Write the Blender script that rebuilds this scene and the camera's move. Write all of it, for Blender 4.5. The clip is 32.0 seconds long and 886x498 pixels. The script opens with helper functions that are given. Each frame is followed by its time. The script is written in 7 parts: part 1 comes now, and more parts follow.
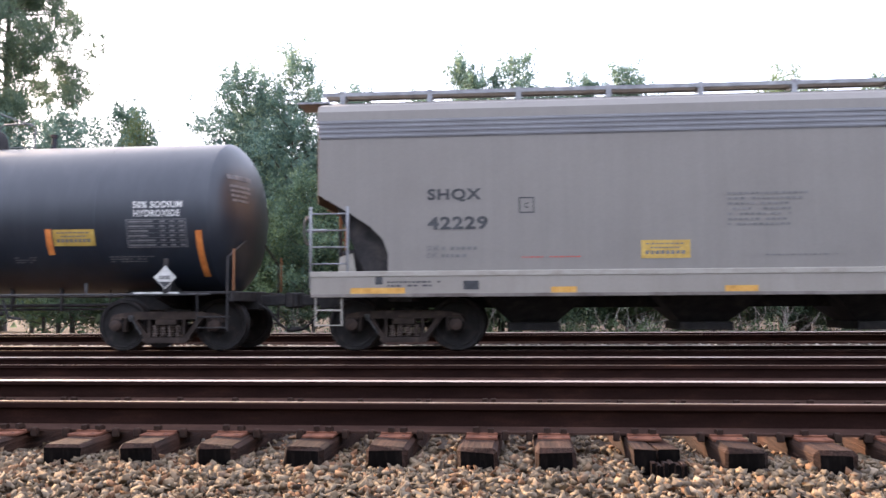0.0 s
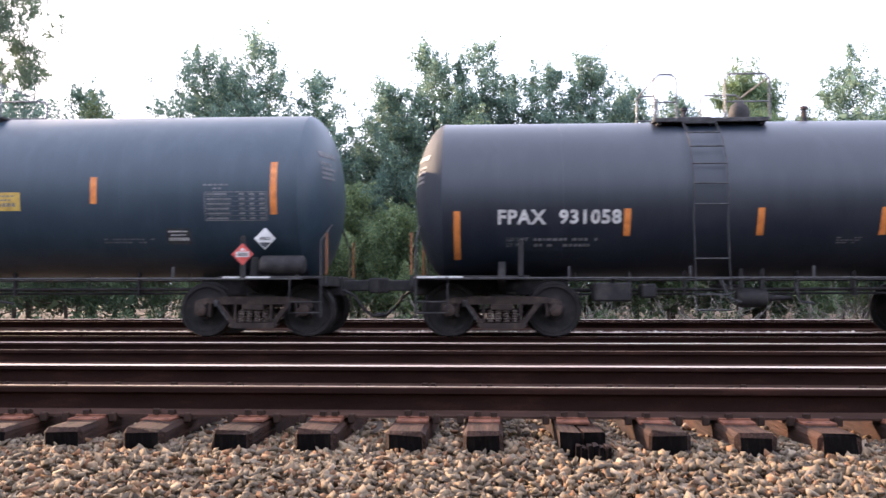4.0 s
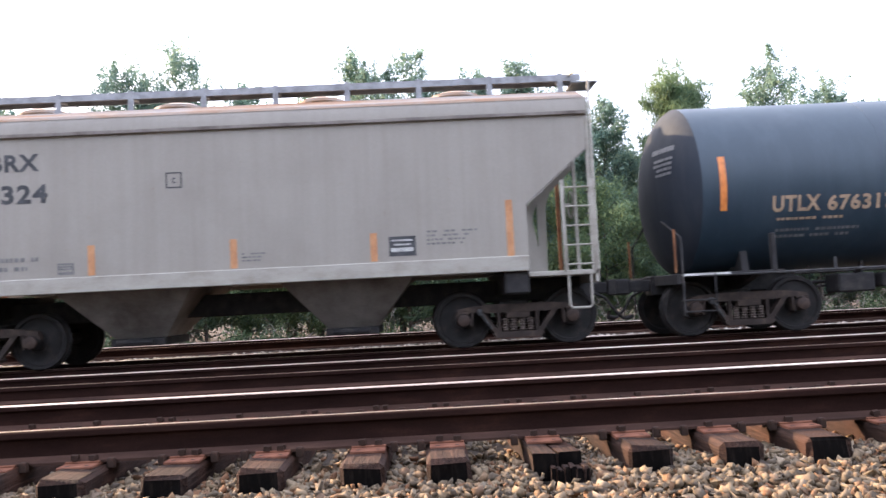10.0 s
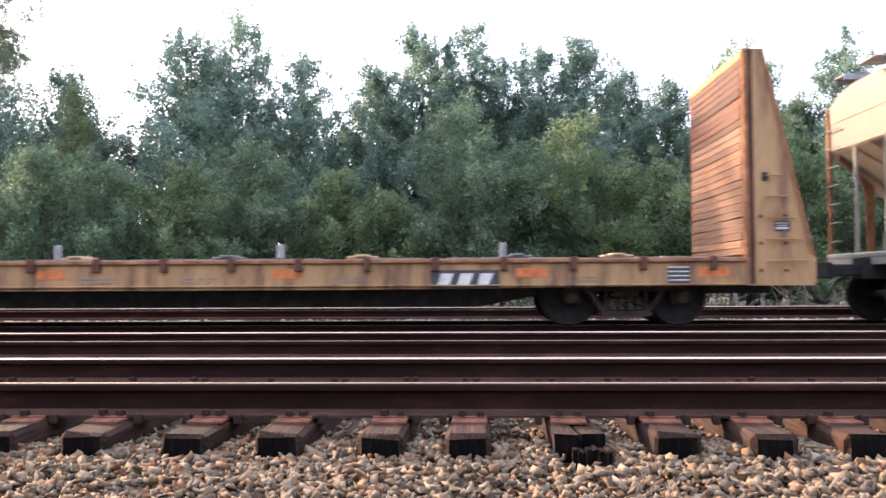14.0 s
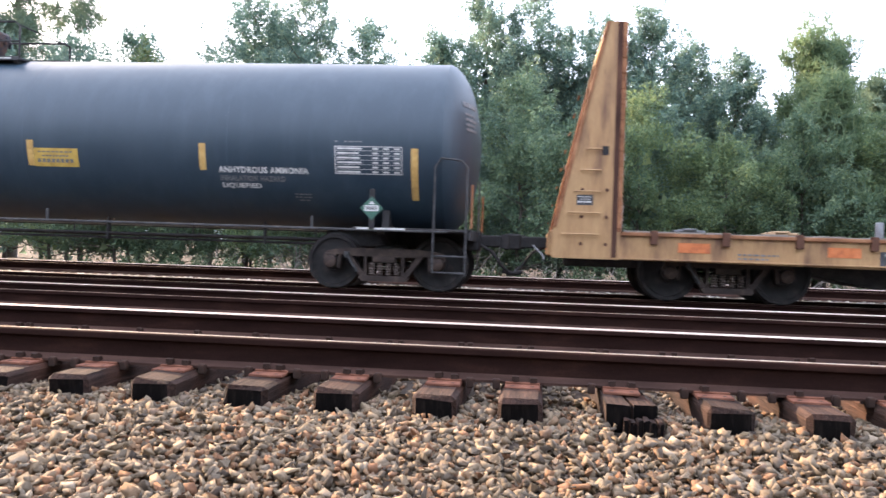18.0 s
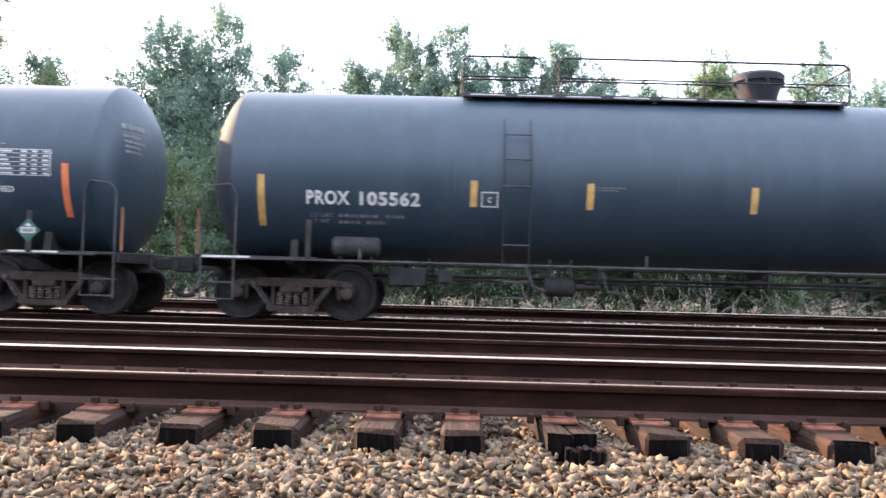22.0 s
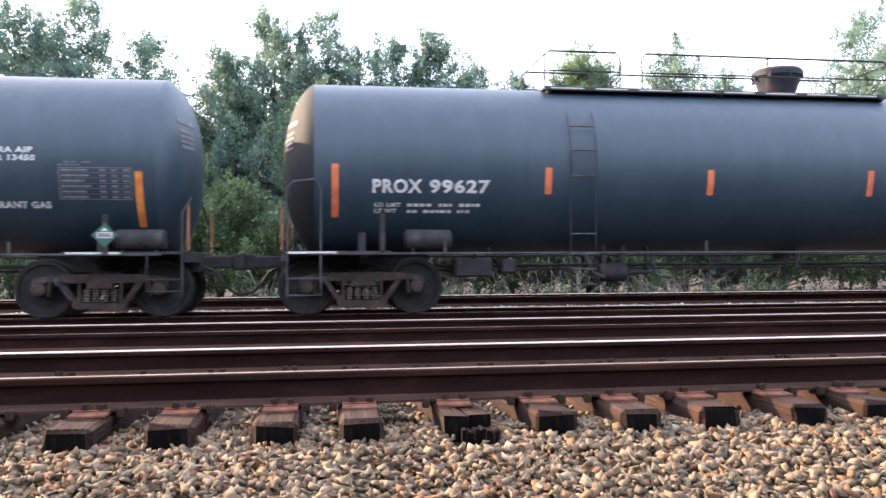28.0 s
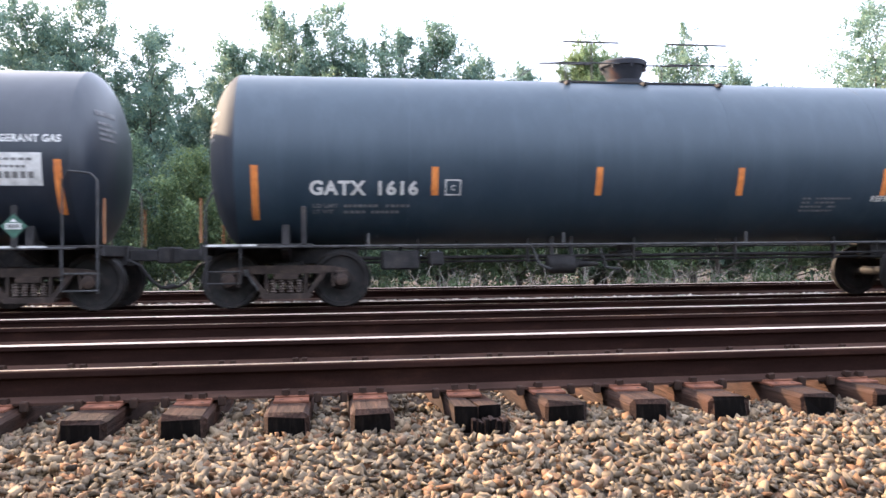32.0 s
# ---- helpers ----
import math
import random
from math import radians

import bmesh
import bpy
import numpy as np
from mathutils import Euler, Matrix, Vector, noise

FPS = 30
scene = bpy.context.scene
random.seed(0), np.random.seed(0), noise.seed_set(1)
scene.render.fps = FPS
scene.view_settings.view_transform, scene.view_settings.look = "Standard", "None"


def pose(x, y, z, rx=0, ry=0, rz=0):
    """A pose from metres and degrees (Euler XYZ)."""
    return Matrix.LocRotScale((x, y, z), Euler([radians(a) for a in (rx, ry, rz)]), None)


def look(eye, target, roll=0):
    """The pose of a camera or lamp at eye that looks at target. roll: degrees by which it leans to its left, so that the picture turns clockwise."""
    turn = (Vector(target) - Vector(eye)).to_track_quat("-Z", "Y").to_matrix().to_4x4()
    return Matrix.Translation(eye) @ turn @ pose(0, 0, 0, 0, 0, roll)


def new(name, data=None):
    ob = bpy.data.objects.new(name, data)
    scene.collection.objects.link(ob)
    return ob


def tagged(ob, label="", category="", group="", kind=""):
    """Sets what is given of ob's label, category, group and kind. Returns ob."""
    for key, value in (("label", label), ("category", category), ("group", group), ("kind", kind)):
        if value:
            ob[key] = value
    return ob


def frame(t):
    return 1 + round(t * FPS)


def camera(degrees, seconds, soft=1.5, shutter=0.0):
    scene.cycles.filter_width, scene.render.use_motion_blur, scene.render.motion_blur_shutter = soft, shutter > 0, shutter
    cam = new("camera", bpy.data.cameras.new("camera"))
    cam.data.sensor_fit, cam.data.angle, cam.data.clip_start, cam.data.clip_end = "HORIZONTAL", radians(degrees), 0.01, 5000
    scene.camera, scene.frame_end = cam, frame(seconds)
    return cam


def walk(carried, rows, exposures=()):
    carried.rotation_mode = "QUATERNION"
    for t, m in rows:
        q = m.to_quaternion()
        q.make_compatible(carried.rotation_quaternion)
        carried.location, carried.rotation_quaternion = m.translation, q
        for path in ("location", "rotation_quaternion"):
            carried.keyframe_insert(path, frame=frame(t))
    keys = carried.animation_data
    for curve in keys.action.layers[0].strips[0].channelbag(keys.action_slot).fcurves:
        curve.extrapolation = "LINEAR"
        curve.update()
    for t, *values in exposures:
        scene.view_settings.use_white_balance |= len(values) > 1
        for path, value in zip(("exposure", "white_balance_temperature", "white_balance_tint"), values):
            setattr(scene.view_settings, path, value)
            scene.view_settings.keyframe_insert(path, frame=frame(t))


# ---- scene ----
cam = camera(56.7, 32.0, 1.5, 0.4)
PATH = [
    (0, (-0.679, -6.038, 0.635), (-1.539, 3.903, 1.296), -0.34),
    (0.5, (-0.585, -6.044, 0.626), (-1.519, 3.895, 1.215), 0.18),
    (1, (-0.533, -6.062, 0.631), (-1.485, 3.870, 1.293), 0.41),
    (1.5, (-0.511, -6.046, 0.621), (-1.399, 3.895, 1.256), 0.72),
    (2, (-0.483, -6.046, 0.633), (-1.219, 3.903, 1.325), 0.45),
    (2.5, (-0.479, -6.031, 0.632), (-1.097, 3.923, 1.361), 0.38),
    (3, (-0.465, -6.027, 0.630), (-1.022, 3.932, 1.334), 0.38),
    (3.5, (-0.465, -6.039, 0.616), (-0.982, 3.928, 1.229), 0.19),
    (4, (-0.453, -6.027, 0.614), (-0.936, 3.948, 1.122), -0.06),
    (4.5, (-0.431, -6.015, 0.599), (-0.749, 3.975, 0.929), -0.57),
    (6.5, (-0.516, -5.869, 0.594), (-0.263, 4.124, 0.863), -1.23),
    (7, (-0.612, -5.709, 0.606), (-0.445, 4.284, 0.942), -1.65),
    (7.5, (-0.664, -5.608, 0.617), (-0.514, 4.381, 1.064), -1.96),
    (8, (-0.652, -5.596, 0.625), (-0.639, 4.388, 1.191), -2.14),
    (8.5, (-0.619, -5.572, 0.624), (-0.591, 4.411, 1.211), -2.17),
    (9, (-0.601, -5.559, 0.624), (-0.532, 4.422, 1.227), -2.25),
    (9.5, (-0.588, -5.561, 0.621), (-0.421, 4.418, 1.244), -2.56),
    (10, (-0.569, -5.568, 0.622), (-0.241, 4.407, 1.252), -2.90),
    (10.5, (-0.545, -5.562, 0.626), (0.007, 4.402, 1.262), -3.09),
    (11, (-0.515, -5.558, 0.622), (0.191, 4.399, 1.233), -3.13),
    (11.5, (-0.479, -5.553, 0.619), (0.268, 4.403, 1.173), -2.95),
    (12, (-0.439, -5.542, 0.603), (0.218, 4.424, 1.096), -2.81),
    (12.5, (-0.416, -5.507, 0.607), (0.128, 4.468, 1.068), -2.62),
    (13, (-0.418, -5.494, 0.611), (-0.147, 4.492, 1.061), -2.06),
    (13.5, (-0.420, -5.500, 0.608), (-0.457, 4.490, 1.037), -1.14),
    (14, (-0.419, -5.467, 0.595), (-0.791, 4.519, 0.959), -0.29),
    (14.5, (-0.394, -5.472, 0.608), (-1.153, 4.494, 0.920), 0.44),
    (15, (-0.400, -5.466, 0.605), (-1.418, 4.478, 0.909), 1.04),
    (15.5, (-0.398, -5.473, 0.596), (-1.629, 4.447, 0.869), 1.44),
    (17.5, (-0.412, -5.516, 0.584), (-1.826, 4.383, 0.700), 1.87),
    (18, (-0.423, -5.514, 0.578), (-1.492, 4.429, 0.555), 1.88),
    (18.5, (-0.434, -5.542, 0.580), (-1.325, 4.418, 0.577), 1.99),
    (19, (-0.445, -5.557, 0.577), (-1.107, 4.421, 0.596), 2.24),
    (19.5, (-0.456, -5.552, 0.579), (-0.959, 4.435, 0.653), 2.31),
    (20, (-0.461, -5.548, 0.578), (-0.816, 4.445, 0.689), 2.42),
    (20.5, (-0.470, -5.540, 0.576), (-0.764, 4.455, 0.737), 2.26),
    (21, (-0.479, -5.539, 0.578), (-0.716, 4.456, 0.773), 2.04),
    (21.5, (-0.485, -5.525, 0.585), (-0.652, 4.471, 0.844), 1.84),
    (22, (-0.565, -5.521, 0.592), (-0.604, 4.472, 0.942), 1.52),
    (22.5, (-0.638, -5.530, 0.604), (-0.485, 4.462, 0.994), 1.32),
    (23, (-0.675, -5.552, 0.605), (-0.331, 4.433, 1.026), 1.02),
    (23.5, (-0.664, -5.565, 0.614), (-0.032, 4.405, 1.040), 1.00),
    (24, (-0.671, -5.574, 0.622), (0.225, 4.376, 1.055), 1.33),
    (24.5, (-0.678, -5.560, 0.620), (0.420, 4.371, 1.047), 1.87),
    (25, (-0.683, -5.560, 0.609), (0.536, 4.358, 0.988), 2.59),
    (25.5, (-0.685, -5.563, 0.602), (0.580, 4.350, 0.959), 3.03),
    (27.5, (-0.676, -5.601, 0.595), (0.730, 4.297, 0.833), 0.38),
    (28, (-0.673, -5.603, 0.601), (0.818, 4.283, 0.819), -0.36),
    (28.5, (-0.671, -5.595, 0.599), (0.896, 4.280, 0.767), -0.77),
    (29, (-0.669, -5.591, 0.599), (0.971, 4.272, 0.763), -0.93),
    (29.5, (-0.670, -5.609, 0.605), (0.919, 4.263, 0.763), -0.96),
    (30, (-0.672, -5.612, 0.607), (0.843, 4.271, 0.758), -0.84),
    (30.5, (-0.673, -5.623, 0.597), (0.810, 4.266, 0.730), -0.79),
    (31, (-0.671, -5.622, 0.596), (0.820, 4.266, 0.689), -0.73),
    (31.5, (-0.691, -5.625, 0.594), (0.774, 4.267, 0.667), -0.54),
    (32, (-0.690, -5.618, 0.597), (0.718, 4.282, 0.719), -0.59),
]
walk(cam, [(t, look(eye, target, roll)) for t, eye, target, roll in PATH],
     [(0.0, 1.24, 6500, 18), (4.5, 1.26, 6400, 20), (7.5, 1.42, 6500, 16), (9.0, 1.40, 6500, 16), (12.0, 1.30, 6500, 18), (15.0, 1.38, 6400, 20), (19.0, 1.60, 6400, 14), (23.0, 1.58, 6400, 15), (28.0, 1.52, 6400, 15), (32.0, 1.58, 6400, 14)])

# How far the train has rolled, every half second, in metres
ROLLED = [
    -0.00, 1.84, 3.69, 5.53, 7.38, 9.23, 11.08, 12.94, 14.80, 16.67, 18.54, 20.42, 22.31,
    24.20, 26.09, 27.99, 29.89, 31.79, 33.69, 35.60, 37.51, 39.42, 41.33, 43.25, 45.17, 47.09,
    49.01, 50.93, 52.84, 54.75, 56.65, 58.56, 60.47, 62.39, 64.32, 66.25, 68.20, 70.15, 72.10,
    74.06, 76.02, 77.98, 79.93, 81.88, 83.83, 85.77, 87.70, 89.64, 91.57, 93.50, 95.42, 97.35,
    99.27, 101.18, 103.09, 104.98, 106.86, 108.73, 110.59, 112.45, 114.30, 116.14, 117.98, 119.82, 121.66,
]

# ---- daylight: a low hazy sun down the line, to the left and a little behind the trees ----
SUN_DIR = Vector((-0.76, 0.52, 0.40)).normalized()
world = bpy.data.worlds.new("sky")
scene.world = world
world.use_nodes = True
wn = world.node_tree.nodes
wl = world.node_tree.links
wn.clear()
sky = wn.new("ShaderNodeTexSky")
sky.sky_type = "NISHITA"
sky.sun_disc = False
sky.sun_elevation = math.asin(SUN_DIR.z)
sky.sun_rotation = math.atan2(SUN_DIR.x, SUN_DIR.y)
sky.air_density, sky.dust_density, sky.ozone_density = 1.0, 6.0, 1.0
sky_bg = wn.new("ShaderNodeBackground")
sky_bg.inputs["Strength"].default_value = 0.08
haze_bg = wn.new("ShaderNodeBackground")
haze_bg.inputs["Color"].default_value = (0.83, 0.92, 1.12, 1)
haze_bg.inputs["Strength"].default_value = 1.05
both = wn.new("ShaderNodeAddShader")
world_out = wn.new("ShaderNodeOutputWorld")
wl.new(sky.outputs[0], sky_bg.inputs["Color"])
wl.new(sky_bg.outputs[0], both.inputs[0])
wl.new(haze_bg.outputs[0], both.inputs[1])
wl.new(both.outputs[0], world_out.inputs["Surface"])

sun = new("sun", bpy.data.lights.new("sun", "SUN"))
sun.data.energy, sun.data.angle, sun.data.color = 6.4, radians(0.8), (1.0, 0.755, 0.49)
sun.matrix_world = look(SUN_DIR * 50, (0, 0, 0))


# ---- materials ----
class Nodes:
    """A node material, built up step by step."""

    def __init__(self, name):
        self.mat = bpy.data.materials.new(name)
        self.mat.use_nodes = True
        self.n, self.l = self.mat.node_tree.nodes, self.mat.node_tree.links
        self.bsdf = self.n["Principled BSDF"]
        self.co = self.n.new("ShaderNodeTexCoord")

    def link(self, a, b):
        self.l.new(a, b)

    def noise(self, scale, detail=4.0, rough=0.55, stretch=(1, 1, 1), coords="Object"):
        m = self.n.new("ShaderNodeMapping")
        m.inputs["Scale"].default_value = stretch
        self.link(self.co.outputs[coords], m.inputs["Vector"])
        t = self.n.new("ShaderNodeTexNoise")
        t.inputs["Scale"].default_value, t.inputs["Detail"].default_value, t.inputs["Roughness"].default_value = scale, detail, rough
        self.link(m.outputs[0], t.inputs["Vector"])
        return t.outputs["Fac"]

    def ramp(self, fac, stops):
        r = self.n.new("ShaderNodeValToRGB")
        while len(r.color_ramp.elements) < len(stops):
            r.color_ramp.elements.new(0.5)
        for e, (p, c) in zip(r.color_ramp.elements, stops):
            e.position = p
            e.color = (*c, 1) if len(c) == 3 else c
        self.link(fac, r.inputs["Fac"])
        return r.outputs["Color"]

    def mix(self, fac, a, b, kind="MIX"):
        m = self.n.new("ShaderNodeMix")
        m.data_type, m.blend_type = "RGBA", kind
        for sock, v in ((m.inputs[0], fac), (m.inputs[6], a), (m.inputs[7], b)):
            if isinstance(v, (int, float)):
                sock.default_value = v
            elif isinstance(v, tuple):
                sock.default_value = (*v, 1)
            else:
                self.link(v, sock)
        return m.outputs[2]

    def island(self):
        return self.n.new("ShaderNodeNewGeometry").outputs["Random Per Island"]

    def object_random(self):
        return self.n.new("ShaderNodeObjectInfo").outputs["Random"]

    def paint(self, colour, rough=0.6, metal=0.0):
        if isinstance(colour, tuple):
            self.bsdf.inputs["Base Color"].default_value = (*colour, 1)
        else:
            self.link(colour, self.bsdf.inputs["Base Color"])
        if isinstance(rough, (int, float)):
            self.bsdf.inputs["Roughness"].default_value = rough
        else:
            self.link(rough, self.bsdf.inputs["Roughness"])
        self.bsdf.inputs["Metallic"].default_value = metal
        return self

    def bump(self, height, distance, strength=0.6):
        b = self.n.new("ShaderNodeBump")
        b.inputs["Distance"].default_value, b.inputs["Strength"].default_value = distance, strength
        self.link(height, b.inputs["Height"])
        self.link(b.outputs[0], self.bsdf.inputs["Normal"])
        return self


def worn(name, base, dark, light, scale=6.0, stretch=(1, 1, 1), rough=0.6, metal=0.0, bump=0.0, fine=60.0, gloss=0.5):
    """A surface of one colour with stains at two scales."""
    m = Nodes(name)
    big = m.noise(scale, 6, 0.6, stretch)
    small = m.noise(fine, 4, 0.6, stretch)
    c = m.ramp(big, [(0.30, dark), (0.52, base), (0.75, light)])
    g = m.ramp(small, [(0.3, (0.72, 0.72, 0.72)), (0.7, (1.0, 1.0, 1.0))])
    m.paint(m.mix(0.7, c, g, "MULTIPLY"), rough, metal)
    m.bsdf.inputs["Specular IOR Level"].default_value = gloss
    if bump:
        m.bump(small, bump)
    return m.mat


def tank_paint(name, base, grime, dull=False, coat=0.12):
    """Dull black tank paint with grime lying in streaks that run down the shell."""
    m = Nodes(name)
    streak = m.noise(2.2, 5, 0.6, (1.6, 1.6, 0.12))
    blotch = m.noise(0.9, 4, 0.6)
    fine = m.noise(40, 3, 0.6)
    c = m.mix(m.ramp(streak, [(0.45, (0, 0, 0)), (0.8, (0.55, 0.55, 0.55))]), base, grime)
    c = m.mix(m.ramp(blotch, [(0.45, (0, 0, 0)), (0.75, (0.4, 0.4, 0.4))]), c, grime)
    c = m.mix(0.5, c, m.ramp(fine, [(0.3, (0.75, 0.75, 0.75)), (0.7, (1, 1, 1))]), "MULTIPLY")
    m.paint(c, m.ramp(blotch, [(0.3, (0.44, 0.44, 0.44)), (0.8, (0.58, 0.58, 0.58))]) if not dull else 0.75)
    m.bsdf.inputs["Coat Weight"].default_value, m.bsdf.inputs["Coat Roughness"].default_value = (0.0 if dull else coat), 0.34
    if dull:
        m.bsdf.inputs["Specular IOR Level"].default_value = 0.2
    m.bump(m.noise(1.4, 3, 0.5), 0.01, 0.25)
    return m.mat


def hopper_paint(name, base, stain, rust):
    """Grey car paint, streaked by rain, with rust along its edges."""
    m = Nodes(name)
    streak = m.noise(3.5, 6, 0.65, (1.5, 1.5, 0.07))
    cloud = m.noise(0.7, 5, 0.6)
    fine = m.noise(30, 4, 0.65)
    spots = m.noise(5, 8, 0.75)
    c = m.mix(m.ramp(streak, [(0.42, (0, 0, 0)), (0.80, (0.36, 0.36, 0.36))]), base, stain)
    c = m.mix(m.ramp(cloud, [(0.45, (0, 0, 0)), (0.75, (0.4, 0.4, 0.4))]), c, stain)
    c = m.mix(m.ramp(spots, [(0.64, (0, 0, 0)), (0.74, (0.7, 0.7, 0.7))]), c, rust)
    c = m.mix(0.4, c, m.ramp(fine, [(0.3, (0.8, 0.8, 0.8)), (0.7, (1, 1, 1))]), "MULTIPLY")
    m.paint(c, 0.55)
    m.bump(cloud, 0.02, 0.15)
    return m.mat


def rail_steel():
    """Rust-brown rail."""
    m = Nodes("rusty_rail_steel")
    a = m.noise(3, 6, 0.65, (0.4, 2, 2))
    b = m.noise(70, 4, 0.7)
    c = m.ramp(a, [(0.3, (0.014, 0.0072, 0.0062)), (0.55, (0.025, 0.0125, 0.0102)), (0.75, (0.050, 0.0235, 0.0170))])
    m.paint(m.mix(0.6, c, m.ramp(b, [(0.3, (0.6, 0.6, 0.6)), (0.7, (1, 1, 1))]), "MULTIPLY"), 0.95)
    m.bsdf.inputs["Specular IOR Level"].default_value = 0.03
    m.bump(b, 0.002, 0.5)
    return m.mat


def stone_mat(name, by_object=False):
    m = Nodes(name)
    pick = m.object_random() if by_object else m.island()
    c = m.ramp(pick, [(0.0, (0.054, 0.041, 0.032)), (0.12, (0.135, 0.105, 0.075)), (0.26, (0.240, 0.176, 0.112)), (0.38, (0.106, 0.086, 0.067)), (0.50, (0.200, 0.152, 0.100)), (0.60, (0.235, 0.172, 0.112)),
                      (0.70, (0.195, 0.112, 0.062)), (0.80, (0.175, 0.088, 0.048)), (0.90, (0.152, 0.126, 0.096)), (1.0, (0.290, 0.226, 0.160))])
    fleck = m.noise(45, 6, 0.7)
    cloud = m.noise(9, 4, 0.6)
    c = m.mix(0.75, c, m.ramp(fleck, [(0.3, (0.50, 0.48, 0.45)), (0.62, (1.0, 1.0, 1.0)), (0.8, (1.15, 1.12, 1.05))]), "MULTIPLY")
    c = m.mix(m.ramp(cloud, [(0.55, (0, 0, 0)), (0.75, (0.5, 0.5, 0.5))]), c, (0.27, 0.185, 0.12))
    m.paint(c, 0.85)
    m.bsdf.inputs["Specular IOR Level"].default_value = 0.15
    m.bump(fleck, 0.004, 0.5)
    return m.mat


def pale_stone():
    m = Nodes("sunlit_pale_ballast")
    c = m.ramp(m.island(), [(0.0, (0.34, 0.31, 0.28)), (0.5, (0.55, 0.51, 0.46)), (0.85, (0.66, 0.63, 0.58)), (1.0, (0.22, 0.18, 0.15))])
    c = m.mix(0.7, c, m.ramp(m.noise(30, 5, 0.7), [(0.3, (0.6, 0.58, 0.55)), (0.65, (1, 1, 1))]), "MULTIPLY")
    m.paint(c, 0.85)
    return m.mat


def stained_roof():
    """Grey roof paint with rust bleeding along the sheet."""
    m = Nodes("rust_bled_roof_paint")
    a = m.noise(1.1, 6, 0.65, (0.6, 3, 3))
    b = m.noise(40, 4, 0.6)
    c = m.ramp(a, [(0.36, (0.33, 0.305, 0.285)), (0.50, (0.37, 0.27, 0.205)), (0.64, (0.36, 0.175, 0.085)), (0.8, (0.24, 0.10, 0.05))])
    m.paint(m.mix(0.5, c, m.ramp(b, [(0.3, (0.7, 0.7, 0.7)), (0.7, (1, 1, 1))]), "MULTIPLY"), 0.75)
    return m.mat


def leaf_mat(name, stops, glow=0.45):
    m = Nodes(name)
    c = m.ramp(m.island(), stops)
    patch = m.noise(0.55, 3, 0.5)
    c = m.mix(0.6, c, m.ramp(patch, [(0.3, (0.72, 0.78, 0.80)), (0.7, (1.15, 1.12, 0.95))]), "MULTIPLY")
    m.paint(c, 0.55)
    m.bsdf.inputs["Specular IOR Level"].default_value = 0.22
    tr = m.n.new("ShaderNodeBsdfTranslucent")
    m.link(c, tr.inputs["Color"])
    mx = m.n.new("ShaderNodeMixShader")
    mx.inputs[0].default_value = glow
    m.link(m.bsdf.outputs[0], mx.inputs[1])
    m.link(tr.outputs[0], mx.inputs[2])
    m.link(mx.outputs[0], m.n["Material Output"].inputs["Surface"])
    return m.mat


M_RAIL = rail_steel()
M_HEAD = worn("dulled_rail_head", (0.66, 0.51, 0.42), (0.46, 0.33, 0.26), (0.78, 0.66, 0.57), 2.0, (0.2, 6, 6), 0.40, 1.0)
M_HEAD2 = worn("rust_tinged_rail_head", (0.80, 0.62, 0.46), (0.58, 0.42, 0.30), (0.88, 0.74, 0.58), 2.0, (0.2, 6, 6), 0.34, 1.0)
M_PLATE = worn("rusty_tie_plate", (0.200, 0.083, 0.052), (0.12, 0.050, 0.034), (0.265, 0.118, 0.076), 9, (1, 1, 1), 0.8, 0.0, 0.002, 90, gloss=0.12)
M_SPIKE = worn("dark_spike_steel", (0.045, 0.026, 0.020), (0.024, 0.016, 0.013), (0.09, 0.045, 0.03), 20, (1, 1, 1), 0.7, 0.0, 0.001, 120, gloss=0.12)
M_PALE = pale_stone()
M_STAINED = stained_roof()
M_BALLAST = stone_mat("ballast_stone")
M_STONE = stone_mat("ballast_stone_single", True)
M_SOIL = worn("gravel_and_dirt", (0.056, 0.042, 0.032), (0.030, 0.023, 0.018), (0.098, 0.076, 0.058), 2.5, (1, 1, 1), 0.95, 0.0, 0.02, 30, gloss=0.12)


def tie_wood():
    m = Nodes("creosoted_tie_wood")
    grain = m.noise(26, 6, 0.7, (1.6, 0.09, 1.6))
    broad = m.noise(2.2, 4, 0.6)
    pick = m.object_random()
    c = m.ramp(grain, [(0.25, (0.0085, 0.0058, 0.0052)), (0.5, (0.032, 0.0185, 0.0145)), (0.75, (0.078, 0.045, 0.034))])
    c = m.mix(m.ramp(broad, [(0.46, (0, 0, 0)), (0.72, (0.6, 0.6, 0.6))]), c, (0.10, 0.043, 0.026))
    c = m.mix(0.8, c, m.ramp(pick, [(0, (0.65, 0.65, 0.65)), (1, (1.15, 1.1, 1.05))]), "MULTIPLY")
    m.paint(c, 0.85)
    m.bsdf.inputs["Specular IOR Level"].default_value = 0.12
    m.bump(grain, 0.02, 0.9)
    return m.mat


M_TIE = tie_wood()
M_TIE_END = worn("shaded_creosote_end_grain", (0.006, 0.005, 0.0048), (0.004, 0.0035, 0.0033), (0.018, 0.014, 0.012), 14, (3, 1, 0.6), 0.95, 0.0, 0.004, 70, gloss=0.04)
M_BLACK = tank_paint("black_tank_paint", (0.0060, 0.0125, 0.023), (0.028, 0.034, 0.046), False, 0.34)
M_BLACK2 = tank_paint("blue_black_tank_paint", (0.0175, 0.037, 0.056), (0.045, 0.070, 0.092))
M_FRAME = worn("grimy_black_underframe", (0.034, 0.032, 0.033), (0.019, 0.018, 0.019), (0.07, 0.06, 0.055), 5, (1, 1, 1), 0.7, 0.0, 0.003, 40, gloss=0.2)
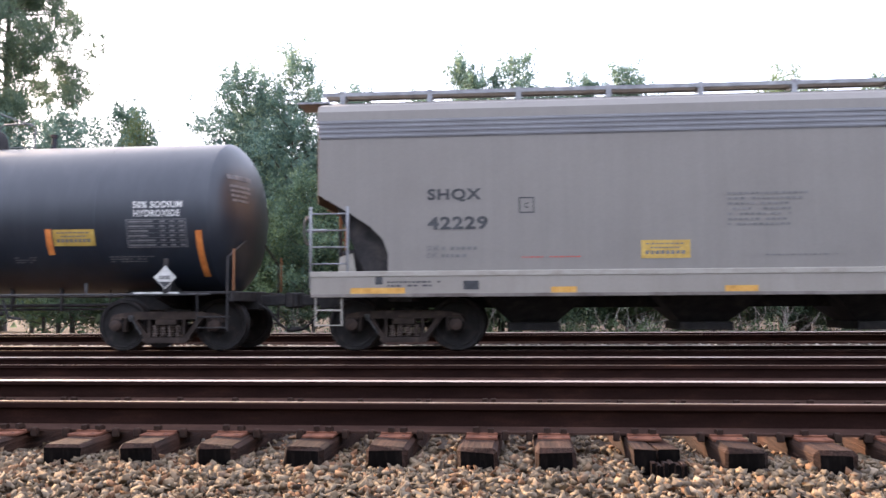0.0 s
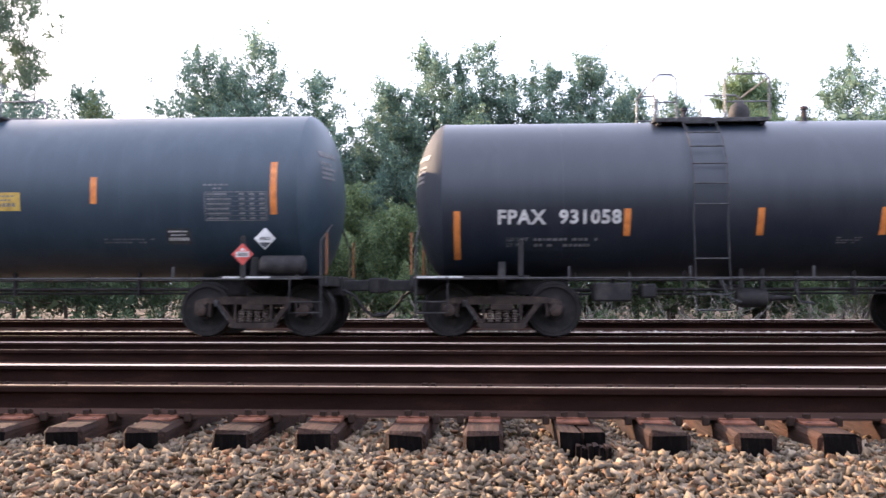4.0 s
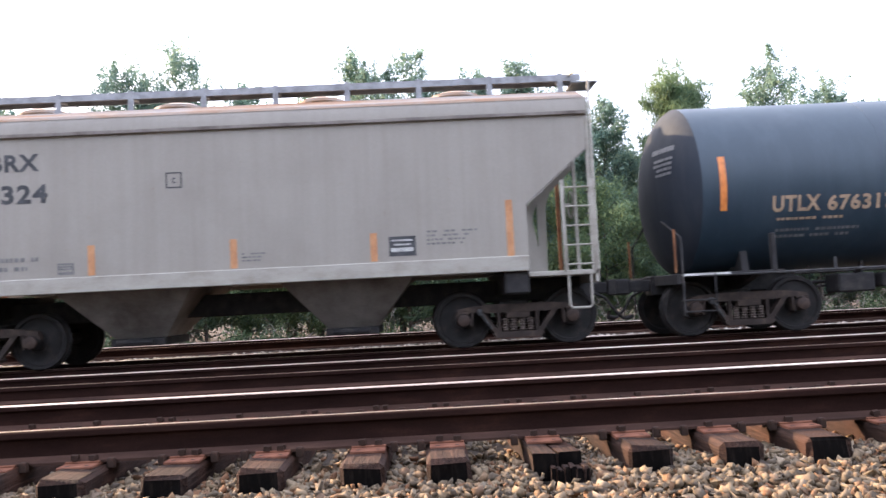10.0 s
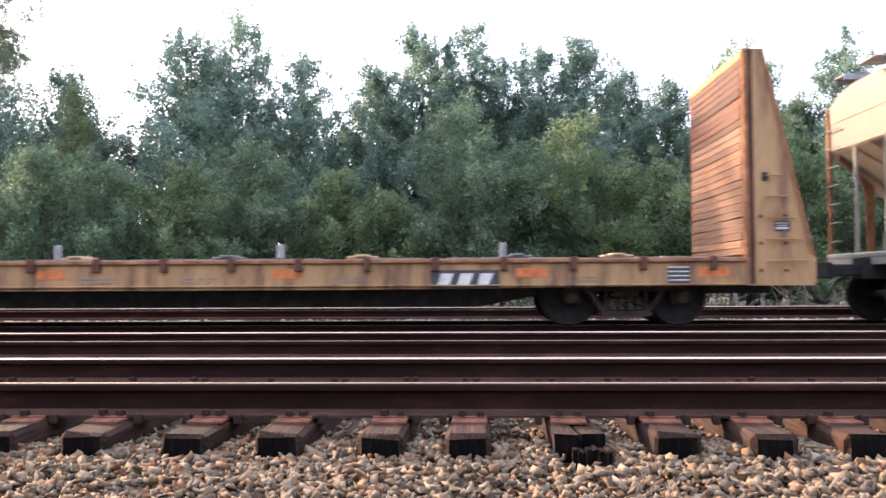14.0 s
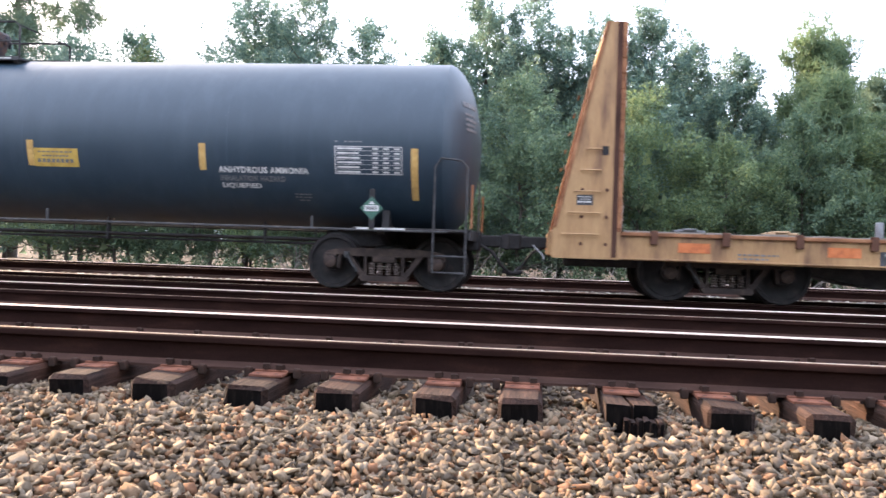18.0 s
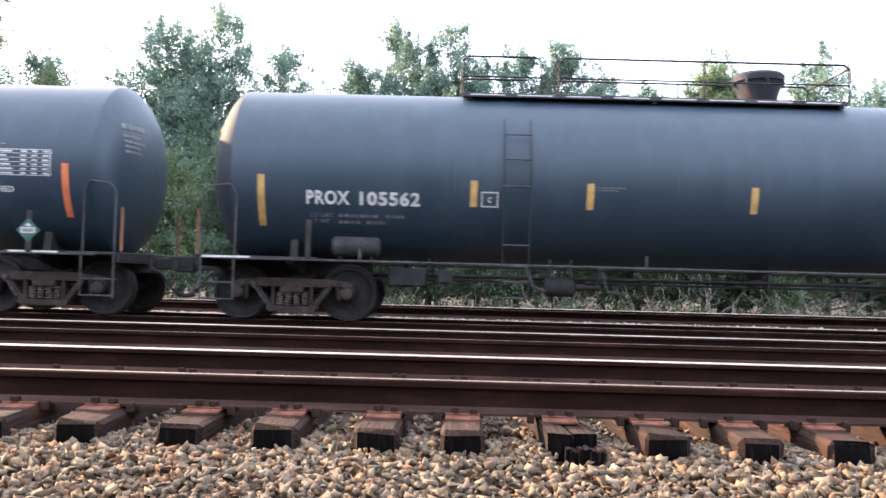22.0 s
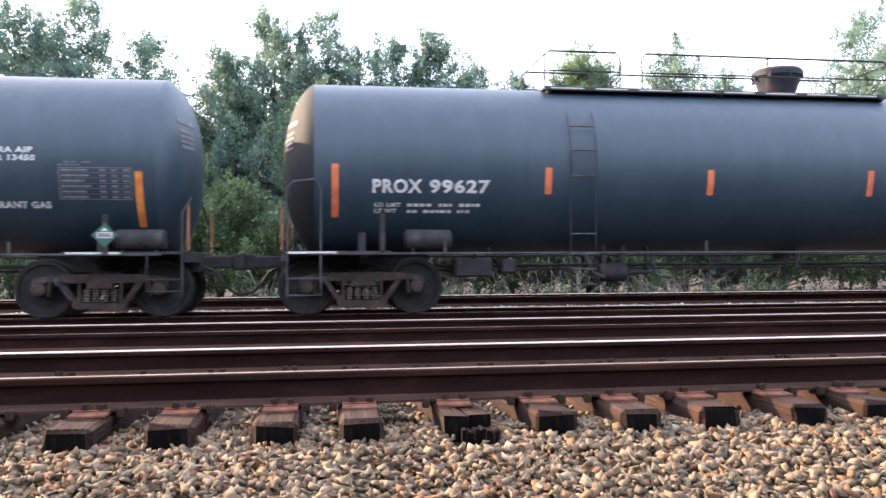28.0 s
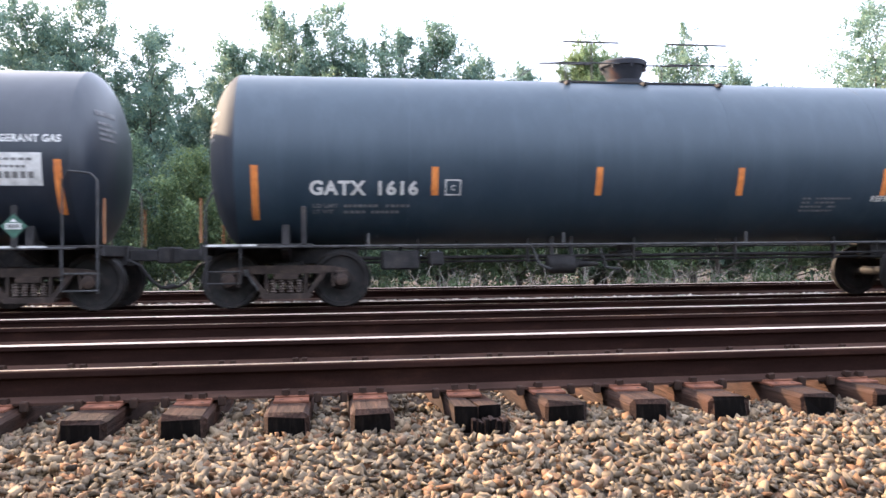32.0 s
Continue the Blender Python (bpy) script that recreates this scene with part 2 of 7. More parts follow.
M_BOGIE = worn("brown_black_cast_steel", (0.050, 0.037, 0.032), (0.024, 0.019, 0.017), (0.105, 0.074, 0.058), 4, (1, 1, 1), 0.72, 0.0, 0.003, 50, gloss=0.15)
M_WHEEL = worn("oily_wheel_steel", (0.020, 0.018, 0.018), (0.011, 0.010, 0.010), (0.050, 0.038, 0.032), 5, (1, 1, 1), 0.6, 0.0, 0.001, 60, gloss=0.2)
M_GREY = hopper_paint("weathered_grey_hopper_paint", (0.290, 0.264, 0.230), (0.185, 0.162, 0.138), (0.22, 0.12, 0.065))
M_GREY2 = hopper_paint("clean_grey_hopper_paint", (0.218, 0.202, 0.182), (0.165, 0.149, 0.132), (0.19, 0.160, 0.135))
M_SILL = worn("pale_grey_sill_paint", (0.355, 0.330, 0.285), (0.285, 0.255, 0.215), (0.40, 0.375, 0.33), 3, (1, 1, 2), 0.55, 0.0, 0.001, 40)
M_HOPPER = worn("dusty_grey_hopper_steel", (0.21, 0.185, 0.165), (0.11, 0.09, 0.08), (0.29, 0.26, 0.235), 1.6, (1, 1, 0.5), 0.75, 0.0, 0.002, 30, gloss=0.12)
M_WALK = worn("galvanised_roof_walk", (0.27, 0.275, 0.29), (0.16, 0.16, 0.17), (0.36, 0.37, 0.385), 4, (1, 1, 1), 0.5, 0.4, 0.001, 60)
M_YELLOW = worn("rust_streaked_yellow_paint", (0.36, 0.205, 0.088), (0.12, 0.056, 0.032), (0.46, 0.285, 0.130), 2.4, (1.4, 1.4, 0.30), 0.62, 0.0, 0.002, 35)
M_DECK = worn("grey_splintered_deck_boards", (0.22, 0.19, 0.16), (0.12, 0.10, 0.085), (0.32, 0.285, 0.24), 5, (0.3, 4, 1), 0.9, 0.0, 0.004, 60, gloss=0.12)
M_BULK = worn("bulkhead_plank_face", (0.20, 0.150, 0.130), (0.085, 0.060, 0.054), (0.30, 0.235, 0.205), 3, (1, 0.25, 6), 0.85, 0.0, 0.004, 40, gloss=0.12)
M_RUSTY_END = hopper_paint("rust_stained_end_paint", (0.185, 0.112, 0.060), (0.19, 0.082, 0.034), (0.15, 0.055, 0.025))
M_RUST = worn("orange_rust", (0.29, 0.135, 0.070), (0.15, 0.065, 0.035), (0.42, 0.215, 0.115), 3, (1, 1, 1), 0.85, 0.0, 0.003, 50, gloss=0.12)
M_WHITE = worn("white_stencil_paint", (0.62, 0.61, 0.58), (0.40, 0.39, 0.37), (0.72, 0.71, 0.69), 7, (1, 1, 1), 0.6)
M_CREAM = worn("tan_stencil_paint", (0.42, 0.29, 0.19), (0.29, 0.20, 0.13), (0.50, 0.36, 0.25), 7, (1, 1, 1), 0.6)
M_DIM = worn("faded_stencil_paint", (0.17, 0.17, 0.175), (0.11, 0.11, 0.115), (0.23, 0.23, 0.235), 9, (1, 1, 1), 0.65)
M_INK = worn("black_stencil_paint", (0.045, 0.047, 0.052), (0.025, 0.027, 0.03), (0.085, 0.087, 0.09), 6, (1, 1, 1), 0.6)
M_INKDIM = worn("faded_black_stencil", (0.16, 0.155, 0.15), (0.10, 0.10, 0.10), (0.22, 0.215, 0.21), 9, (1, 1, 1), 0.6)
M_ORANGE = worn("orange_reflective_tape", (0.72, 0.235, 0.055), (0.50, 0.15, 0.04), (0.82, 0.31, 0.09), 8, (1, 1, 1), 0.42)
M_AMBER = worn("amber_reflective_tape", (0.56, 0.350, 0.115), (0.40, 0.235, 0.075), (0.66, 0.44, 0.17), 8, (1, 1, 1), 0.42)
M_ORANGE2 = worn("red_orange_reflective_tape", (0.70, 0.185, 0.075), (0.50, 0.12, 0.05), (0.80, 0.255, 0.11), 8, (1, 1, 1), 0.42)
M_SIGN = worn("yellow_sign", (0.54, 0.35, 0.075), (0.40, 0.25, 0.055), (0.62, 0.43, 0.11), 8, (1, 1, 1), 0.5)
M_RED = worn("red_placard", (0.55, 0.075, 0.06), (0.40, 0.05, 0.04), (0.62, 0.12, 0.09), 9, (1, 1, 1), 0.5)
M_GREEN = worn("green_placard", (0.030, 0.100, 0.070), (0.022, 0.07, 0.05), (0.05, 0.145, 0.10), 9, (1, 1, 1), 0.5)
M_DOME = worn("rusty_dome_housing", (0.036, 0.038, 0.046), (0.026, 0.028, 0.036), (0.20, 0.080, 0.036), 2.0, (1, 1, 1), 0.7, 0.0, 0.002, 40, gloss=0.2)
M_GALV = worn("grey_pipe_rail", (0.14, 0.14, 0.145), (0.07, 0.07, 0.072), (0.24, 0.24, 0.245), 9, (1, 1, 1), 0.5)
M_BARK = worn("grey_brown_bark", (0.105, 0.085, 0.070), (0.050, 0.040, 0.034), (0.17, 0.145, 0.12), 4, (3, 3, 0.5), 0.95, 0.0, 0.02, 30)
M_DEAD = worn("bleached_dead_wood", (0.20, 0.175, 0.15), (0.10, 0.085, 0.07), (0.30, 0.27, 0.235), 6, (1, 1, 1), 0.9)
# M_LEAF is pale and bluish: haze is mixed into the leaf colour.
M_LEAF = leaf_mat("haze_pale_broad_leaves", [(0.0, (0.135, 0.215, 0.195)), (0.5, (0.192, 0.282, 0.238)), (0.85, (0.245, 0.332, 0.254)), (1.0, (0.305, 0.368, 0.246))], 0.5)
M_LEAF4 = leaf_mat("mid_green_broad_leaves", [(0.0, (0.092, 0.150, 0.108)), (0.5, (0.138, 0.206, 0.138)), (0.85, (0.190, 0.258, 0.152)), (1.0, (0.250, 0.300, 0.156))], 0.5)
M_LEAF2 = leaf_mat("light_broad_leaves", [(0.0, (0.100, 0.154, 0.090)), (0.5, (0.152, 0.214, 0.114)), (0.85, (0.208, 0.268, 0.130)), (1.0, (0.272, 0.310, 0.142))], 0.5)
M_LEAF3 = leaf_mat("yellowing_leaves", [(0.0, (0.12, 0.17, 0.095)), (0.5, (0.165, 0.21, 0.11)), (1.0, (0.225, 0.235, 0.115))], 0.6)
M_NEEDLE = leaf_mat("pine_needles", [(0.0, (0.100, 0.150, 0.118)), (0.6, (0.146, 0.206, 0.146)), (1.0, (0.205, 0.250, 0.160))], 0.5)
M_NEEDLE2 = leaf_mat("light_pine_needles", [(0.0, (0.125, 0.195, 0.128)), (0.6, (0.185, 0.258, 0.148)), (1.0, (0.245, 0.305, 0.162))], 0.6)
M_GRASS = leaf_mat("weeds_and_grass", [(0.0, (0.034, 0.060, 0.034)), (0.5, (0.070, 0.112, 0.058)), (0.9, (0.105, 0.150, 0.074)), (1.0, (0.130, 0.138, 0.085))], 0.4)
M_TIMBER = worn("fresh_splintered_timber", (0.44, 0.29, 0.16), (0.30, 0.18, 0.10), (0.52, 0.38, 0.24), 5, (0.4, 4, 1), 0.85)
M_SLOPE = hopper_paint("shaded_rust_brown_paint", (0.210, 0.170, 0.135), (0.18, 0.115, 0.075), (0.13, 0.065, 0.038))
M_PIPE = worn("dark_grey_pipe", (0.065, 0.064, 0.066), (0.035, 0.034, 0.034), (0.11, 0.105, 0.10), 9, (1, 1, 1), 0.6, gloss=0.15)
M_SUN_HEAD = tank_paint("sunward_head_paint", (0.015, 0.016, 0.018), (0.032, 0.031, 0.032), True)
M_HEADS = tank_paint("dull_tank_head_paint", (0.022, 0.028, 0.038), (0.050, 0.054, 0.062), True)
M_FOOT = worn("lit_rust_rail_foot", (0.062, 0.033, 0.025), (0.034, 0.019, 0.015), (0.11, 0.060, 0.043), 3, (0.5, 2, 2), 0.8, 0.0, 0.001, 80, gloss=0.12)
M_TAPE = worn("red_orange_sill_tape", (0.58, 0.165, 0.048), (0.38, 0.10, 0.035), (0.66, 0.22, 0.08), 8, (1, 1, 1), 0.45)
M_DARKRUST = worn("dark_rust", (0.085, 0.042, 0.030), (0.045, 0.024, 0.019), (0.15, 0.075, 0.048), 4, (1, 1, 0.4), 0.85, 0.0, 0.002, 50, gloss=0.12)
M_CAP = worn("greasy_brown_bearing_cap", (0.055, 0.036, 0.029), (0.028, 0.020, 0.018), (0.095, 0.062, 0.048), 14, (1, 1, 1), 0.6, 0.0, 0.001, 60, gloss=0.2)
M_SPRING = worn("dusty_brown_spring_steel", (0.115, 0.088, 0.076), (0.06, 0.045, 0.04), (0.17, 0.135, 0.115), 9, (1, 1, 1), 0.6, 0.0, 0.001, 60, gloss=0.3)
M_RIB = worn("blue_grey_band_paint", (0.185, 0.188, 0.200), (0.15, 0.15, 0.158), (0.22, 0.222, 0.232), 3, (0.3, 1, 2), 0.5, 0.0, 0.001, 40)
M_SAFFRON = worn("orange_yellow_sill_tape", (0.66, 0.350, 0.075), (0.48, 0.24, 0.05), (0.74, 0.44, 0.13), 8, (1, 1, 1), 0.45)
M_FADED = worn("sun_faded_orange_tape", (0.50, 0.235, 0.105), (0.38, 0.17, 0.08), (0.56, 0.30, 0.16), 8, (1, 1, 0.5), 0.5)


def bulkhead_boards(name, dark, mid, light):
    """Boards, each of its own shade, with dark streaks along the grain."""
    m = Nodes(name)
    streak = m.noise(4, 6, 0.65, (1, 0.35, 9))
    c = m.ramp(streak, [(0.3, dark), (0.5, mid), (0.72, light)])
    c = m.mix(0.85, c, m.ramp(m.object_random(), [(0, (0.6, 0.55, 0.55)), (0.6, (1, 1, 1)), (1, (1.35, 1.2, 1.05))]), "MULTIPLY")
    m.paint(c, 0.8)
    m.bump(streak, 0.004, 0.5)
    return m.mat


M_BOARD = bulkhead_boards("red_brown_bulkhead_boards", (0.030, 0.012, 0.009), (0.088, 0.032, 0.017), (0.19, 0.080, 0.034))
M_TANBOARD = bulkhead_boards("sunlit_tan_weathered_boards", (0.075, 0.035, 0.020), (0.175, 0.088, 0.046), (0.27, 0.155, 0.088))
M_GREYBOARD = bulkhead_boards("shade_grey_bulkhead_boards", (0.17, 0.135, 0.125), (0.29, 0.245, 0.235), (0.38, 0.33, 0.32))


# ---- mesh helpers ----
class Build:
    """Gathers pieces into one mesh."""

    def __init__(self):
        self.v, self.f = [], []

    def add(self, verts, faces):
        o = len(self.v)
        self.v.extend(verts)
        self.f.extend(tuple(i + o for i in f) for f in faces)
        return self

    def box(self, x0, x1, y0, y1, z0, z1, b=0.0):
        """A box with its edges chamfered by b."""
        if b <= 0:
            vs = [(x, y, z) for x in (x0, x1) for y in (y0, y1) for z in (z0, z1)]
            return self.add(vs, [(0, 1, 3, 2), (4, 6, 7, 5), (0, 4, 5, 1), (2, 3, 7, 6), (0, 2, 6, 4), (1, 5, 7, 3)])
        b = min(b, 0.45 * min(x1 - x0, y1 - y0, z1 - z0))
        vs, at = [], {}
        for sx in (0, 1):
            for sy in (0, 1):
                for sz in (0, 1):
                    p = ((x0, x1)[sx], (y0, y1)[sy], (z0, z1)[sz])
                    q = (p[0] + (b, -b)[sx], p[1] + (b, -b)[sy], p[2] + (b, -b)[sz])
                    for k in range(3):
                        at[sx, sy, sz, k] = len(vs)
                        vs.append(tuple(p[i] if i == k else q[i] for i in range(3)))
        fs = []
        for k in range(3):
            i, j = [n for n in range(3) if n != k]
            for s in (0, 1):
                ring = []
                for a, c in ((0, 0), (1, 0), (1, 1), (0, 1)):
                    key = [0, 0, 0]
                    key[k], key[i], key[j] = s, a, c
                    ring.append(at[(*key, k)])
                fs.append(tuple(ring))
            for a in (0, 1):
                for c in (0, 1):
                    k0, k1 = [0, 0, 0], [0, 0, 0]
                    k0[i], k0[j], k1[i], k1[j] = a, c, a, c
                    k1[k] = 1
                    fs.append((at[(*k0, i)], at[(*k1, i)], at[(*k1, j)], at[(*k0, j)]))
        for sx in (0, 1):
            for sy in (0, 1):
                for sz in (0, 1):
                    fs.append(tuple(at[sx, sy, sz, k] for k in range(3)))
        return self.add(vs, fs)

    def prism(self, outline, axis, a, b):
        """An outline drawn out along an axis, from a to b. The outline holds the two other coordinates, in order."""
        n, vs = len(outline), []
        for d in (a, b):
            for p, q in outline:
                c = [p, q]
                c.insert(axis, d)
                vs.append(tuple(c))
        fs = [(i, (i + 1) % n, n + (i + 1) % n, n + i) for i in range(n)]
        return self.add(vs, [*fs, tuple(range(n))[::-1], tuple(range(n, 2 * n))])

    def tube(self, points, r, n=6, r2=None, caps=True):
        """A round bar along a line of points, tapering from r to r2."""
        pts = [Vector(p) for p in points]
        r2 = r if r2 is None else r2
        vs, fs = [], []
        side = None
        for i, p in enumerate(pts):
            d = (pts[min(i + 1, len(pts) - 1)] - pts[max(i - 1, 0)]).normalized()
            if side is None:
                side = d.orthogonal().normalized()
            side = (side - d * side.dot(d))
            side = side.normalized() if side.length > 1e-6 else d.orthogonal().normalized()
            up = d.cross(side)
            rr = r + (r2 - r) * i / max(len(pts) - 1, 1)
            for k in range(n):
                a = 2 * math.pi * k / n
                vs.append(tuple(p + (side * math.cos(a) + up * math.sin(a)) * rr))
        for i in range(len(pts) - 1):
            for k in range(n):
                fs.append((i * n + k, i * n + (k + 1) % n, (i + 1) * n + (k + 1) % n, (i + 1) * n + k))
        if caps:
            e = (len(pts) - 1) * n
            fs += [tuple(range(n))[::-1], tuple(range(e, e + n))]
        return self.add(vs, fs)

    def lathe(self, profile, axis, centre, n=24):
        """A profile of (along, radius) turned about an axis through centre."""
        vs, fs = [], []
        i, j = [k for k in range(3) if k != axis]
        for d, r in profile:
            for k in range(n):
                a = 2 * math.pi * k / n
                c = [0, 0, 0]
                c[axis], c[i], c[j] = centre[axis] + d, centre[i] + r * math.cos(a), centre[j] + r * math.sin(a)
                vs.append(tuple(c))
        for m in range(len(profile) - 1):
            for k in range(n):
                fs.append((m * n + k, m * n + (k + 1) % n, (m + 1) * n + (k + 1) % n, (m + 1) * n + k))
        return self.add(vs, fs)

    def mesh(self, name, material, smooth=0.0):
        me = bpy.data.meshes.new(name)
        me.from_pydata(self.v, [], self.f)
        me.materials.append(material)
        bm = bmesh.new()
        bm.from_mesh(me)
        bmesh.ops.recalc_face_normals(bm, faces=bm.faces)
        bm.to_mesh(me)
        bm.free()
        if smooth:
            me.polygons.foreach_set("use_smooth", [True] * len(me.polygons))
            me.set_sharp_from_angle(angle=radians(smooth))
        return me


def hang(name, me, parent, label="", at=(0, 0, 0)):
    """A mesh as a part of a thing or of one of its parts."""
    ob = new(name, me)
    ob.parent = parent
    ob.location = at
    return tagged(ob, label)


def part(name, build, material, parent, label="", smooth=0.0, at=(0, 0, 0)):
    return hang(name, build.mesh(name, material, smooth), parent, label, at)


def thing(name, label, category, group="", kind="", m=None):
    ob = new(name)
    ob.empty_display_size = 0.3
    if m is not None:
        ob.matrix_basis = m
    return tagged(ob, label, category, group, kind)


def numpy_mesh(name, verts, faces, material):
    """A large mesh from arrays: verts (n, 3), faces (m, k)."""
    me = bpy.data.meshes.new(name)
    k = faces.shape[1]
    me.vertices.add(len(verts))
    me.vertices.foreach_set("co", np.ascontiguousarray(verts, np.float32).ravel())
    me.loops.add(faces.size)
    me.loops.foreach_set("vertex_index", np.ascontiguousarray(faces, np.int32).ravel())
    me.polygons.add(len(faces))
    me.polygons.foreach_set("loop_start", np.arange(0, faces.size, k, dtype=np.int32))
    me.materials.append(material)
    me.update(calc_edges=True)
    return me


# ---- the ground: one sheet across the four tracks, from the walker's side to the woods ----
TRACK_Y = (0.0, 4.55, 8.90, 13.30)
RAIL_Z = (0.0, -0.10, -0.17, -0.08)
PROFILE = [(-600, -1.4), (-60, -1.2), (-12, -1.05), (-6.5, -0.98), (-4.0, -0.76), (-2.2, -0.49), (-1.5, -0.375), (-1.26, -0.335), (-1.14, -0.315), (-0.98, -0.335), (-0.75, -0.350),
           (0.75, -0.33), (1.3, -0.30), (2.2, -0.40), (3.0, -0.38), (3.8, -0.345), (5.3, -0.345), (6.1, -0.43), (6.9, -0.44), (7.9, -0.415), (9.6, -0.40),
           (10.1, -0.36), (11.0, -0.335), (12.0, -0.31), (12.55, -0.315), (14.2, -0.33), (15.2, -0.50), (17.5, -0.62), (24, -0.55), (60, -0.4), (600, -0.2)]


def ground_z(y):
    return np.interp(y, [p[0] for p in PROFILE], [p[1] for p in PROFILE])


def make_ground():
    xs = np.concatenate([[-600, -200, -80, -40], np.arange(-24, 28.1, 0.5), [40, 80, 200, 600]])
    ys = np.unique(np.concatenate([[p[0] for p in PROFILE], np.arange(-3.2, -0.6, 0.2), np.arange(9.8, 18, 0.4)]))
    rng = np.random.default_rng(3)
    X, Y = np.meshgrid(xs, ys, indexing="ij")
    Z = ground_z(Y) + rng.normal(0, 0.012, X.shape)
    verts = np.stack([X, Y, Z], -1).reshape(-1, 3)
    n = len(ys)
    i, j = np.meshgrid(np.arange(len(xs) - 1), np.arange(n - 1), indexing="ij")
    a = (i * n + j).ravel()
    ob = new("ground", numpy_mesh("ground", verts, np.stack([a, a + n, a + n + 1, a + 1], -1), M_SOIL))
    tagged(ob, "gravelly dirt ground under tracks and woods", "ground", "", "structure")


make_ground()


# ---- track ----
RAIL_HALF = [(0.0, 0.0), (0.022, -0.001), (0.034, -0.006), (0.0375, -0.014), (0.0375, -0.038), (0.014, -0.052), (0.009, -0.075), (0.009, -0.125), (0.014, -0.145), (0.040, -0.160), (0.076, -0.172), (0.076, -0.186)]
RAIL_OUTLINE = RAIL_HALF[:9] + [(-y, z) for y, z in RAIL_HALF[8:0:-1]]
FOOT_OUTLINE = RAIL_HALF[8:] + [(-y, z) for y, z in RAIL_HALF[:7:-1]]
TIE_X = [-2.49, -1.91, -1.43, -0.89, -0.447, 0.10, 0.593, 1.093, 1.563, 2.082]


def tie_positions(first, last, rng, fixed=()):
    xs = list(fixed) or [0.0]
    while xs[-1] < last:
        xs.append(xs[-1] + rng.uniform(0.47, 0.54))
    while xs[0] > first:
        xs.insert(0, xs[0] - rng.uniform(0.47, 0.55))
    return xs


def rough_tie(rng, length, width, height):
    """A sawn timber with chipped corners."""
    b = Build().box(-width / 2, width / 2, -length / 2, length / 2, -height, 0, 0.022)
    b.v = [(x + rng.normal(0, 0.005), y + rng.normal(0, 0.008), z + rng.normal(0, 0.0035)) for x, y, z in b.v]
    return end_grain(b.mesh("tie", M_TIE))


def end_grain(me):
    """The sawn ends of a timber: creosote, painted blacker still for their shade."""
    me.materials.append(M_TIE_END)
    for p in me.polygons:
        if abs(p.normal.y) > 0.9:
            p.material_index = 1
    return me


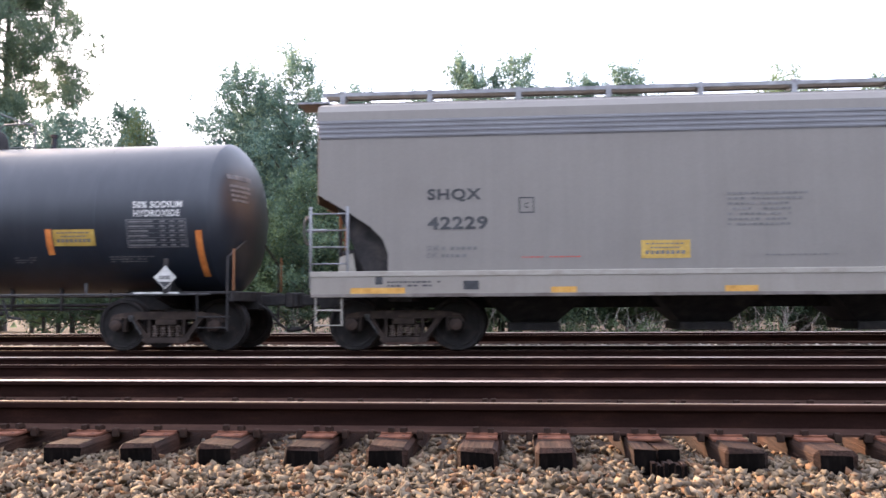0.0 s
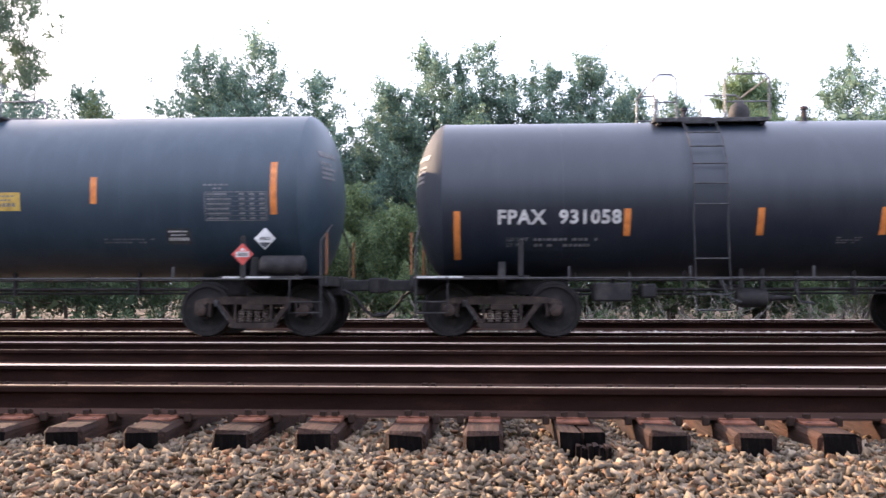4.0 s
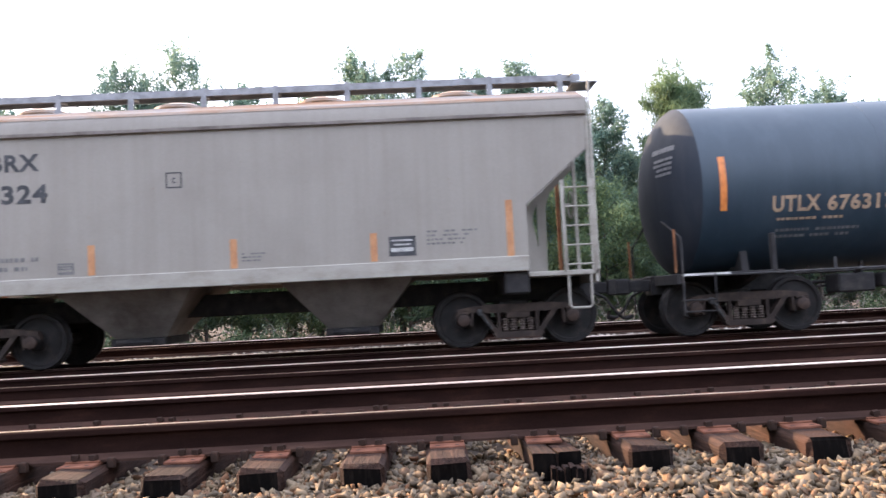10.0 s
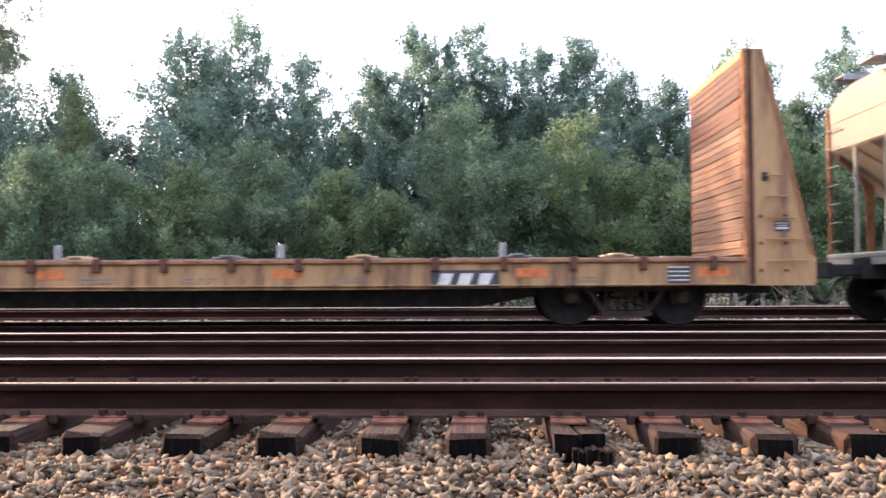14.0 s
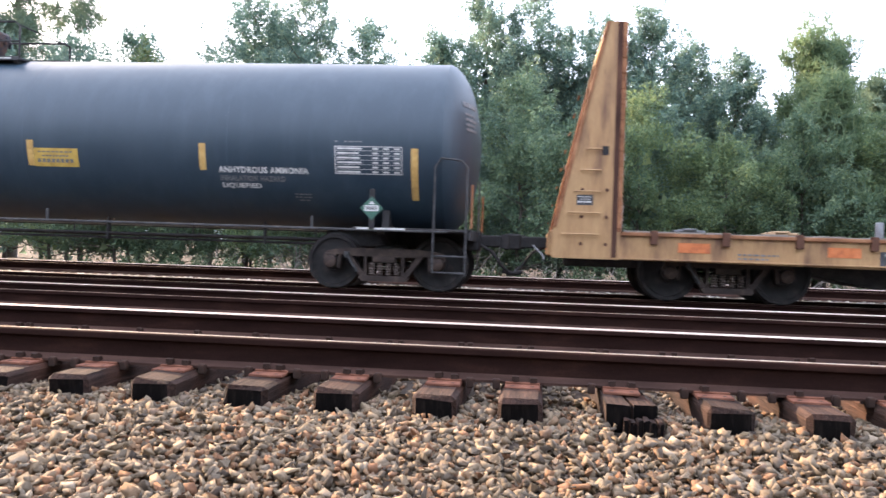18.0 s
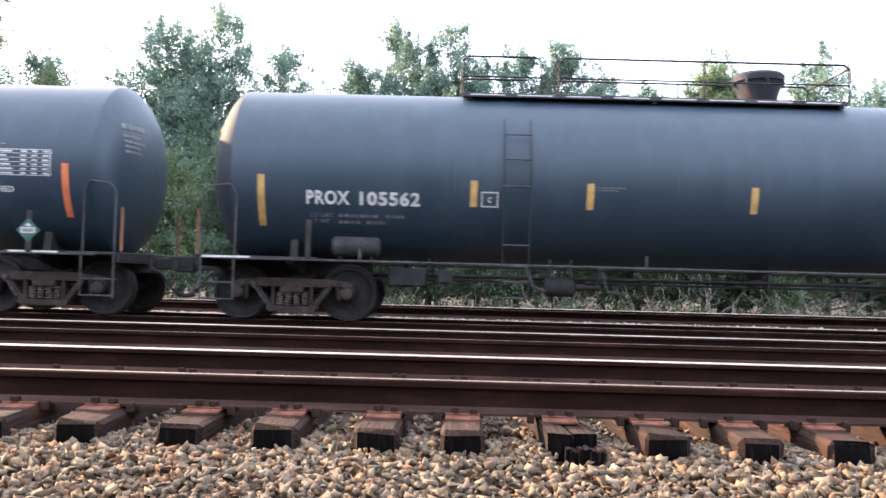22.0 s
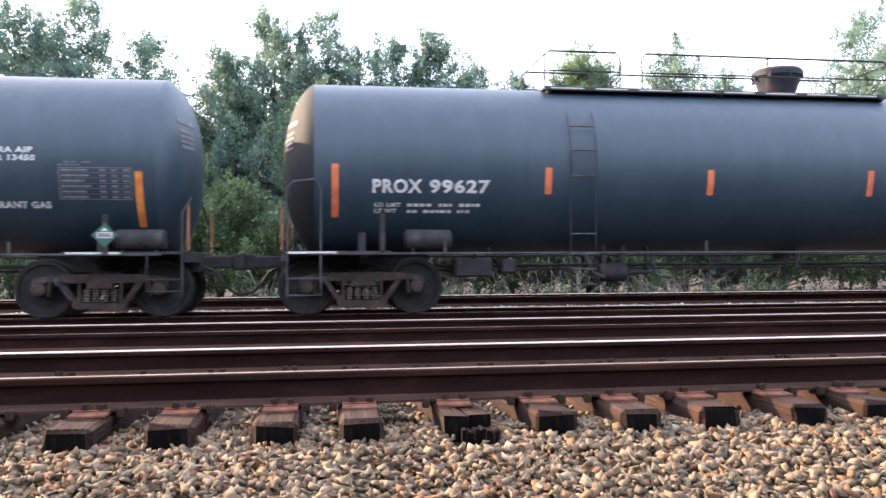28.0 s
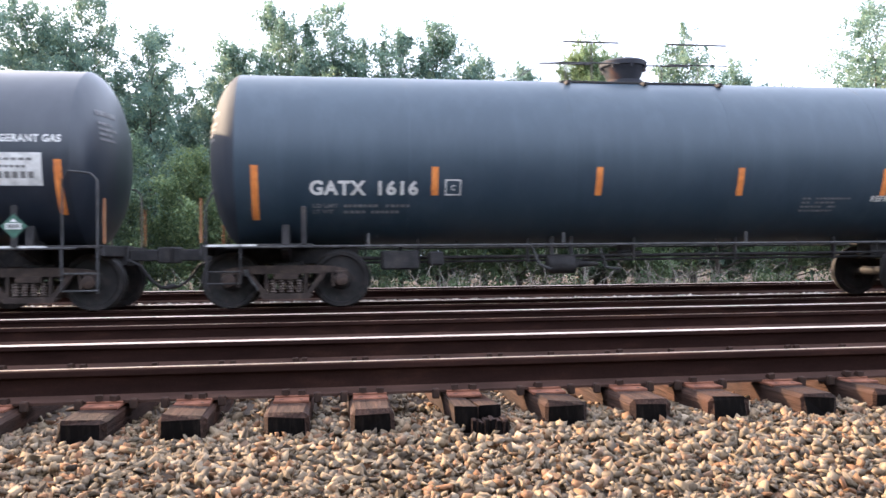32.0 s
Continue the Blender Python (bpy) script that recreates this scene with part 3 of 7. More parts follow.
def make_track(index, label, x0, x1, fixed, plates):
    rng = np.random.default_rng(20 + index)
    y0, z0 = TRACK_Y[index], RAIL_Z[index]
    track = thing("railway_track", label, "railway track", "parallel tracks", "structure", pose(0, y0, z0))
    ends = Build().prism(RAIL_OUTLINE, 0, -160.0, 160.0)
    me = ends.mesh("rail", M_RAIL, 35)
    # The rusty foot is coloured lighter than the web, as if lit.
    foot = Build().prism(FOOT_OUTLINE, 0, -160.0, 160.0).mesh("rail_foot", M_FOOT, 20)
    cap = [(-0.0200, 0.0002), (-0.014, 0.0012), (0.0, 0.0020), (0.022, 0.0008), (0.030, -0.0030), (0.0355, -0.0090)]
    crown = Build().prism(cap + [(y * 0.97, z - 0.0035) for y, z in cap[::-1]], 0, -160.0, 160.0).mesh("running_surface", M_HEAD, 60)
    cap = [(-0.0120, 0.0012), (-0.006, 0.0018)] + cap[2:]
    thin = Build().prism(cap + [(y * 0.97, z - 0.0035) for y, z in cap[::-1]], 0, -160.0, 160.0).mesh("running_surface", M_HEAD2)
    for side in (-0.7525, 0.7525):
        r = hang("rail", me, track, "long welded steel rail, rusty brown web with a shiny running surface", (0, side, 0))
        hang("rail_foot", foot, r, "rust-red rail foot, painted lighter for the light on it")
        hang("running_surface", thin if side < 0 else crown, r, "polished steel running surface", (0, 0, 0.0005)).rotation_euler = (0, 0, 0 if side < 0 else math.pi)
    variants = [rough_tie(rng, 2.50 + rng.normal(0, 0.012), 0.228 + rng.normal(0, 0.006), 0.178) for _ in range(7)]
    plate = Build().box(-0.098, 0.098, -0.205, 0.205, 0, 0.018, 0.004).box(-0.098, 0.098, -0.10, -0.078, 0.018, 0.028, 0.003).box(-0.098, 0.098, 0.078, 0.10, 0.018, 0.028, 0.003)
    hole = Build()
    for hx, hy in ((-0.055, -0.165), (0.055, -0.165), (-0.055, 0.165), (0.055, 0.165)):
        hole.box(hx - 0.011, hx + 0.011, hy - 0.011, hy + 0.011, 0.016, 0.0185)
    hole = hole.mesh("plate_hole", M_SPIKE)
    plate = plate.mesh("tie_plate", M_PLATE)
    spike = Build().box(-0.012, 0.012, -0.012, 0.012, -0.02, 0.022, 0.003).prism([(-0.018, 0.018), (0.032, 0.018), (0.032, 0.030), (0.010, 0.048), (-0.018, 0.044)], 0, -0.019, 0.019).mesh("spike", M_SPIKE)
    anchor = Build().box(-0.018, 0.018, -0.095, 0.095, -0.014, -0.002, 0.004).box(-0.021, 0.021, -0.118, -0.078, -0.03, 0.028, 0.006).box(-0.021, 0.021, 0.074, 0.118, -0.02, 0.032, 0.004).mesh("rail_anchor", M_SPIKE)
    for x in tie_positions(x0, x1, rng, fixed):
        if index == 0 and abs(x - 0.10) < 0.01:
            split_tie(track, x, rng)
        else:
            t = hang("tie", variants[rng.integers(7)], track, "", (x, rng.normal(0, 0.015), -0.197))
            t.rotation_euler = (0, 0, rng.normal(0, 0.012) + (math.pi if rng.random() < 0.5 else 0))
        if not plates or not -5.5 < x < 6.5:
            continue
        for side in (-0.7525, 0.7525):
            p = hang("tie_plate", plate, track, "", (x, side, -0.2005))
            p.rotation_euler = (0, 0, rng.normal(0, 0.02))
            tagged(hang("plate_hole", hole, p, "dark empty spike holes"), kind="stuff")
            for sx, sy in ((-0.04, -1), (0.045, 1), (0.05, -1)):
                if sx > 0.047 and rng.random() < 0.35:
                    continue
                k = hang("spike", spike, track, "", (x + sx + rng.normal(0, 0.006), side + sy * 0.083, -0.192 + rng.uniform(0, 0.012)))
                k.rotation_euler = (rng.normal(0, 0.05), rng.normal(0, 0.06), rng.normal(0, 0.15) + (math.pi if sy > 0 else 0))
            for sx in (-0.155, 0.155):
                if rng.random() < 0.8:
                    k = hang("rail_anchor", anchor, track, "", (x + sx + rng.normal(0, 0.012), side, -0.186))
                    k.rotation_euler = (0, 0, rng.normal(0, 0.05))
    return track


def split_tie(track, x, rng):
    """The one tie whose end has split in two, with a broken block lying against it."""
    left = Build().prism([(-0.115, -1.24), (0.005, -1.25), (-0.012, -0.9), (0.0, 1.30), (-0.115, 1.30)], 2, -0.178, 0.0)
    right = Build().prism([(0.03, -1.17), (0.150, -1.18), (0.128, -0.9), (0.115, 1.30), (0.004, 1.30), (0.0, -0.85)], 2, -0.170, -0.010)
    block = Build()
    for k in range(6):
        block.box(-0.03 + 0.034 * k, 0.002 + 0.034 * k, -1.31 - 0.006 * (k % 2), -1.20, -0.20, -0.062 - 0.006 * ((k * 5) % 3), 0.006)
    for b, label in ((left, ""), (right, "split half of a weathered tie"), (block, "grey broken block of tie wood")):
        b.v = [(px + rng.normal(0, 0.003), py + rng.normal(0, 0.005), pz + rng.normal(0, 0.003)) for px, py, pz in b.v]
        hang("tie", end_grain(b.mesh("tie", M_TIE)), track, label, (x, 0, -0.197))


make_track(0, "nearest track of rusty rails on dark wooden ties", -9, 10, TIE_X, True)
make_track(1, "second track of rusty rails on wooden ties", -12, 14, (), False)
make_track(2, "running track under the freight train", -14, 16, (), False)
make_track(3, "far track of rusty rails before the woods", -17, 21, (), False)


# ---- ballast ----
def stone_shapes(count, rng):
    shapes = []
    for _ in range(count):
        bm = bmesh.new()
        d = rng.choice([-1.0, 1.0], (9, 3)) * rng.uniform(0.30, 1.0, (9, 3))
        for p in d * (1.0, rng.uniform(0.55, 0.90), rng.uniform(0.38, 0.66)):
            bm.verts.new(p)
        bmesh.ops.convex_hull(bm, input=bm.verts)
        bmesh.ops.triangulate(bm, faces=bm.faces)
        for v in [v for v in bm.verts if not v.link_faces]:
            bm.verts.remove(v)
        bm.verts.index_update()
        shapes.append((np.array([v.co for v in bm.verts]), np.array([[v.index for v in f.verts] for f in bm.faces])))
        bm.free()
    return shapes


def turns(rng, n, tilt):
    """n turn matrices: any heading, tilted by about tilt radians."""
    a, b, c = rng.uniform(0, 2 * math.pi, n), rng.normal(0, tilt, n), rng.normal(0, tilt, n)
    ca, sa, cb, sb, cc, sc = np.cos(a), np.sin(a), np.cos(b), np.sin(b), np.cos(c), np.sin(c)
    o, e = np.zeros(n), np.ones(n)
    rz = np.stack([ca, -sa, o, sa, ca, o, o, o, e], -1).reshape(n, 3, 3)
    ry = np.stack([cb, o, sb, o, e, o, -sb, o, cb], -1).reshape(n, 3, 3)
    rx = np.stack([e, o, o, o, cc, -sc, o, sc, cc], -1).reshape(n, 3, 3)
    return rz @ ry @ rx


def scatter(shapes, rng, centres, sizes, tilt):
    verts, faces, o = [], [], 0
    which = rng.integers(len(shapes), size=len(centres))
    rot = turns(rng, len(centres), tilt)
    for k, (v, f) in enumerate(shapes):
        mine = np.nonzero(which == k)[0]
        if not len(mine):
            continue
        w = np.einsum("nij,vj->nvi", rot[mine], v) * sizes[mine, None, None] + centres[mine, None]
        verts.append(w.reshape(-1, 3))
        faces.append((f[None] + (np.arange(len(mine)) * len(v))[:, None, None] + o).reshape(-1, 3))
        o += len(mine) * len(v)
    return np.concatenate(verts), np.concatenate(faces)


def make_ballast():
    rng = np.random.default_rng(11)
    shapes = stone_shapes(24, rng)

    def bed(x0, x1, y0, y1, per_m2, size, spread, sink=0.3, lift=0.0):
        n = int((x1 - x0) * (y1 - y0) * per_m2)
        s = np.minimum(size * np.exp(rng.normal(0, spread, n)), 0.046)
        x, y = rng.uniform(x0, x1, n), rng.uniform(y0, y1, n)
        z = ground_z(y) + lift + rng.uniform(-0.02, 0.03, n) + s * sink
        return np.stack([x, y, z], -1), s

    beds = [bed(-4.2, 4.6, -2.9, -1.22, 1850, 0.0275, 0.34), bed(-4.2, 4.6, -1.45, -0.85, 1700, 0.0245, 0.30, 0.2), bed(-6, 7, -0.9, 0.7, 350, 0.028, 0.25, 0.1),
            bed(-4.2, 4.6, -2.9, -1.3, 110, 0.032, 0.16, 0.35), bed(-4.2, 4.6, -1.22, -0.55, 1300, 0.026, 0.30, 0.2),
            bed(-10, -4.2, -3.0, -0.9, 500, 0.030, 0.3), bed(4.6, 11, -3.0, -0.9, 500, 0.030, 0.3), bed(-10, 11, -3.5, -2.9, 260, 0.030, 0.3), bed(-10, 11, -4.2, -3.4, 70, 0.030, 0.3),
            bed(-13, 15, 0.9, 3.7, 130, 0.036, 0.3, 0.2), bed(-13, 15, 5.4, 8.1, 130, 0.036, 0.3, 0.2), bed(-13, 15, 3.9, 5.2, 80, 0.036, 0.3, 0.1), bed(-13, 15, 8.2, 9.6, 80, 0.036, 0.3, 0.1)]
    c, s = np.concatenate([b[0] for b in beds]), np.concatenate([b[1] for b in beds])
    on_tie = np.zeros(len(c), bool)
    for tx in TIE_X:
        on_tie |= (abs(c[:, 0] - tx) < 0.125) & (c[:, 1] > -1.28) & (c[:, 1] < 1.3)
    on_tie |= (abs(c[:, 1] + 0.7525) < 0.11) & (c[:, 2] > -0.25)
    on_tie |= (abs(c[:, 0] - 0.16) < 0.14) & (c[:, 1] > -1.40) & (c[:, 1] < -1.2)
    c, s = c[~on_tie], s[~on_tie]
    ballast = new("ballast", numpy_mesh("ballast", *scatter(shapes, rng, c, s, 0.5), M_BALLAST))
    tagged(ballast, "bed of crushed grey and tan ballast stones beside the ties", "ballast", "", "stuff")
    # These far stones are paler: strong sunlight is put into their colour.
    far, size = bed(-15, 19, 10.6, 12.0, 240, 0.032, 0.3, 0.2)
    far_bed = new("far_ballast", numpy_mesh("far_ballast", *scatter(shapes, rng, far, size, 0.5), M_PALE))
    tagged(far_bed, "ballast shoulder along the far track, paled for the sunlight on it", "ballast", "", "stuff")
    meshes = []
    for v, f in shapes[:12]:
        me = bpy.data.meshes.new("stone")
        me.from_pydata([tuple(p) for p in v], [], [tuple(int(i) for i in t) for t in f])
        me.materials.append(M_STONE)
        meshes.append(me)
    for k, x in enumerate((1.99, 2.02, 2.06, 2.09, 2.14, 2.19, 2.62, 2.78)):
        ob = hang("stone", meshes[k % 12], ballast, "pale pebble lying on the rail head", (x, 0.745 + 0.008 * (k % 3), 0.008))
        ob.scale = (0.012, 0.010, 0.008)
    pts, sz = bed(-2.0, 1.2, -2.35, -1.42, 100, 0.028, 0.22, 0.9)
    for p, q in zip(pts[:285], sz):
        ob = hang("stone", meshes[rng.integers(12)], ballast, "", tuple(p))
        ob.rotation_euler = (rng.normal(0, 0.5), rng.normal(0, 0.5), rng.uniform(0, 6.28))
        q = min(q, 0.031)
        ob.scale = (q, q, q)


make_ballast()


# ---- woods ----
def leaf_cards(rng, centres, size, spread_n):
    """A leaf, a small blade, at each centre."""
    n = len(centres)
    s = size * np.exp(rng.normal(0, 0.25, n))
    flat = np.array([[-0.55, 0.0, 0.0], [0.40, -0.36, 0.05], [0.40, 0.36, 0.0]])
    w = np.einsum("nij,vj->nvi", turns(rng, n, spread_n), flat) * s[:, None, None] + centres[:, None]
    return w.reshape(-1, 3), np.arange(n * 3).reshape(-1, 3)


def ball_points(rng, n):
    d = rng.normal(0, 1, (n, 3))
    return d / np.linalg.norm(d, axis=1)[:, None] * rng.uniform(0.25, 1.0, (n, 1)) ** 0.5


def crown_points(rng, axis, base, spread, leaves, ragged=0.0):
    """Leaf places: limbs of uneven reach that rise from the trunk, each set with leafy twigs, thinning towards the tips."""
    tall = axis[2]
    n = int(26 + tall * 6)
    q = ((np.arange(n) + rng.random(n)) / n) ** 0.92
    f = base + (1 - base) * q
    a = np.arange(n) * 2.4 + rng.normal(0, 0.5, n)
    reach = spread * (1.0 - q ** 1.5) ** 0.9 * np.minimum(1.0, 0.75 + q) * rng.uniform(0.62 - ragged, 1.12 + ragged, n) + 0.10
    climb = (0.18 + 0.55 * q) * reach + rng.uniform(0.0, 0.35, n)
    root = axis * f[:, None]
    tip = root + np.stack([np.cos(a) * reach, np.sin(a) * reach, climb], -1)
    # twigs stand on the outer two thirds of each limb and turn upwards
    twigs = int(230 + spread * tall * 8)
    share = (reach + 0.35) / (reach + 0.35).sum()
    limb = rng.choice(n, twigs, p=share)
    u = rng.uniform(0.18, 1.0, twigs) ** 0.75
    knot = root[limb] + (tip - root)[limb] * u[:, None] + rng.normal(0, 1, (twigs, 3)) * (0.10 + 0.16 * reach[limb, None] * (1.15 - u[:, None])) * (1, 1, 0.6)
    turn = np.stack([np.cos(a[limb]), np.sin(a[limb]), np.zeros(twigs)], -1) * rng.uniform(0.1, 0.9, (twigs, 1)) + np.stack([np.zeros(twigs), np.zeros(twigs), rng.uniform(0.1, 1.0, twigs)], -1) + rng.normal(0, 0.35, (twigs, 3))
    turn /= np.linalg.norm(turn, axis=1)[:, None]
    long = rng.uniform(0.22, 0.66, twigs) * spread ** 0.25
    pick = rng.integers(twigs, size=leaves)
    v = rng.uniform(-0.3, 1.0, leaves)
    pts = knot[pick] + turn[pick] * (v * long[pick])[:, None] + rng.normal(0, 1, (leaves, 3)) * ((0.115 - 0.075 * np.clip(v, 0, 1)) * spread ** 0.2)[:, None]
    core_n = int(spread * tall * 20)
    pick, u = rng.integers(n, size=core_n), rng.uniform(0.0, 0.62, core_n)
    core = root[pick] + (tip - root)[pick] * u[:, None] + rng.normal(0, 0.16, (core_n, 3))
    core = core[core[:, 2] < tall * 0.84]
    return pts, core, root, tip


def broadleaf(x, y, h, spread, seed, leaves, material, label, base=0.25, size=0.16, name="tree", category="tree"):
    """A tapered trunk with limbs, and a crown of leafy sprays with gaps between them."""
    rng = np.random.default_rng(seed)
    z0 = float(ground_z(y))
    tree = thing(name, label, category, "woods along the line", "", pose(x, y, z0))
    H = h - z0
    axis = np.array([rng.normal(0, 0.02) * H, rng.normal(0, 0.02) * H, H])
    wood = Build()
    spine = [(axis[0] * f + rng.normal(0, 0.04), axis[1] * f + rng.normal(0, 0.04), H * f) for f in (0, 0.2, 0.4, 0.6, 0.8, 0.97)]
    spine[0] = (0, 0, -0.1)
    wood.tube(spine[:5], 0.013 * H, 7, 0.002 * H)
    pts, core, root, tip = crown_points(rng, axis, base, spread, leaves, 0.22 if name == "young_tree" else 0.0)
    for p, e in zip(root[::2], tip[::2]):
        b, e = Vector(p), Vector(e)
        wood.tube([b, b.lerp(e, 0.5) + Vector((0, 0, -0.05)), e], 0.004 * H * (1.2 - p[2] / H) + 0.006, 4, 0.004)
    part("trunk", wood, M_BARK, tree, "", 60)
    tips = [pts]
    for k in range(int(4 + spread * 4)):
        foot = axis * 0.93 if k == 0 else tip[rng.integers(len(tip))] - np.array([0, 0, 0.15])
        rise = np.array([rng.normal(0, 0.10), rng.normal(0, 0.10), rng.uniform(0.35, 0.85)])
        u = rng.uniform(0, 1, (int(leaves / 260), 1))
        tips.append(foot + rise * u + rng.normal(0, 1, (len(u), 3)) * (0.12 * (1.0 - 0.85 * u) + 0.015))
    v, f = leaf_cards(rng, np.concatenate(tips), size, 0.6)
    cv, cf = leaf_cards(rng, core, 0.30, 1.1)
    hang("crown", numpy_mesh("crown", np.concatenate([v, cv]), np.concatenate([f, cf + len(v)]), material), tree, "")
    return tree


def pine(x, y, h, spread, seed, bare, tufts, label, needles=None, clump=0.13):
    """A pine: a straight trunk, limbs in whorls and tufts of long needles."""
    rng = np.random.default_rng(seed)
    z0 = float(ground_z(y))
    tree = thing("pine_tree", label, "tree", "woods along the line", "", pose(x, y, z0))
    H = h - z0
    wood = Build().tube([(0, 0, -0.1), (0.05, 0, H * 0.35), (-0.03, 0.04, H * 0.7), (0.03, 0, H * 0.98)], 0.017 * H, 8, 0.03)
    tips = []
    whorls = int(H * 1.5)
    for i in range(whorls):
        f = bare + (0.97 - bare) * (i + rng.random() * 0.6) / whorls
        for _ in range(int(rng.integers(3, 6))):
            a = rng.uniform(0, 2 * math.pi)
            reach = spread * (1.08 - f) ** 0.7 * rng.uniform(0.45, 1.0) * (0.5 if f < bare + 0.1 else 1.0)
            b = Vector((0, 0, H * f))
            e = b + Vector((math.cos(a) * reach, math.sin(a) * reach, reach * rng.uniform(0.05, 0.4)))
            wood.tube([b, b.lerp(e, 0.5) + Vector((0, 0, -0.06)), e], 0.028, 4, 0.008)
            for _ in range(int(rng.integers(2, 5))):
                q = b.lerp(e, rng.uniform(0.5, 1.0)) + Vector(rng.normal(0, 0.22 + 0.05 * reach, 3))
                tips.append(tuple(q))
    tips.append((0.03, 0, H))
    part("trunk", wood, M_BARK, tree, "", 60)
    tips = np.array(tips)
    pts = tips[rng.integers(len(tips), size=tufts)] + rng.normal(0, clump, (tufts, 3))
    per = 11
    n = tufts * per
    c = np.repeat(pts, per, 0)
    flat = np.array([[0, -0.014, 0], [0.30, -0.006, 0.02], [0.30, 0.006, 0.02], [0, 0.014, 0]])
    w = np.einsum("nij,vj->nvi", turns(rng, n, 0.75), flat) * rng.uniform(0.7, 1.25, n)[:, None, None] + c[:, None]
    hang("crown", numpy_mesh("crown", w.reshape(-1, 3), np.arange(n * 4).reshape(-1, 4), needles or M_NEEDLE), tree, "")


TALL = "tall broadleaf tree at the wood's edge, haze painted into its leaves"
# x, y, top, spread
BACK = [(-22.5, 26, 8.8, 2.3), (-18.0, 25, 8.0, 2.1), (-15.8, 24.5, 8.3, 1.9), (-11.4, 25.2, 10.0, 2.0), (-9.2, 24.5, 10.3, 1.7), (-6.8, 24.2, 8.7, 1.5), (-4.2, 25.0, 8.5, 1.5),
        (-2.4, 25.3, 10.0, 1.5), (-1.2, 24.6, 9.9, 1.3), (0.6, 25.0, 8.4, 1.5), (2.0, 24.2, 8.7, 1.4), (3.5, 23.8, 8.8, 1.4), (5.2, 24.5, 7.7, 1.4), (6.6, 25.0, 7.5, 1.3),
        (13.4, 24.5, 8.8, 1.7), (15.4, 25.5, 8.0, 1.3), (18.0, 25.5, 7.0, 1.5), (21.4, 24.5, 10.6, 2.4), (25.0, 26, 9.0, 2.2)]
for i, (x, y, h, r) in enumerate(BACK):
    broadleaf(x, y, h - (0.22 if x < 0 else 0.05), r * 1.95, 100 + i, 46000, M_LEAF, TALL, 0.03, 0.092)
# the wood's top edge, x and height, as it runs along the line
EDGE = [(-30, 9.0), (-23, 8.6), (-18.1, 8.0), (-15.6, 8.2), (-13.4, 6.6), (-12.0, 8.6), (-10, 9.8), (-8.0, 8.9), (-6.4, 8.3), (-5.3, 6.9), (-4.0, 8.3), (-1.8, 9.4), (0.1, 8.0), (1.7, 8.4), (3.4, 8.6), (5.0, 7.6),
        (6.4, 7.4), (7.6, 7.1), (9.4, 7.6), (11.3, 7.0), (13.4, 8.0), (16.0, 7.2), (18.6, 7.0), (20.5, 9.3), (24, 9.6), (31, 9.4)]
k = 0
x = -29.0
while x < 32:
    y = 27.2 + 1.2 * math.sin(k * 2.3)
    h = (np.interp(x * 30.0 / (y + 5.5), [e[0] for e in EDGE], [e[1] for e in EDGE]) - 0.6) * (y + 5.5) / 30.0 - 0.55
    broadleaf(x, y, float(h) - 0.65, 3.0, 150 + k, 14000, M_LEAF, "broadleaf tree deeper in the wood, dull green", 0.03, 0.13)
    k += 1
    x += 1.95
pine(9.0, 23.0, 8.35, 3.0, 201, 0.12, 3600, "young pine with light green tufts among the broadleaf trees", M_NEEDLE2, 0.19)
pine(8.5, 20.8, 5.9, 2.0, 204, 0.15, 2400, "young pine with bright yellow-green tufts at the wood's edge", M_NEEDLE2, 0.17)
pine(8.8, 18.7, 2.3, 1.0, 205, 0.1, 700, "pine sapling with bright needles before the wood", M_NEEDLE2, 0.12)
pine(-24.3, 30.0, 18.0, 8.2, 202, 0.46, 8200, "tall pine with a bare lower trunk above the woods", None, 0.24)
pine(12.0, 26.0, 7.2, 2.2, 203, 0.15, 2600, "small pine half hidden behind broadleaf trees")
FRONT = [(-16.2, 20.0, 4.2, 1.7, 1), (-13.6, 19.4, 4.3, 1.5, 0), (-11.4, 19.0, 3.6, 1.3, 0), (-9.2, 19.6, 3.6, 1.5, 1), (-6.9, 19.2, 4.4, 1.3, 0), (-4.6, 19.6, 3.3, 1.3, 1), (-2.9, 19.0, 2.7, 1.2, 1),
         (-0.8, 19.2, 5.5, 1.5, 0), (0.9, 19.3, 4.1, 1.3, 0), (2.8, 19.6, 5.0, 1.4, 1), (5.2, 19.4, 3.7, 1.4, 1), (7.4, 19.6, 4.4, 1.3, 0), (9.6, 19.8, 3.9, 1.4, 1), (12.2, 20.0, 5.6, 1.5, 0),
         (14.6, 19.8, 4.4, 1.5, 1), (17.2, 20.0, 4.0, 1.6, 1), (20.0, 20.4, 5.2, 1.7, 0), (23.0, 21, 5.0, 1.8, 1)]
for i, (x, y, h, r, light) in enumerate(FRONT):
    broadleaf(x, y, h, r * 1.62, 300 + i, 27000, M_LEAF2 if light else M_LEAF4, "bushy young tree with lighter leaves in front of the wood" if light else "bushy young tree with mid-green leaves before the wood", 0.08, 0.072, "young_tree")
broadleaf(-14.3, 22.5, 7.1, 1.0, 390, 6000, M_LEAF3, "slender tree with yellowing leaves", 0.2, 0.10)

# the wood on the near side, which the tanks mirror
NEAR_WOOD = [(-46 + 5.4 * i, -18.5 - 1.8 * math.sin(i * 2.1), 11.5 + 1.8 * math.sin(i * 1.3 + 1)) for i in range(18)]
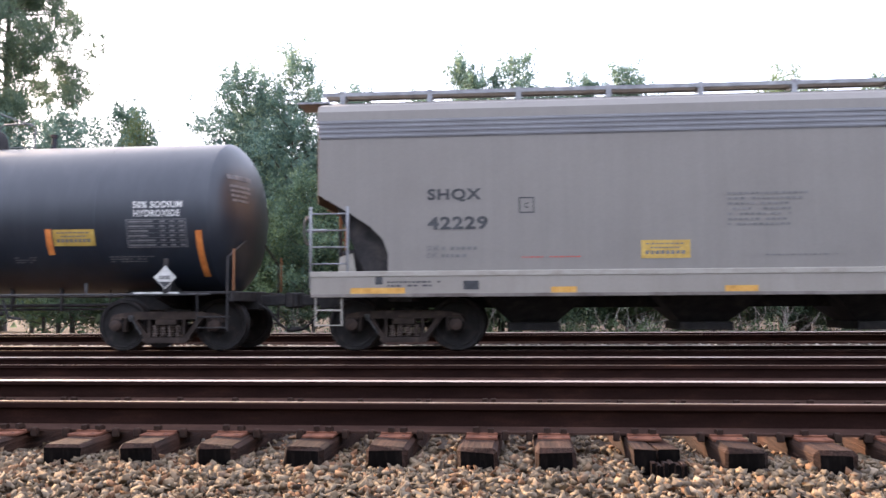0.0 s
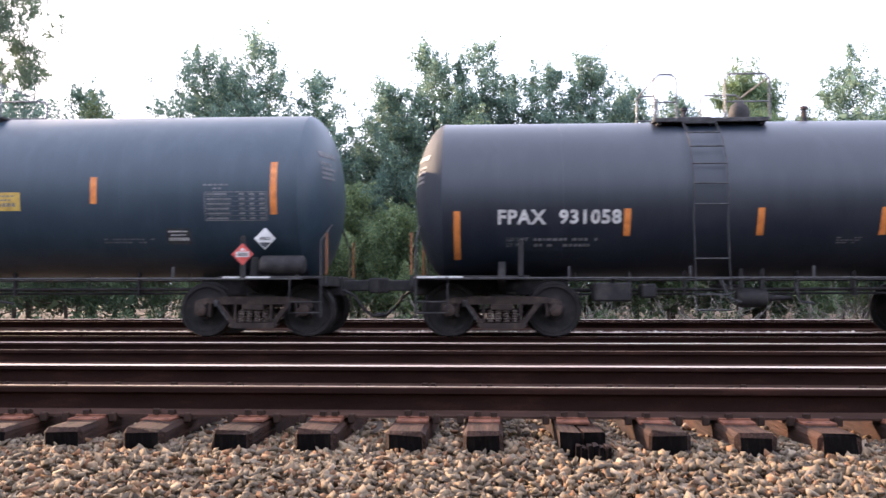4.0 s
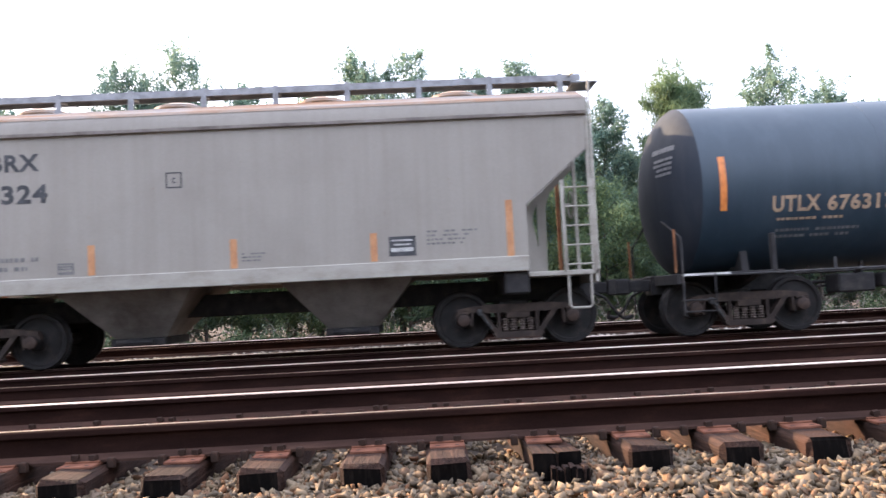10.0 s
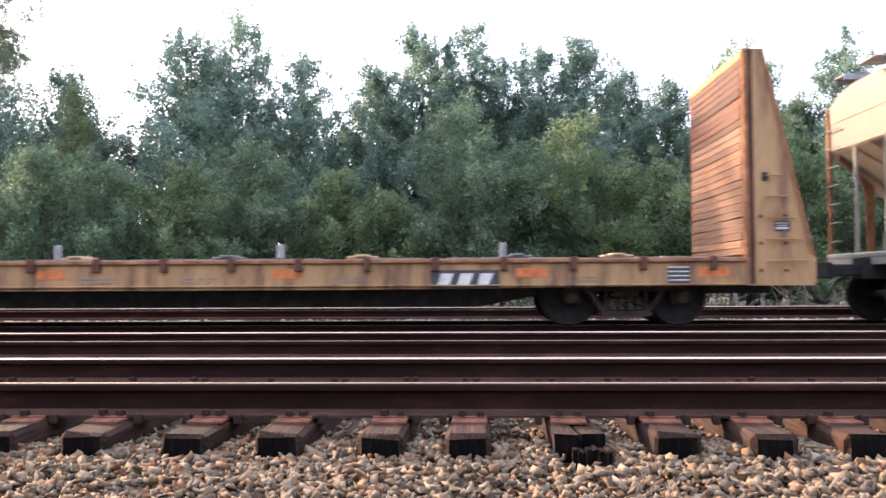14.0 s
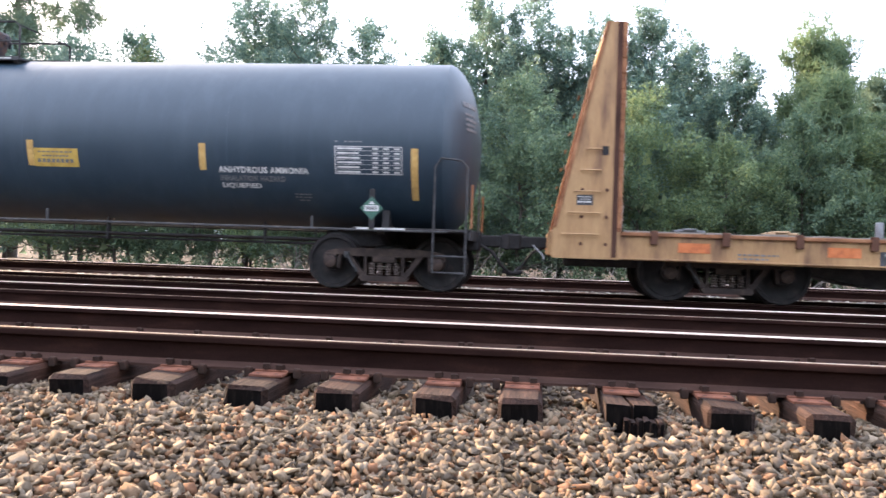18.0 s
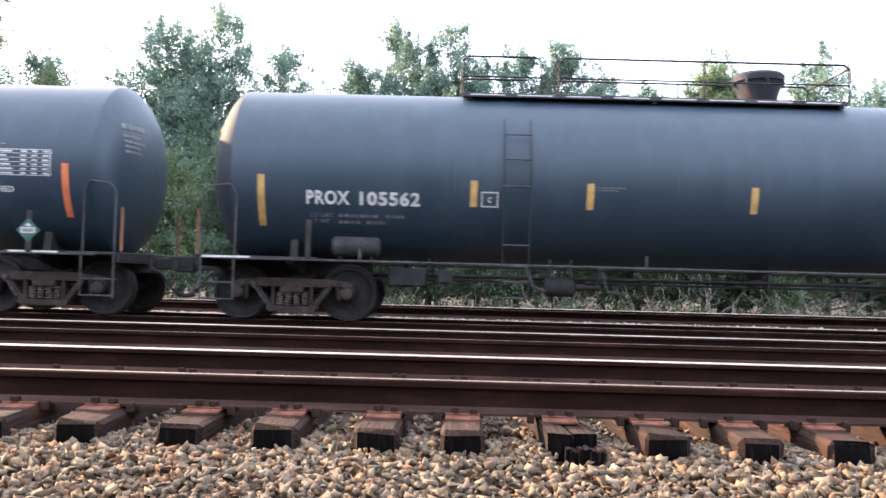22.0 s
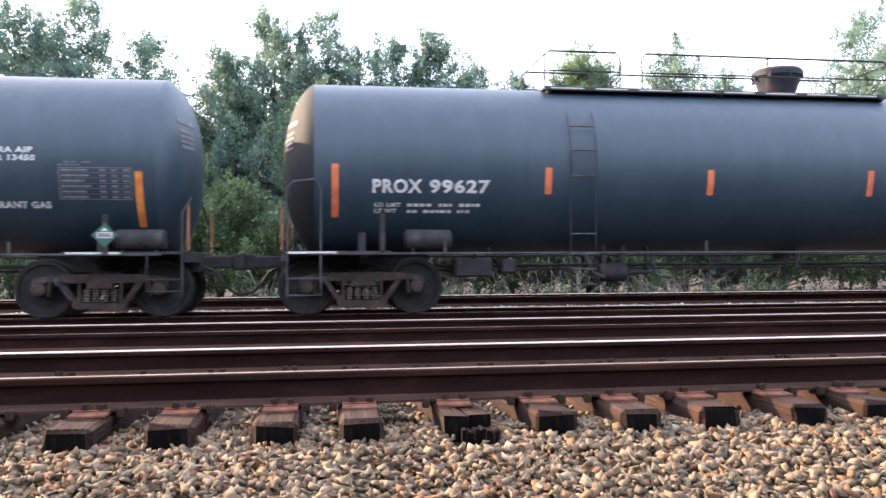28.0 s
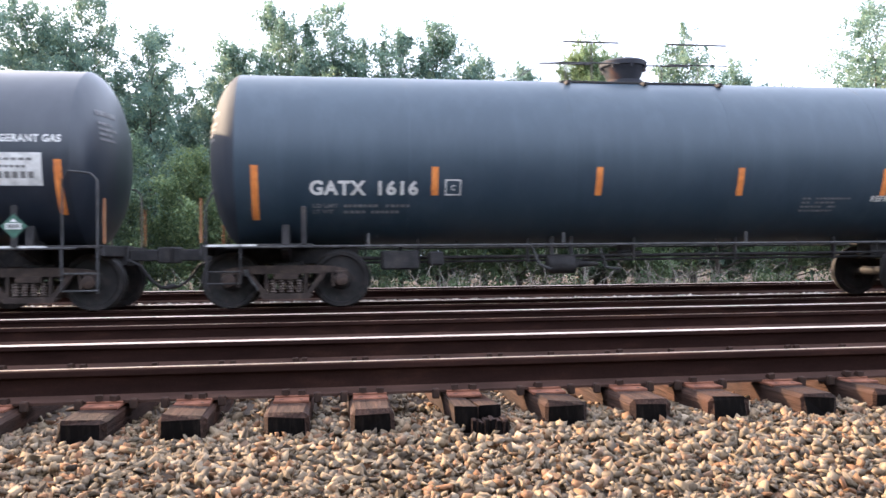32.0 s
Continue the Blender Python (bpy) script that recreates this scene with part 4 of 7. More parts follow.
for i, (x, y, h) in enumerate(NEAR_WOOD):
    broadleaf(x, y, h, 4.2, 700 + i, 6500, M_LEAF, "broad tree of the wood on the near side of the tracks", 0.04, 0.28)


def make_undergrowth():
    """Low shrubs and weeds in separate mounds, with dark bare earth between them."""
    rng = np.random.default_rng(5)
    mounds = 190
    mx, my = rng.uniform(-20, 26, mounds), rng.uniform(14.9, 18.2, mounds)
    wide, tall = rng.uniform(0.22, 0.60, mounds), rng.uniform(0.25, 0.85, mounds)
    n = 42000
    k = rng.integers(mounds, size=n)
    d = ball_points(rng, n)
    pts = np.stack([mx[k] + d[:, 0] * wide[k], my[k] + d[:, 1] * wide[k], ground_z(my[k]) + abs(d[:, 2]) * tall[k]], -1)
    low = 22000
    lx, ly = rng.uniform(-20, 26, low), rng.uniform(14.35, 18.5, low)
    mat = np.stack([lx, ly, ground_z(ly) + rng.uniform(0, 0.16, low) * (0.4 + abs(np.sin(lx * 1.7)))], -1)
    leaves = leaf_cards(rng, np.concatenate([pts, mat]), 0.072, 0.9)
    m = 180
    gx, gy = rng.uniform(-20, 26, m), rng.uniform(14.5, 17.0, m)
    flat = np.array([[-0.010, 0, 0], [0.010, 0, 0], [0.03, 0, 0.6]])
    w = np.einsum("nij,vj->nvi", turns(rng, m, 0.28), flat) * rng.uniform(0.25, 0.9, m)[:, None, None] + np.stack([gx, gy, ground_z(gy) - 0.02], -1)[:, None]
    verts = np.concatenate([leaves[0], w.reshape(-1, 3)])
    faces = np.concatenate([leaves[1], np.arange(m * 3).reshape(-1, 3) + len(leaves[0])])
    ob = new("undergrowth", numpy_mesh("undergrowth", verts, faces, M_GRASS))
    tagged(ob, "tangled weeds, grass and low shrubs along the far track", "undergrowth", "", "stuff")


make_undergrowth()


def dead_brush(x, y, h, seed):
    rng = np.random.default_rng(seed)
    z0 = float(ground_z(y))
    b = Build()
    for _ in range(8):
        p = Vector((rng.normal(0, 0.16), rng.normal(0, 0.1), 0))
        d = Vector((rng.normal(0, 0.5), rng.normal(0, 0.3), rng.uniform(0.5, 1.0)))
        line = [p]
        for _ in range(5):
            d = d + Vector(rng.normal(0, 0.28, 3))
            line.append(line[-1] + d.normalized() * h * 0.27)
        b.tube(line, 0.016, 4, 0.005)
        for q in line[2:5]:
            e = q + Vector(rng.normal(0, 0.3, 3)) * h
            b.tube([q, q.lerp(e, 0.5) + Vector(rng.normal(0, 0.05, 3)), e], 0.007, 4, 0.003)
    ob = new("dead_brush", b.mesh("dead_brush", M_DEAD, 60))
    ob.matrix_basis = pose(x, y, z0)
    tagged(ob, "bare bleached branches of a dead shrub", "dead shrub", "dead shrubs by the track")


for i, (x, y, h) in enumerate([(0.4, 15.9, 0.9), (4.6, 16.0, 1.0), (5.4, 16.3, 1.2), (8.3, 15.8, 0.9), (11.0, 16.0, 1.1), (-4.5, 16.0, 0.9), (-6.6, 16.2, 1.0), (14.2, 16.0, 1.0), (-1.9, 16.2, 1.15), (2.2, 16.0, 1.15), (2.9, 16.3, 0.9), (6.4, 16.1, 1.2), (7.4, 15.9, 0.8), (9.2, 16.0, 1.25), (9.9, 16.4, 1.0), (12.4, 16.2, 0.8), (-9.0, 16.4, 0.8), (16.0, 16.4, 1.1)]):
    dead_brush(x, y, h, 500 + i)


# ---- freight train ----
TRAIN_Y, TRAIN_Z = TRACK_Y[2], RAIL_Z[2]
CARS = []
WHEELSETS = []


class Skin:
    """The near side of a car body: a flat wall, or a lying cylinder."""

    def __init__(self, y=None, r=0.0, zc=0.0):
        self.wall, self.r, self.zc = y, r, zc

    def y(self, z, off):
        return self.wall - off if self.wall is not None else -math.sqrt(max((self.r + off) ** 2 - (z - self.zc) ** 2, 0.0))


def lift(z):
    """Height over the rail from the height over the near track."""
    return z - TRAIN_Z


def patch(build, skin, x0, x1, z0, z1, off=0.006, thick=0.003):
    n = max(1, int((z1 - z0) / 0.09)) if skin.wall is None else 1
    zs = [z0 + (z1 - z0) * i / n for i in range(n + 1)]
    vs = [(x, skin.y(z, o), z) for o in (off, off - thick) for z in zs for x in (x0, x1)]
    m = 2 * (n + 1)
    fs = [(2 * i, 2 * i + 1, 2 * i + 3, 2 * i + 2) for i in range(n)] + [(m + 2 * i, m + 2 * i + 2, m + 2 * i + 3, m + 2 * i + 1) for i in range(n)]
    fs += [(2 * i, 2 * i + 2, m + 2 * i + 2, m + 2 * i) for i in range(n)] + [(2 * i + 1, m + 2 * i + 1, m + 2 * i + 3, 2 * i + 3) for i in range(n)]
    fs += [(0, m, m + 1, 1), (2 * n, 2 * n + 1, m + 2 * n + 1, m + 2 * n)]
    build.add(vs, fs)


def marks(name, car, skin, material, boxes, label="", off=0.006):
    b = Build()
    for x0, x1, z0, z1 in boxes:
        patch(b, skin, x0, x1, z0, z1, off)
    return part(name, b, material, car, label)


def lettering(words, car, skin, material, x0, x1, z0, z1, label="", off=0.007):
    """Words fitted into a box on the car's side."""
    curve = bpy.data.curves.new("words", "FONT")
    curve.body, curve.resolution_u, curve.offset = words, 3, 0.034
    curve.space_character = 1.12
    ob = new("words", curve)
    bpy.context.view_layer.update()
    me = bpy.data.meshes.new_from_object(ob.evaluated_get(bpy.context.evaluated_depsgraph_get()))
    bpy.data.objects.remove(ob)
    bpy.data.curves.remove(curve)
    bm = bmesh.new()
    bm.from_mesh(me)
    xs, ys = [v.co.x for v in bm.verts], [v.co.y for v in bm.verts]
    ax, bx, ay, by = min(xs), max(xs), min(ys), max(ys)
    for v in bm.verts:
        x, z = x0 + (v.co.x - ax) / (bx - ax) * (x1 - x0), z0 + (v.co.y - ay) / (by - ay) * (z1 - z0)
        v.co = (x, skin.y(z, off), z)
    left = set(bm.faces)
    while left:
        todo, glyph = [left.pop()], []
        while todo:
            face = todo.pop()
            glyph.append(face)
            for near in {q for v in face.verts for q in v.link_faces}:
                if near in left:
                    left.remove(near)
                    todo.append(near)
        order = {}
        polys = [tuple(order.setdefault(v, len(order)) for v in face.verts) for face in glyph]
        letter = bpy.data.meshes.new("letter")
        letter.from_pydata([tuple(v.co) for v in order], [], polys)
        letter.materials.append(material)
        hang("letter", letter, car, label)
    bm.free()
    bpy.data.meshes.remove(me)


def small_print(car, skin, material, x0, x1, z0, z1, rows, seed, name="stencilling", fill=0.85):
    """Lines of writing too small to read, as rows of bars."""
    rng = random.Random(seed)
    b = Build()
    step = (z1 - z0) / rows
    for k in range(rows):
        z = z1 - step * (k + 1) + step * 0.22
        x = x0
        end = x0 + (x1 - x0) * (1.0 if k == 0 else rng.uniform(0.7, 1.0))
        while x < end - 0.02:
            w = min(rng.uniform(0.035, 0.085), end - x)
            if rng.random() < fill:
                patch(b, skin, x, x + w, z, z + step * 0.46)
            x += w + 0.024
    return tagged(part(name, b, material, car, "lines of small worn stencilling"), kind="stuff")


def load_lines(car, skin, material, x0, x1, z0, z1, seed):
    """The two weight lines: their words, and bars for the worn figures."""
    h, w = (z1 - z0) * 0.40, x1 - x0
    lettering("LD LMT", car, skin, material, x0, x0 + w * 0.24, z1 - h, z1)
    lettering("LT WT", car, skin, material, x0, x0 + w * 0.20, z0, z0 + h)
    small_print(car, skin, material, x0 + w * 0.30, x1, z0 - 0.02, z1 + 0.02, 2, seed)


def data_table(car, skin, material, x0, x1, z0, z1, seed):
    """A stencilled table: frame, rules and cells of bars."""
    b = Build()
    t = 0.012
    for z in (z0, z1 - t):
        patch(b, skin, x0, x1, z, z + t)
    for x in (x0, x1 - t):
        patch(b, skin, x, x + t, z0 + t, z1 - t, 0.0055)
    n = 6
    step = (z1 - z0) / n
    rng = random.Random(seed)
    for k in range(n):
        z = z0 + step * k
        if k:
            patch(b, skin, x0 + t, x1 - t, z, z + 0.006, 0.0052)
        patch(b, skin, x0 + 0.04, x0 + (x1 - x0) * rng.uniform(0.35, 0.48), z + step * 0.3, z + step * 0.68)
        for c in (0.56, 0.72, 0.88):
            patch(b, skin, x0 + (x1 - x0) * c, x0 + (x1 - x0) * (c + 0.085), z + step * 0.3, z + step * 0.68)
    return tagged(part("data_table", b, material, car, "stencilled table of worn small print"), kind="stuff")


def placard(car, skin, x, z, r, face, border):
    """A diamond placard on its mounting strap: border, face, lower half and number panel."""
    lo, hi = skin.y(z - r, 0.03), skin.y(z + r, 0.03)
    y = min(skin.y(z, 0.03), lo, hi, -1.535 if skin.wall is None and z < 1.5 else 0.0)
    if skin.wall is None and z < 1.5:
        part("placard_strap", Build().box(x - 0.045, x + 0.045, y + 0.004, y + 0.03, 1.0, z + r + 0.12, 0.006), M_FRAME, car, "dark steel strap behind the placard")
    holder = part("placard", Build().prism([(x, z - r), (x + r, z), (x, z + r), (x - r, z)], 1, y - 0.006, y), border, car, "diamond hazard placard on the tank side")
    q = r * 0.90
    part("placard_face", Build().prism([(x, z - q), (x + q, z), (x, z + q), (x - q, z)], 1, y - 0.010, y - 0.004), face, holder, "coloured placard face")
    h = q * 0.60
    if face == M_WHITE:
        part("placard_foot", Build().prism([(x, z - q), (x + h, z - q + h), (x - h, z - q + h)], 1, y - 0.012, y - 0.009), M_INK, holder, "black lower corner")
    else:
        part("placard_foot", Build().prism([(x - h * 0.55, z + h * 0.62), (x + h * 0.55, z + h * 0.62), (x, z + h * 1.12)], 1, y - 0.012, y - 0.009), M_WHITE, holder, "pale symbol")
    part("placard_bar", Build().box(x - q * 0.66, x + q * 0.66, y - 0.014, y - 0.009, z - q * 0.27, z + q * 0.27), M_WHITE, holder, "white number panel")
    digits = Build()
    for k in range(4):
        d = x - q * 0.48 + q * 0.26 * k
        digits.box(d, d + q * 0.17, y - 0.017, y - 0.013, z - q * 0.17, z + q * 0.17)
    tagged(part("placard_print", digits, M_INK, holder, "bars of print too small to read"), kind="stuff")


# Bogies
WHEEL_R = 0.457
HALF_AXLE = [(-1.13, 0.0), (-1.13, 0.07), (-1.10, 0.105), (-1.06, 0.12), (-0.92, 0.125), (-0.90, 0.085), (-0.845, 0.085), (-0.842, 0.155), (-0.815, 0.172), (-0.785, 0.30), (-0.80, 0.375),
             (-0.828, 0.392), (-0.83, 0.450), (-0.815, 0.458), (-0.715, 0.460), (-0.700, 0.486), (-0.680, 0.486), (-0.675, 0.40), (-0.715, 0.372), (-0.735, 0.18), (-0.695, 0.155), (-0.665, 0.10), (-0.3, 0.082), (0, 0.080)]


def make_bogie_meshes():
    wheels = Build().lathe(HALF_AXLE + [(-y, r) for y, r in HALF_AXLE[-2::-1]], 1, (0, 0, 0), 40)
    for side in (-1, 1):
        for k in range(3):
            a = 2 * math.pi * k / 3
            wheels.tube([(0.06 * math.cos(a), side * 1.12, 0.06 * math.sin(a)), (0.06 * math.cos(a), side * 1.15, 0.06 * math.sin(a))], 0.018, 6)
    frame_b = Build()
    arch = [(-1.02, 0.50), (-0.98, 0.63), (-0.80, 0.665), (-0.50, 0.69), (0.50, 0.69), (0.80, 0.665), (0.98, 0.63), (1.02, 0.50), (0.93, 0.50), (0.90, 0.585), (0.70, 0.575), (0.52, 0.555), (-0.52, 0.555), (-0.70, 0.575), (-0.90, 0.585), (-0.93, 0.50)]
    frame_b.prism(arch, 1, -0.075, 0.075)
    for s in (-1, 1):
        frame_b.prism([(s * 0.80, 0.61), (s * 0.68, 0.60), (s * 0.38, 0.20), (s * 0.30, 0.17), (s * 0.30, 0.27), (s * 0.36, 0.31), (s * 0.62, 0.66)], 1, -0.06, 0.06)
        frame_b.prism([(s * 0.285, 0.20), (s * 0.335, 0.20), (s * 0.335, 0.58), (s * 0.29, 0.58)], 1, -0.07, 0.07)
        frame_b.box(s * 0.889 - 0.10, s * 0.889 + 0.10, -0.085, 0.085, 0.545, 0.60, 0.01)
        frame_b.prism([(s * 0.79, 0.36), (s * 0.76, 0.58), (s * 0.72, 0.58), (s * 0.74, 0.34)], 1, -0.07, 0.07)
    frame_b.prism([(-0.36, 0.15), (0.36, 0.15), (0.42, 0.21), (0.36, 0.245), (-0.36, 0.245), (-0.42, 0.21)], 1, -0.11, 0.11)
    frame_b.box(-0.19, 0.19, -0.10, 0.10, 0.46, 0.56, 0.01)
    spring = Build()
    for x in (-0.205, -0.07, 0.07, 0.205):
        prof = [(0.245, 0.0)]
        for k in range(5):
            z = 0.255 + k * 0.042
            prof += [(z, 0.040), (z + 0.012, 0.064), (z + 0.024, 0.040)]
        prof.append((0.465, 0.0))
        spring.lathe(prof, 2, (x, -0.035, 0), 12)
    bolster = Build().box(-0.20, 0.20, -1.06, 1.06, 0.50, 0.66, 0.03).box(-0.26, 0.26, -0.55, 0.55, 0.60, 0.76, 0.03).tube([(-0.6, -0.62, 0.42), (0.6, -0.62, 0.42)], 0.03).tube([(-0.6, 0.62, 0.42), (0.6, 0.62, 0.42)], 0.03)
    lever = Build().tube([(-0.62, 0, 0.58), (-0.44, 0, 0.30)], 0.022, 6).box(-0.66, -0.58, -0.025, 0.025, 0.52, 0.63, 0.01)
    return (wheels.mesh("wheelset", M_WHEEL, 35), frame_b.mesh("side_frame", M_BOGIE), spring.mesh("spring_nest", M_SPRING, 50), bolster.mesh("bogie", M_FRAME), lever.mesh("brake_lever", M_PIPE, 50))


CAP_ME = Build().lathe([(-0.02, 0.0), (-0.02, 0.07), (-0.005, 0.10), (0.05, 0.105), (0.06, 0.0)], 1, (0, 0, 0), 18).mesh("bearing_cap", M_CAP, 40)
WHEEL_ME, SIDE_ME, SPRING_ME, BOLSTER_ME, LEVER_ME = make_bogie_meshes()


def add_bogie(car, x):
    bogie = hang("bogie", BOLSTER_ME, car, "two-axle cast steel bogie", (x, 0, 0))
    for side in (-1.0, 1.0):
        hang("side_frame", SIDE_ME, bogie, "", (0, side, 0))
        hang("spring_nest", SPRING_ME, bogie, "coil springs", (0, side, 0))
    hang("brake_lever", LEVER_ME, bogie, "pale worn lever", (0, -1.10, 0))
    for dx in (-0.889, 0.889):
        for side in (-1, 1):
            hang("bearing_cap", CAP_ME, bogie, "greasy round bearing cap", (dx, side * 1.14, WHEEL_R)).rotation_euler = (0, 0, 0 if side < 0 else math.pi)
        WHEELSETS.append((hang("wheelset", WHEEL_ME, bogie, "steel wheels on an axle", (dx, 0, WHEEL_R)), dx))


def coupler_mesh():
    b = Build().box(0, 0.55, -0.09, 0.09, 0.78, 0.98, 0.02).box(0.48, 0.74, -0.15, 0.10, 0.74, 1.02, 0.03).prism([(0.62, -0.02), (0.80, 0.02), (0.78, 0.16), (0.66, 0.18), (0.58, 0.08)], 2, 0.76, 1.0)
    return b.mesh("coupler", M_FRAME)


COUPLER_ME = coupler_mesh()


def hose_mesh():
    return Build().tube([(0.05, -0.32, 0.80), (0.25, -0.33, 0.70), (0.42, -0.30, 0.46), (0.56, -0.24, 0.34), (0.68, -0.16, 0.33)], 0.026, 7).tube([(0.62, -0.18, 0.33), (0.76, -0.10, 0.36)], 0.04, 7).mesh("air_hose", M_FRAME, 50)


HOSE_ME = hose_mesh()


def couplers(car, left, right):
    for x, turn in ((left, math.pi), (right, 0.0)):
        for name, me in (("coupler", COUPLER_ME), ("air_hose", HOSE_ME)):
            hang(name, me, car, "", (x, 0, 0)).rotation_euler = (0, 0, turn)


def start_car(name, label, s, slack=0.0):
    """A car at s along the train, drawn out by the slack of its couplers."""
    car = thing(name, label, "freight car", "cars of the freight train", "", pose(s + slack, TRAIN_Y, TRAIN_Z))
    CARS.append((car, s + slack))
    return car


KNUCKLE = math.radians(80)


def head_print(car, tip, e, head, r, zc, seed):
    """Small stencilling on the rounded head of a tank, too small to read."""
    rng = random.Random(seed)
    b = Build()

    def spot(y, z, off):
        q = min(1.0, math.hypot(y, z - zc) / r) * math.sin(KNUCKLE)
        return (tip - e * (head * (1 - math.sqrt(1 - q * q)) / (1 - math.cos(KNUCKLE)) - off), y, z)

    for k, (h, w) in enumerate(((0.085, 0.62), (0.045, 0.42), (0.045, 0.5), (0.045, 0.36), (0.045, 0.44))):
        z = zc + 0.62 - (0 if k == 0 else 0.06) - 0.085 * k
        y = -1.02
        end = y + w * rng.uniform(0.85, 1.05)
        while y < end:
            d = rng.uniform(0.05, 0.11)
            vs = [spot(p, q, o) for o in (0.012, 0.004) for p, q in ((y, z), (y + d, z), (y + d, z + h), (y, z + h))]
            b.add(vs, [(0, 1, 2, 3), (7, 6, 5, 4), (0, 4, 5, 1), (1, 5, 6, 2), (2, 6, 7, 3), (3, 7, 4, 0)])
            y += d + 0.025
    tagged(part("stencilling", b, M_DIM, car, "small worn stencilling on the tank head"), kind="stuff")


def tank_car(label, left, right, r, zc, bogies, paint, tape, bars, dome, platform, ladder, extras, rail_style=0, seed=1):
    """A tank car between two head tips, all in train metres; zc is the shell's axis over the near rail."""
    s = (left + right) / 2
    car = start_car("tank_car", label, s, extras.get("slack", 0.0))
    x0, x1, zc = left - s, right - s, lift(zc)
    head = 0.52
    skin = Skin(None, r, zc)
    dish = [(head * (1 - math.cos(a)) / (1 - math.cos(KNUCKLE)), r * math.sin(a) / math.sin(KNUCKLE)) for a in [KNUCKLE * k / 12 for k in range(13)]]
    part("tank_shell", Build().lathe([(x0 + head, r), (x0 + head + 0.02, r + 0.001), (x1 - head - 0.02, r + 0.001), (x1 - head, r)], 0, (0, 0, zc), 72), paint, car, "", 30)
    # The sunward head wears its own paint, toned for the sunlight on it.
    part("tank_head", Build().lathe([(x0 + d, q) for d, q in dish], 0, (0, 0, zc), 72), extras.get("left_head", M_HEADS), car, "dished tank end", 30)
    part("tank_head", Build().lathe([(x1 - d, q) for d, q in dish], 0, (0, 0, zc), 72), paint, car, "dished tank end", 30)
    rng = random.Random(seed)
    seam = Build().lathe([(-0.018, r - 0.01), (-0.012, r + 0.003), (0.012, r + 0.003), (0.018, r - 0.01)], 0, (0, 0, zc), 72).mesh("weld_seam", paint, 30)
    for f in (0.2, 0.4, 0.6, 0.8):
        hang("weld_seam", seam, car, "", (x0 + head + (x1 - x0 - 2 * head) * f, 0, 0))
    # stub sills, end platforms and bolsters
    zb = zc - r
    for e, tip, bx in ((-1, x0, bogies[0] - s), (1, x1, bogies[1] - s)):
        a, b = sorted((bx - e * 1.2, tip + e * 0.05))
        sill = part("stub_sill", Build().box(a, b, -0.22, 0.22, 0.70, 1.04, 0.02), M_FRAME, car)
        saddle = Build().prism([(-1.42, 0.93), (-1.44, 0.99), (-1.05, 1.03), (-0.98, zc - 1.12), (-0.75, zb + 0.12), (0.75, zb + 0.12), (0.98, zc - 1.12), (1.05, 1.03), (1.44, 0.99), (1.42, 0.93), (0.6, 0.74), (-0.6, 0.74)], 0, bx - 0.06, bx + 0.06)
        part("bolster_saddle", saddle, M_FRAME, car)
        a, b = sorted((bx - e * 0.45, tip - e * 0.02))
        plat = part("end_platform", Build().box(a, b, -1.50, -0.25, 0.985, 1.03, 0.008).box(a, b, 0.25, 1.50, 0.985, 1.03, 0.008).box(tip - e * 0.04 - 0.03, tip - e * 0.04 + 0.03, -1.50, 1.50, 0.86, 1.03, 0.01), M_FRAME, car)
        part("sill_strip", Build().box(a + 0.06, min(a + 0.85, b - 0.04), -1.506, -1.498, 0.99, 1.025), M_WHITE, plat, "worn white stripe")
        xa, xb = tip - e * 0.10, tip - e * 0.62
        for side in (-1, 1):
            rail = Build()
            y = side * 1.50
            if rail_style == 0:
                rail.tube([(xa, y, 0.35), (xa, y, 1.55), (xa, y * 0.98, 1.62), (xa, side * 0.55, 1.95)], 0.019, 6)
                rail.tube([(xb, y, 1.02), (xb, y, 0.42), (xa, y, 0.42)], 0.016, 6)
            else:
                rail.tube([(xa, y, 0.30), (xa, y, 2.02), (xa - e * 0.10, y, 2.12), (xb + e * 0.1, y * 0.99, 2.16), (xb, y * 0.97, 2.02), (xb, y * 0.97, 1.02)], 0.017, 7)
                rail.tube([(xa, y, 0.34), (xb, y, 0.34), (xb, y, 1.0)], 0.018, 6)
            rail.tube([(xa - e * -0.03, y * 0.97, 0.60), (xb, y * 0.97, 0.60)], 0.016, 6)
            part("end_handrail", rail, M_FRAME if rail_style == 0 else M_PIPE, car, "bent pipe handrail", 50)
            part("grab_iron", Build().tube([(tip - e * 0.02, side * 1.42, 1.05), (tip - e * 0.02, side * 1.42, 1.75)], 0.02, 6), M_RUST, car, "rust-coloured corner grab iron", 50)
    couplers(car, x0 - 0.02, x1 + 0.02)
    # side running pipe and underneath gear
    zr = 0.985
    for side in (-1, 1):
        pipe = Build()
        pipe.tube([(x0 + 0.4, side * 1.49, zr), (x1 - 0.4, side * 1.49, zr)], 0.021, 6)
        for k in range(4):
            x = x0 + 2.6 + (x1 - x0 - 5.2) * k / 3
            pipe.box(x - 0.02, x + 0.02, min(side * 1.47, side * 1.44), max(side * 1.47, side * 1.44), zr, zr + 0.20)
        part("running_pipe", pipe, M_PIPE, car, "thin pipe rail along the tank's foot", 50)
    for y, z in ((-0.55, 0.80), (-0.30, 0.72), (0.45, 0.78)):
        gear = Build().tube([(bogies[0] - s + 1.1, y, z), (bogies[1] - s - 1.1, y, z + 0.02)], 0.022, 6)
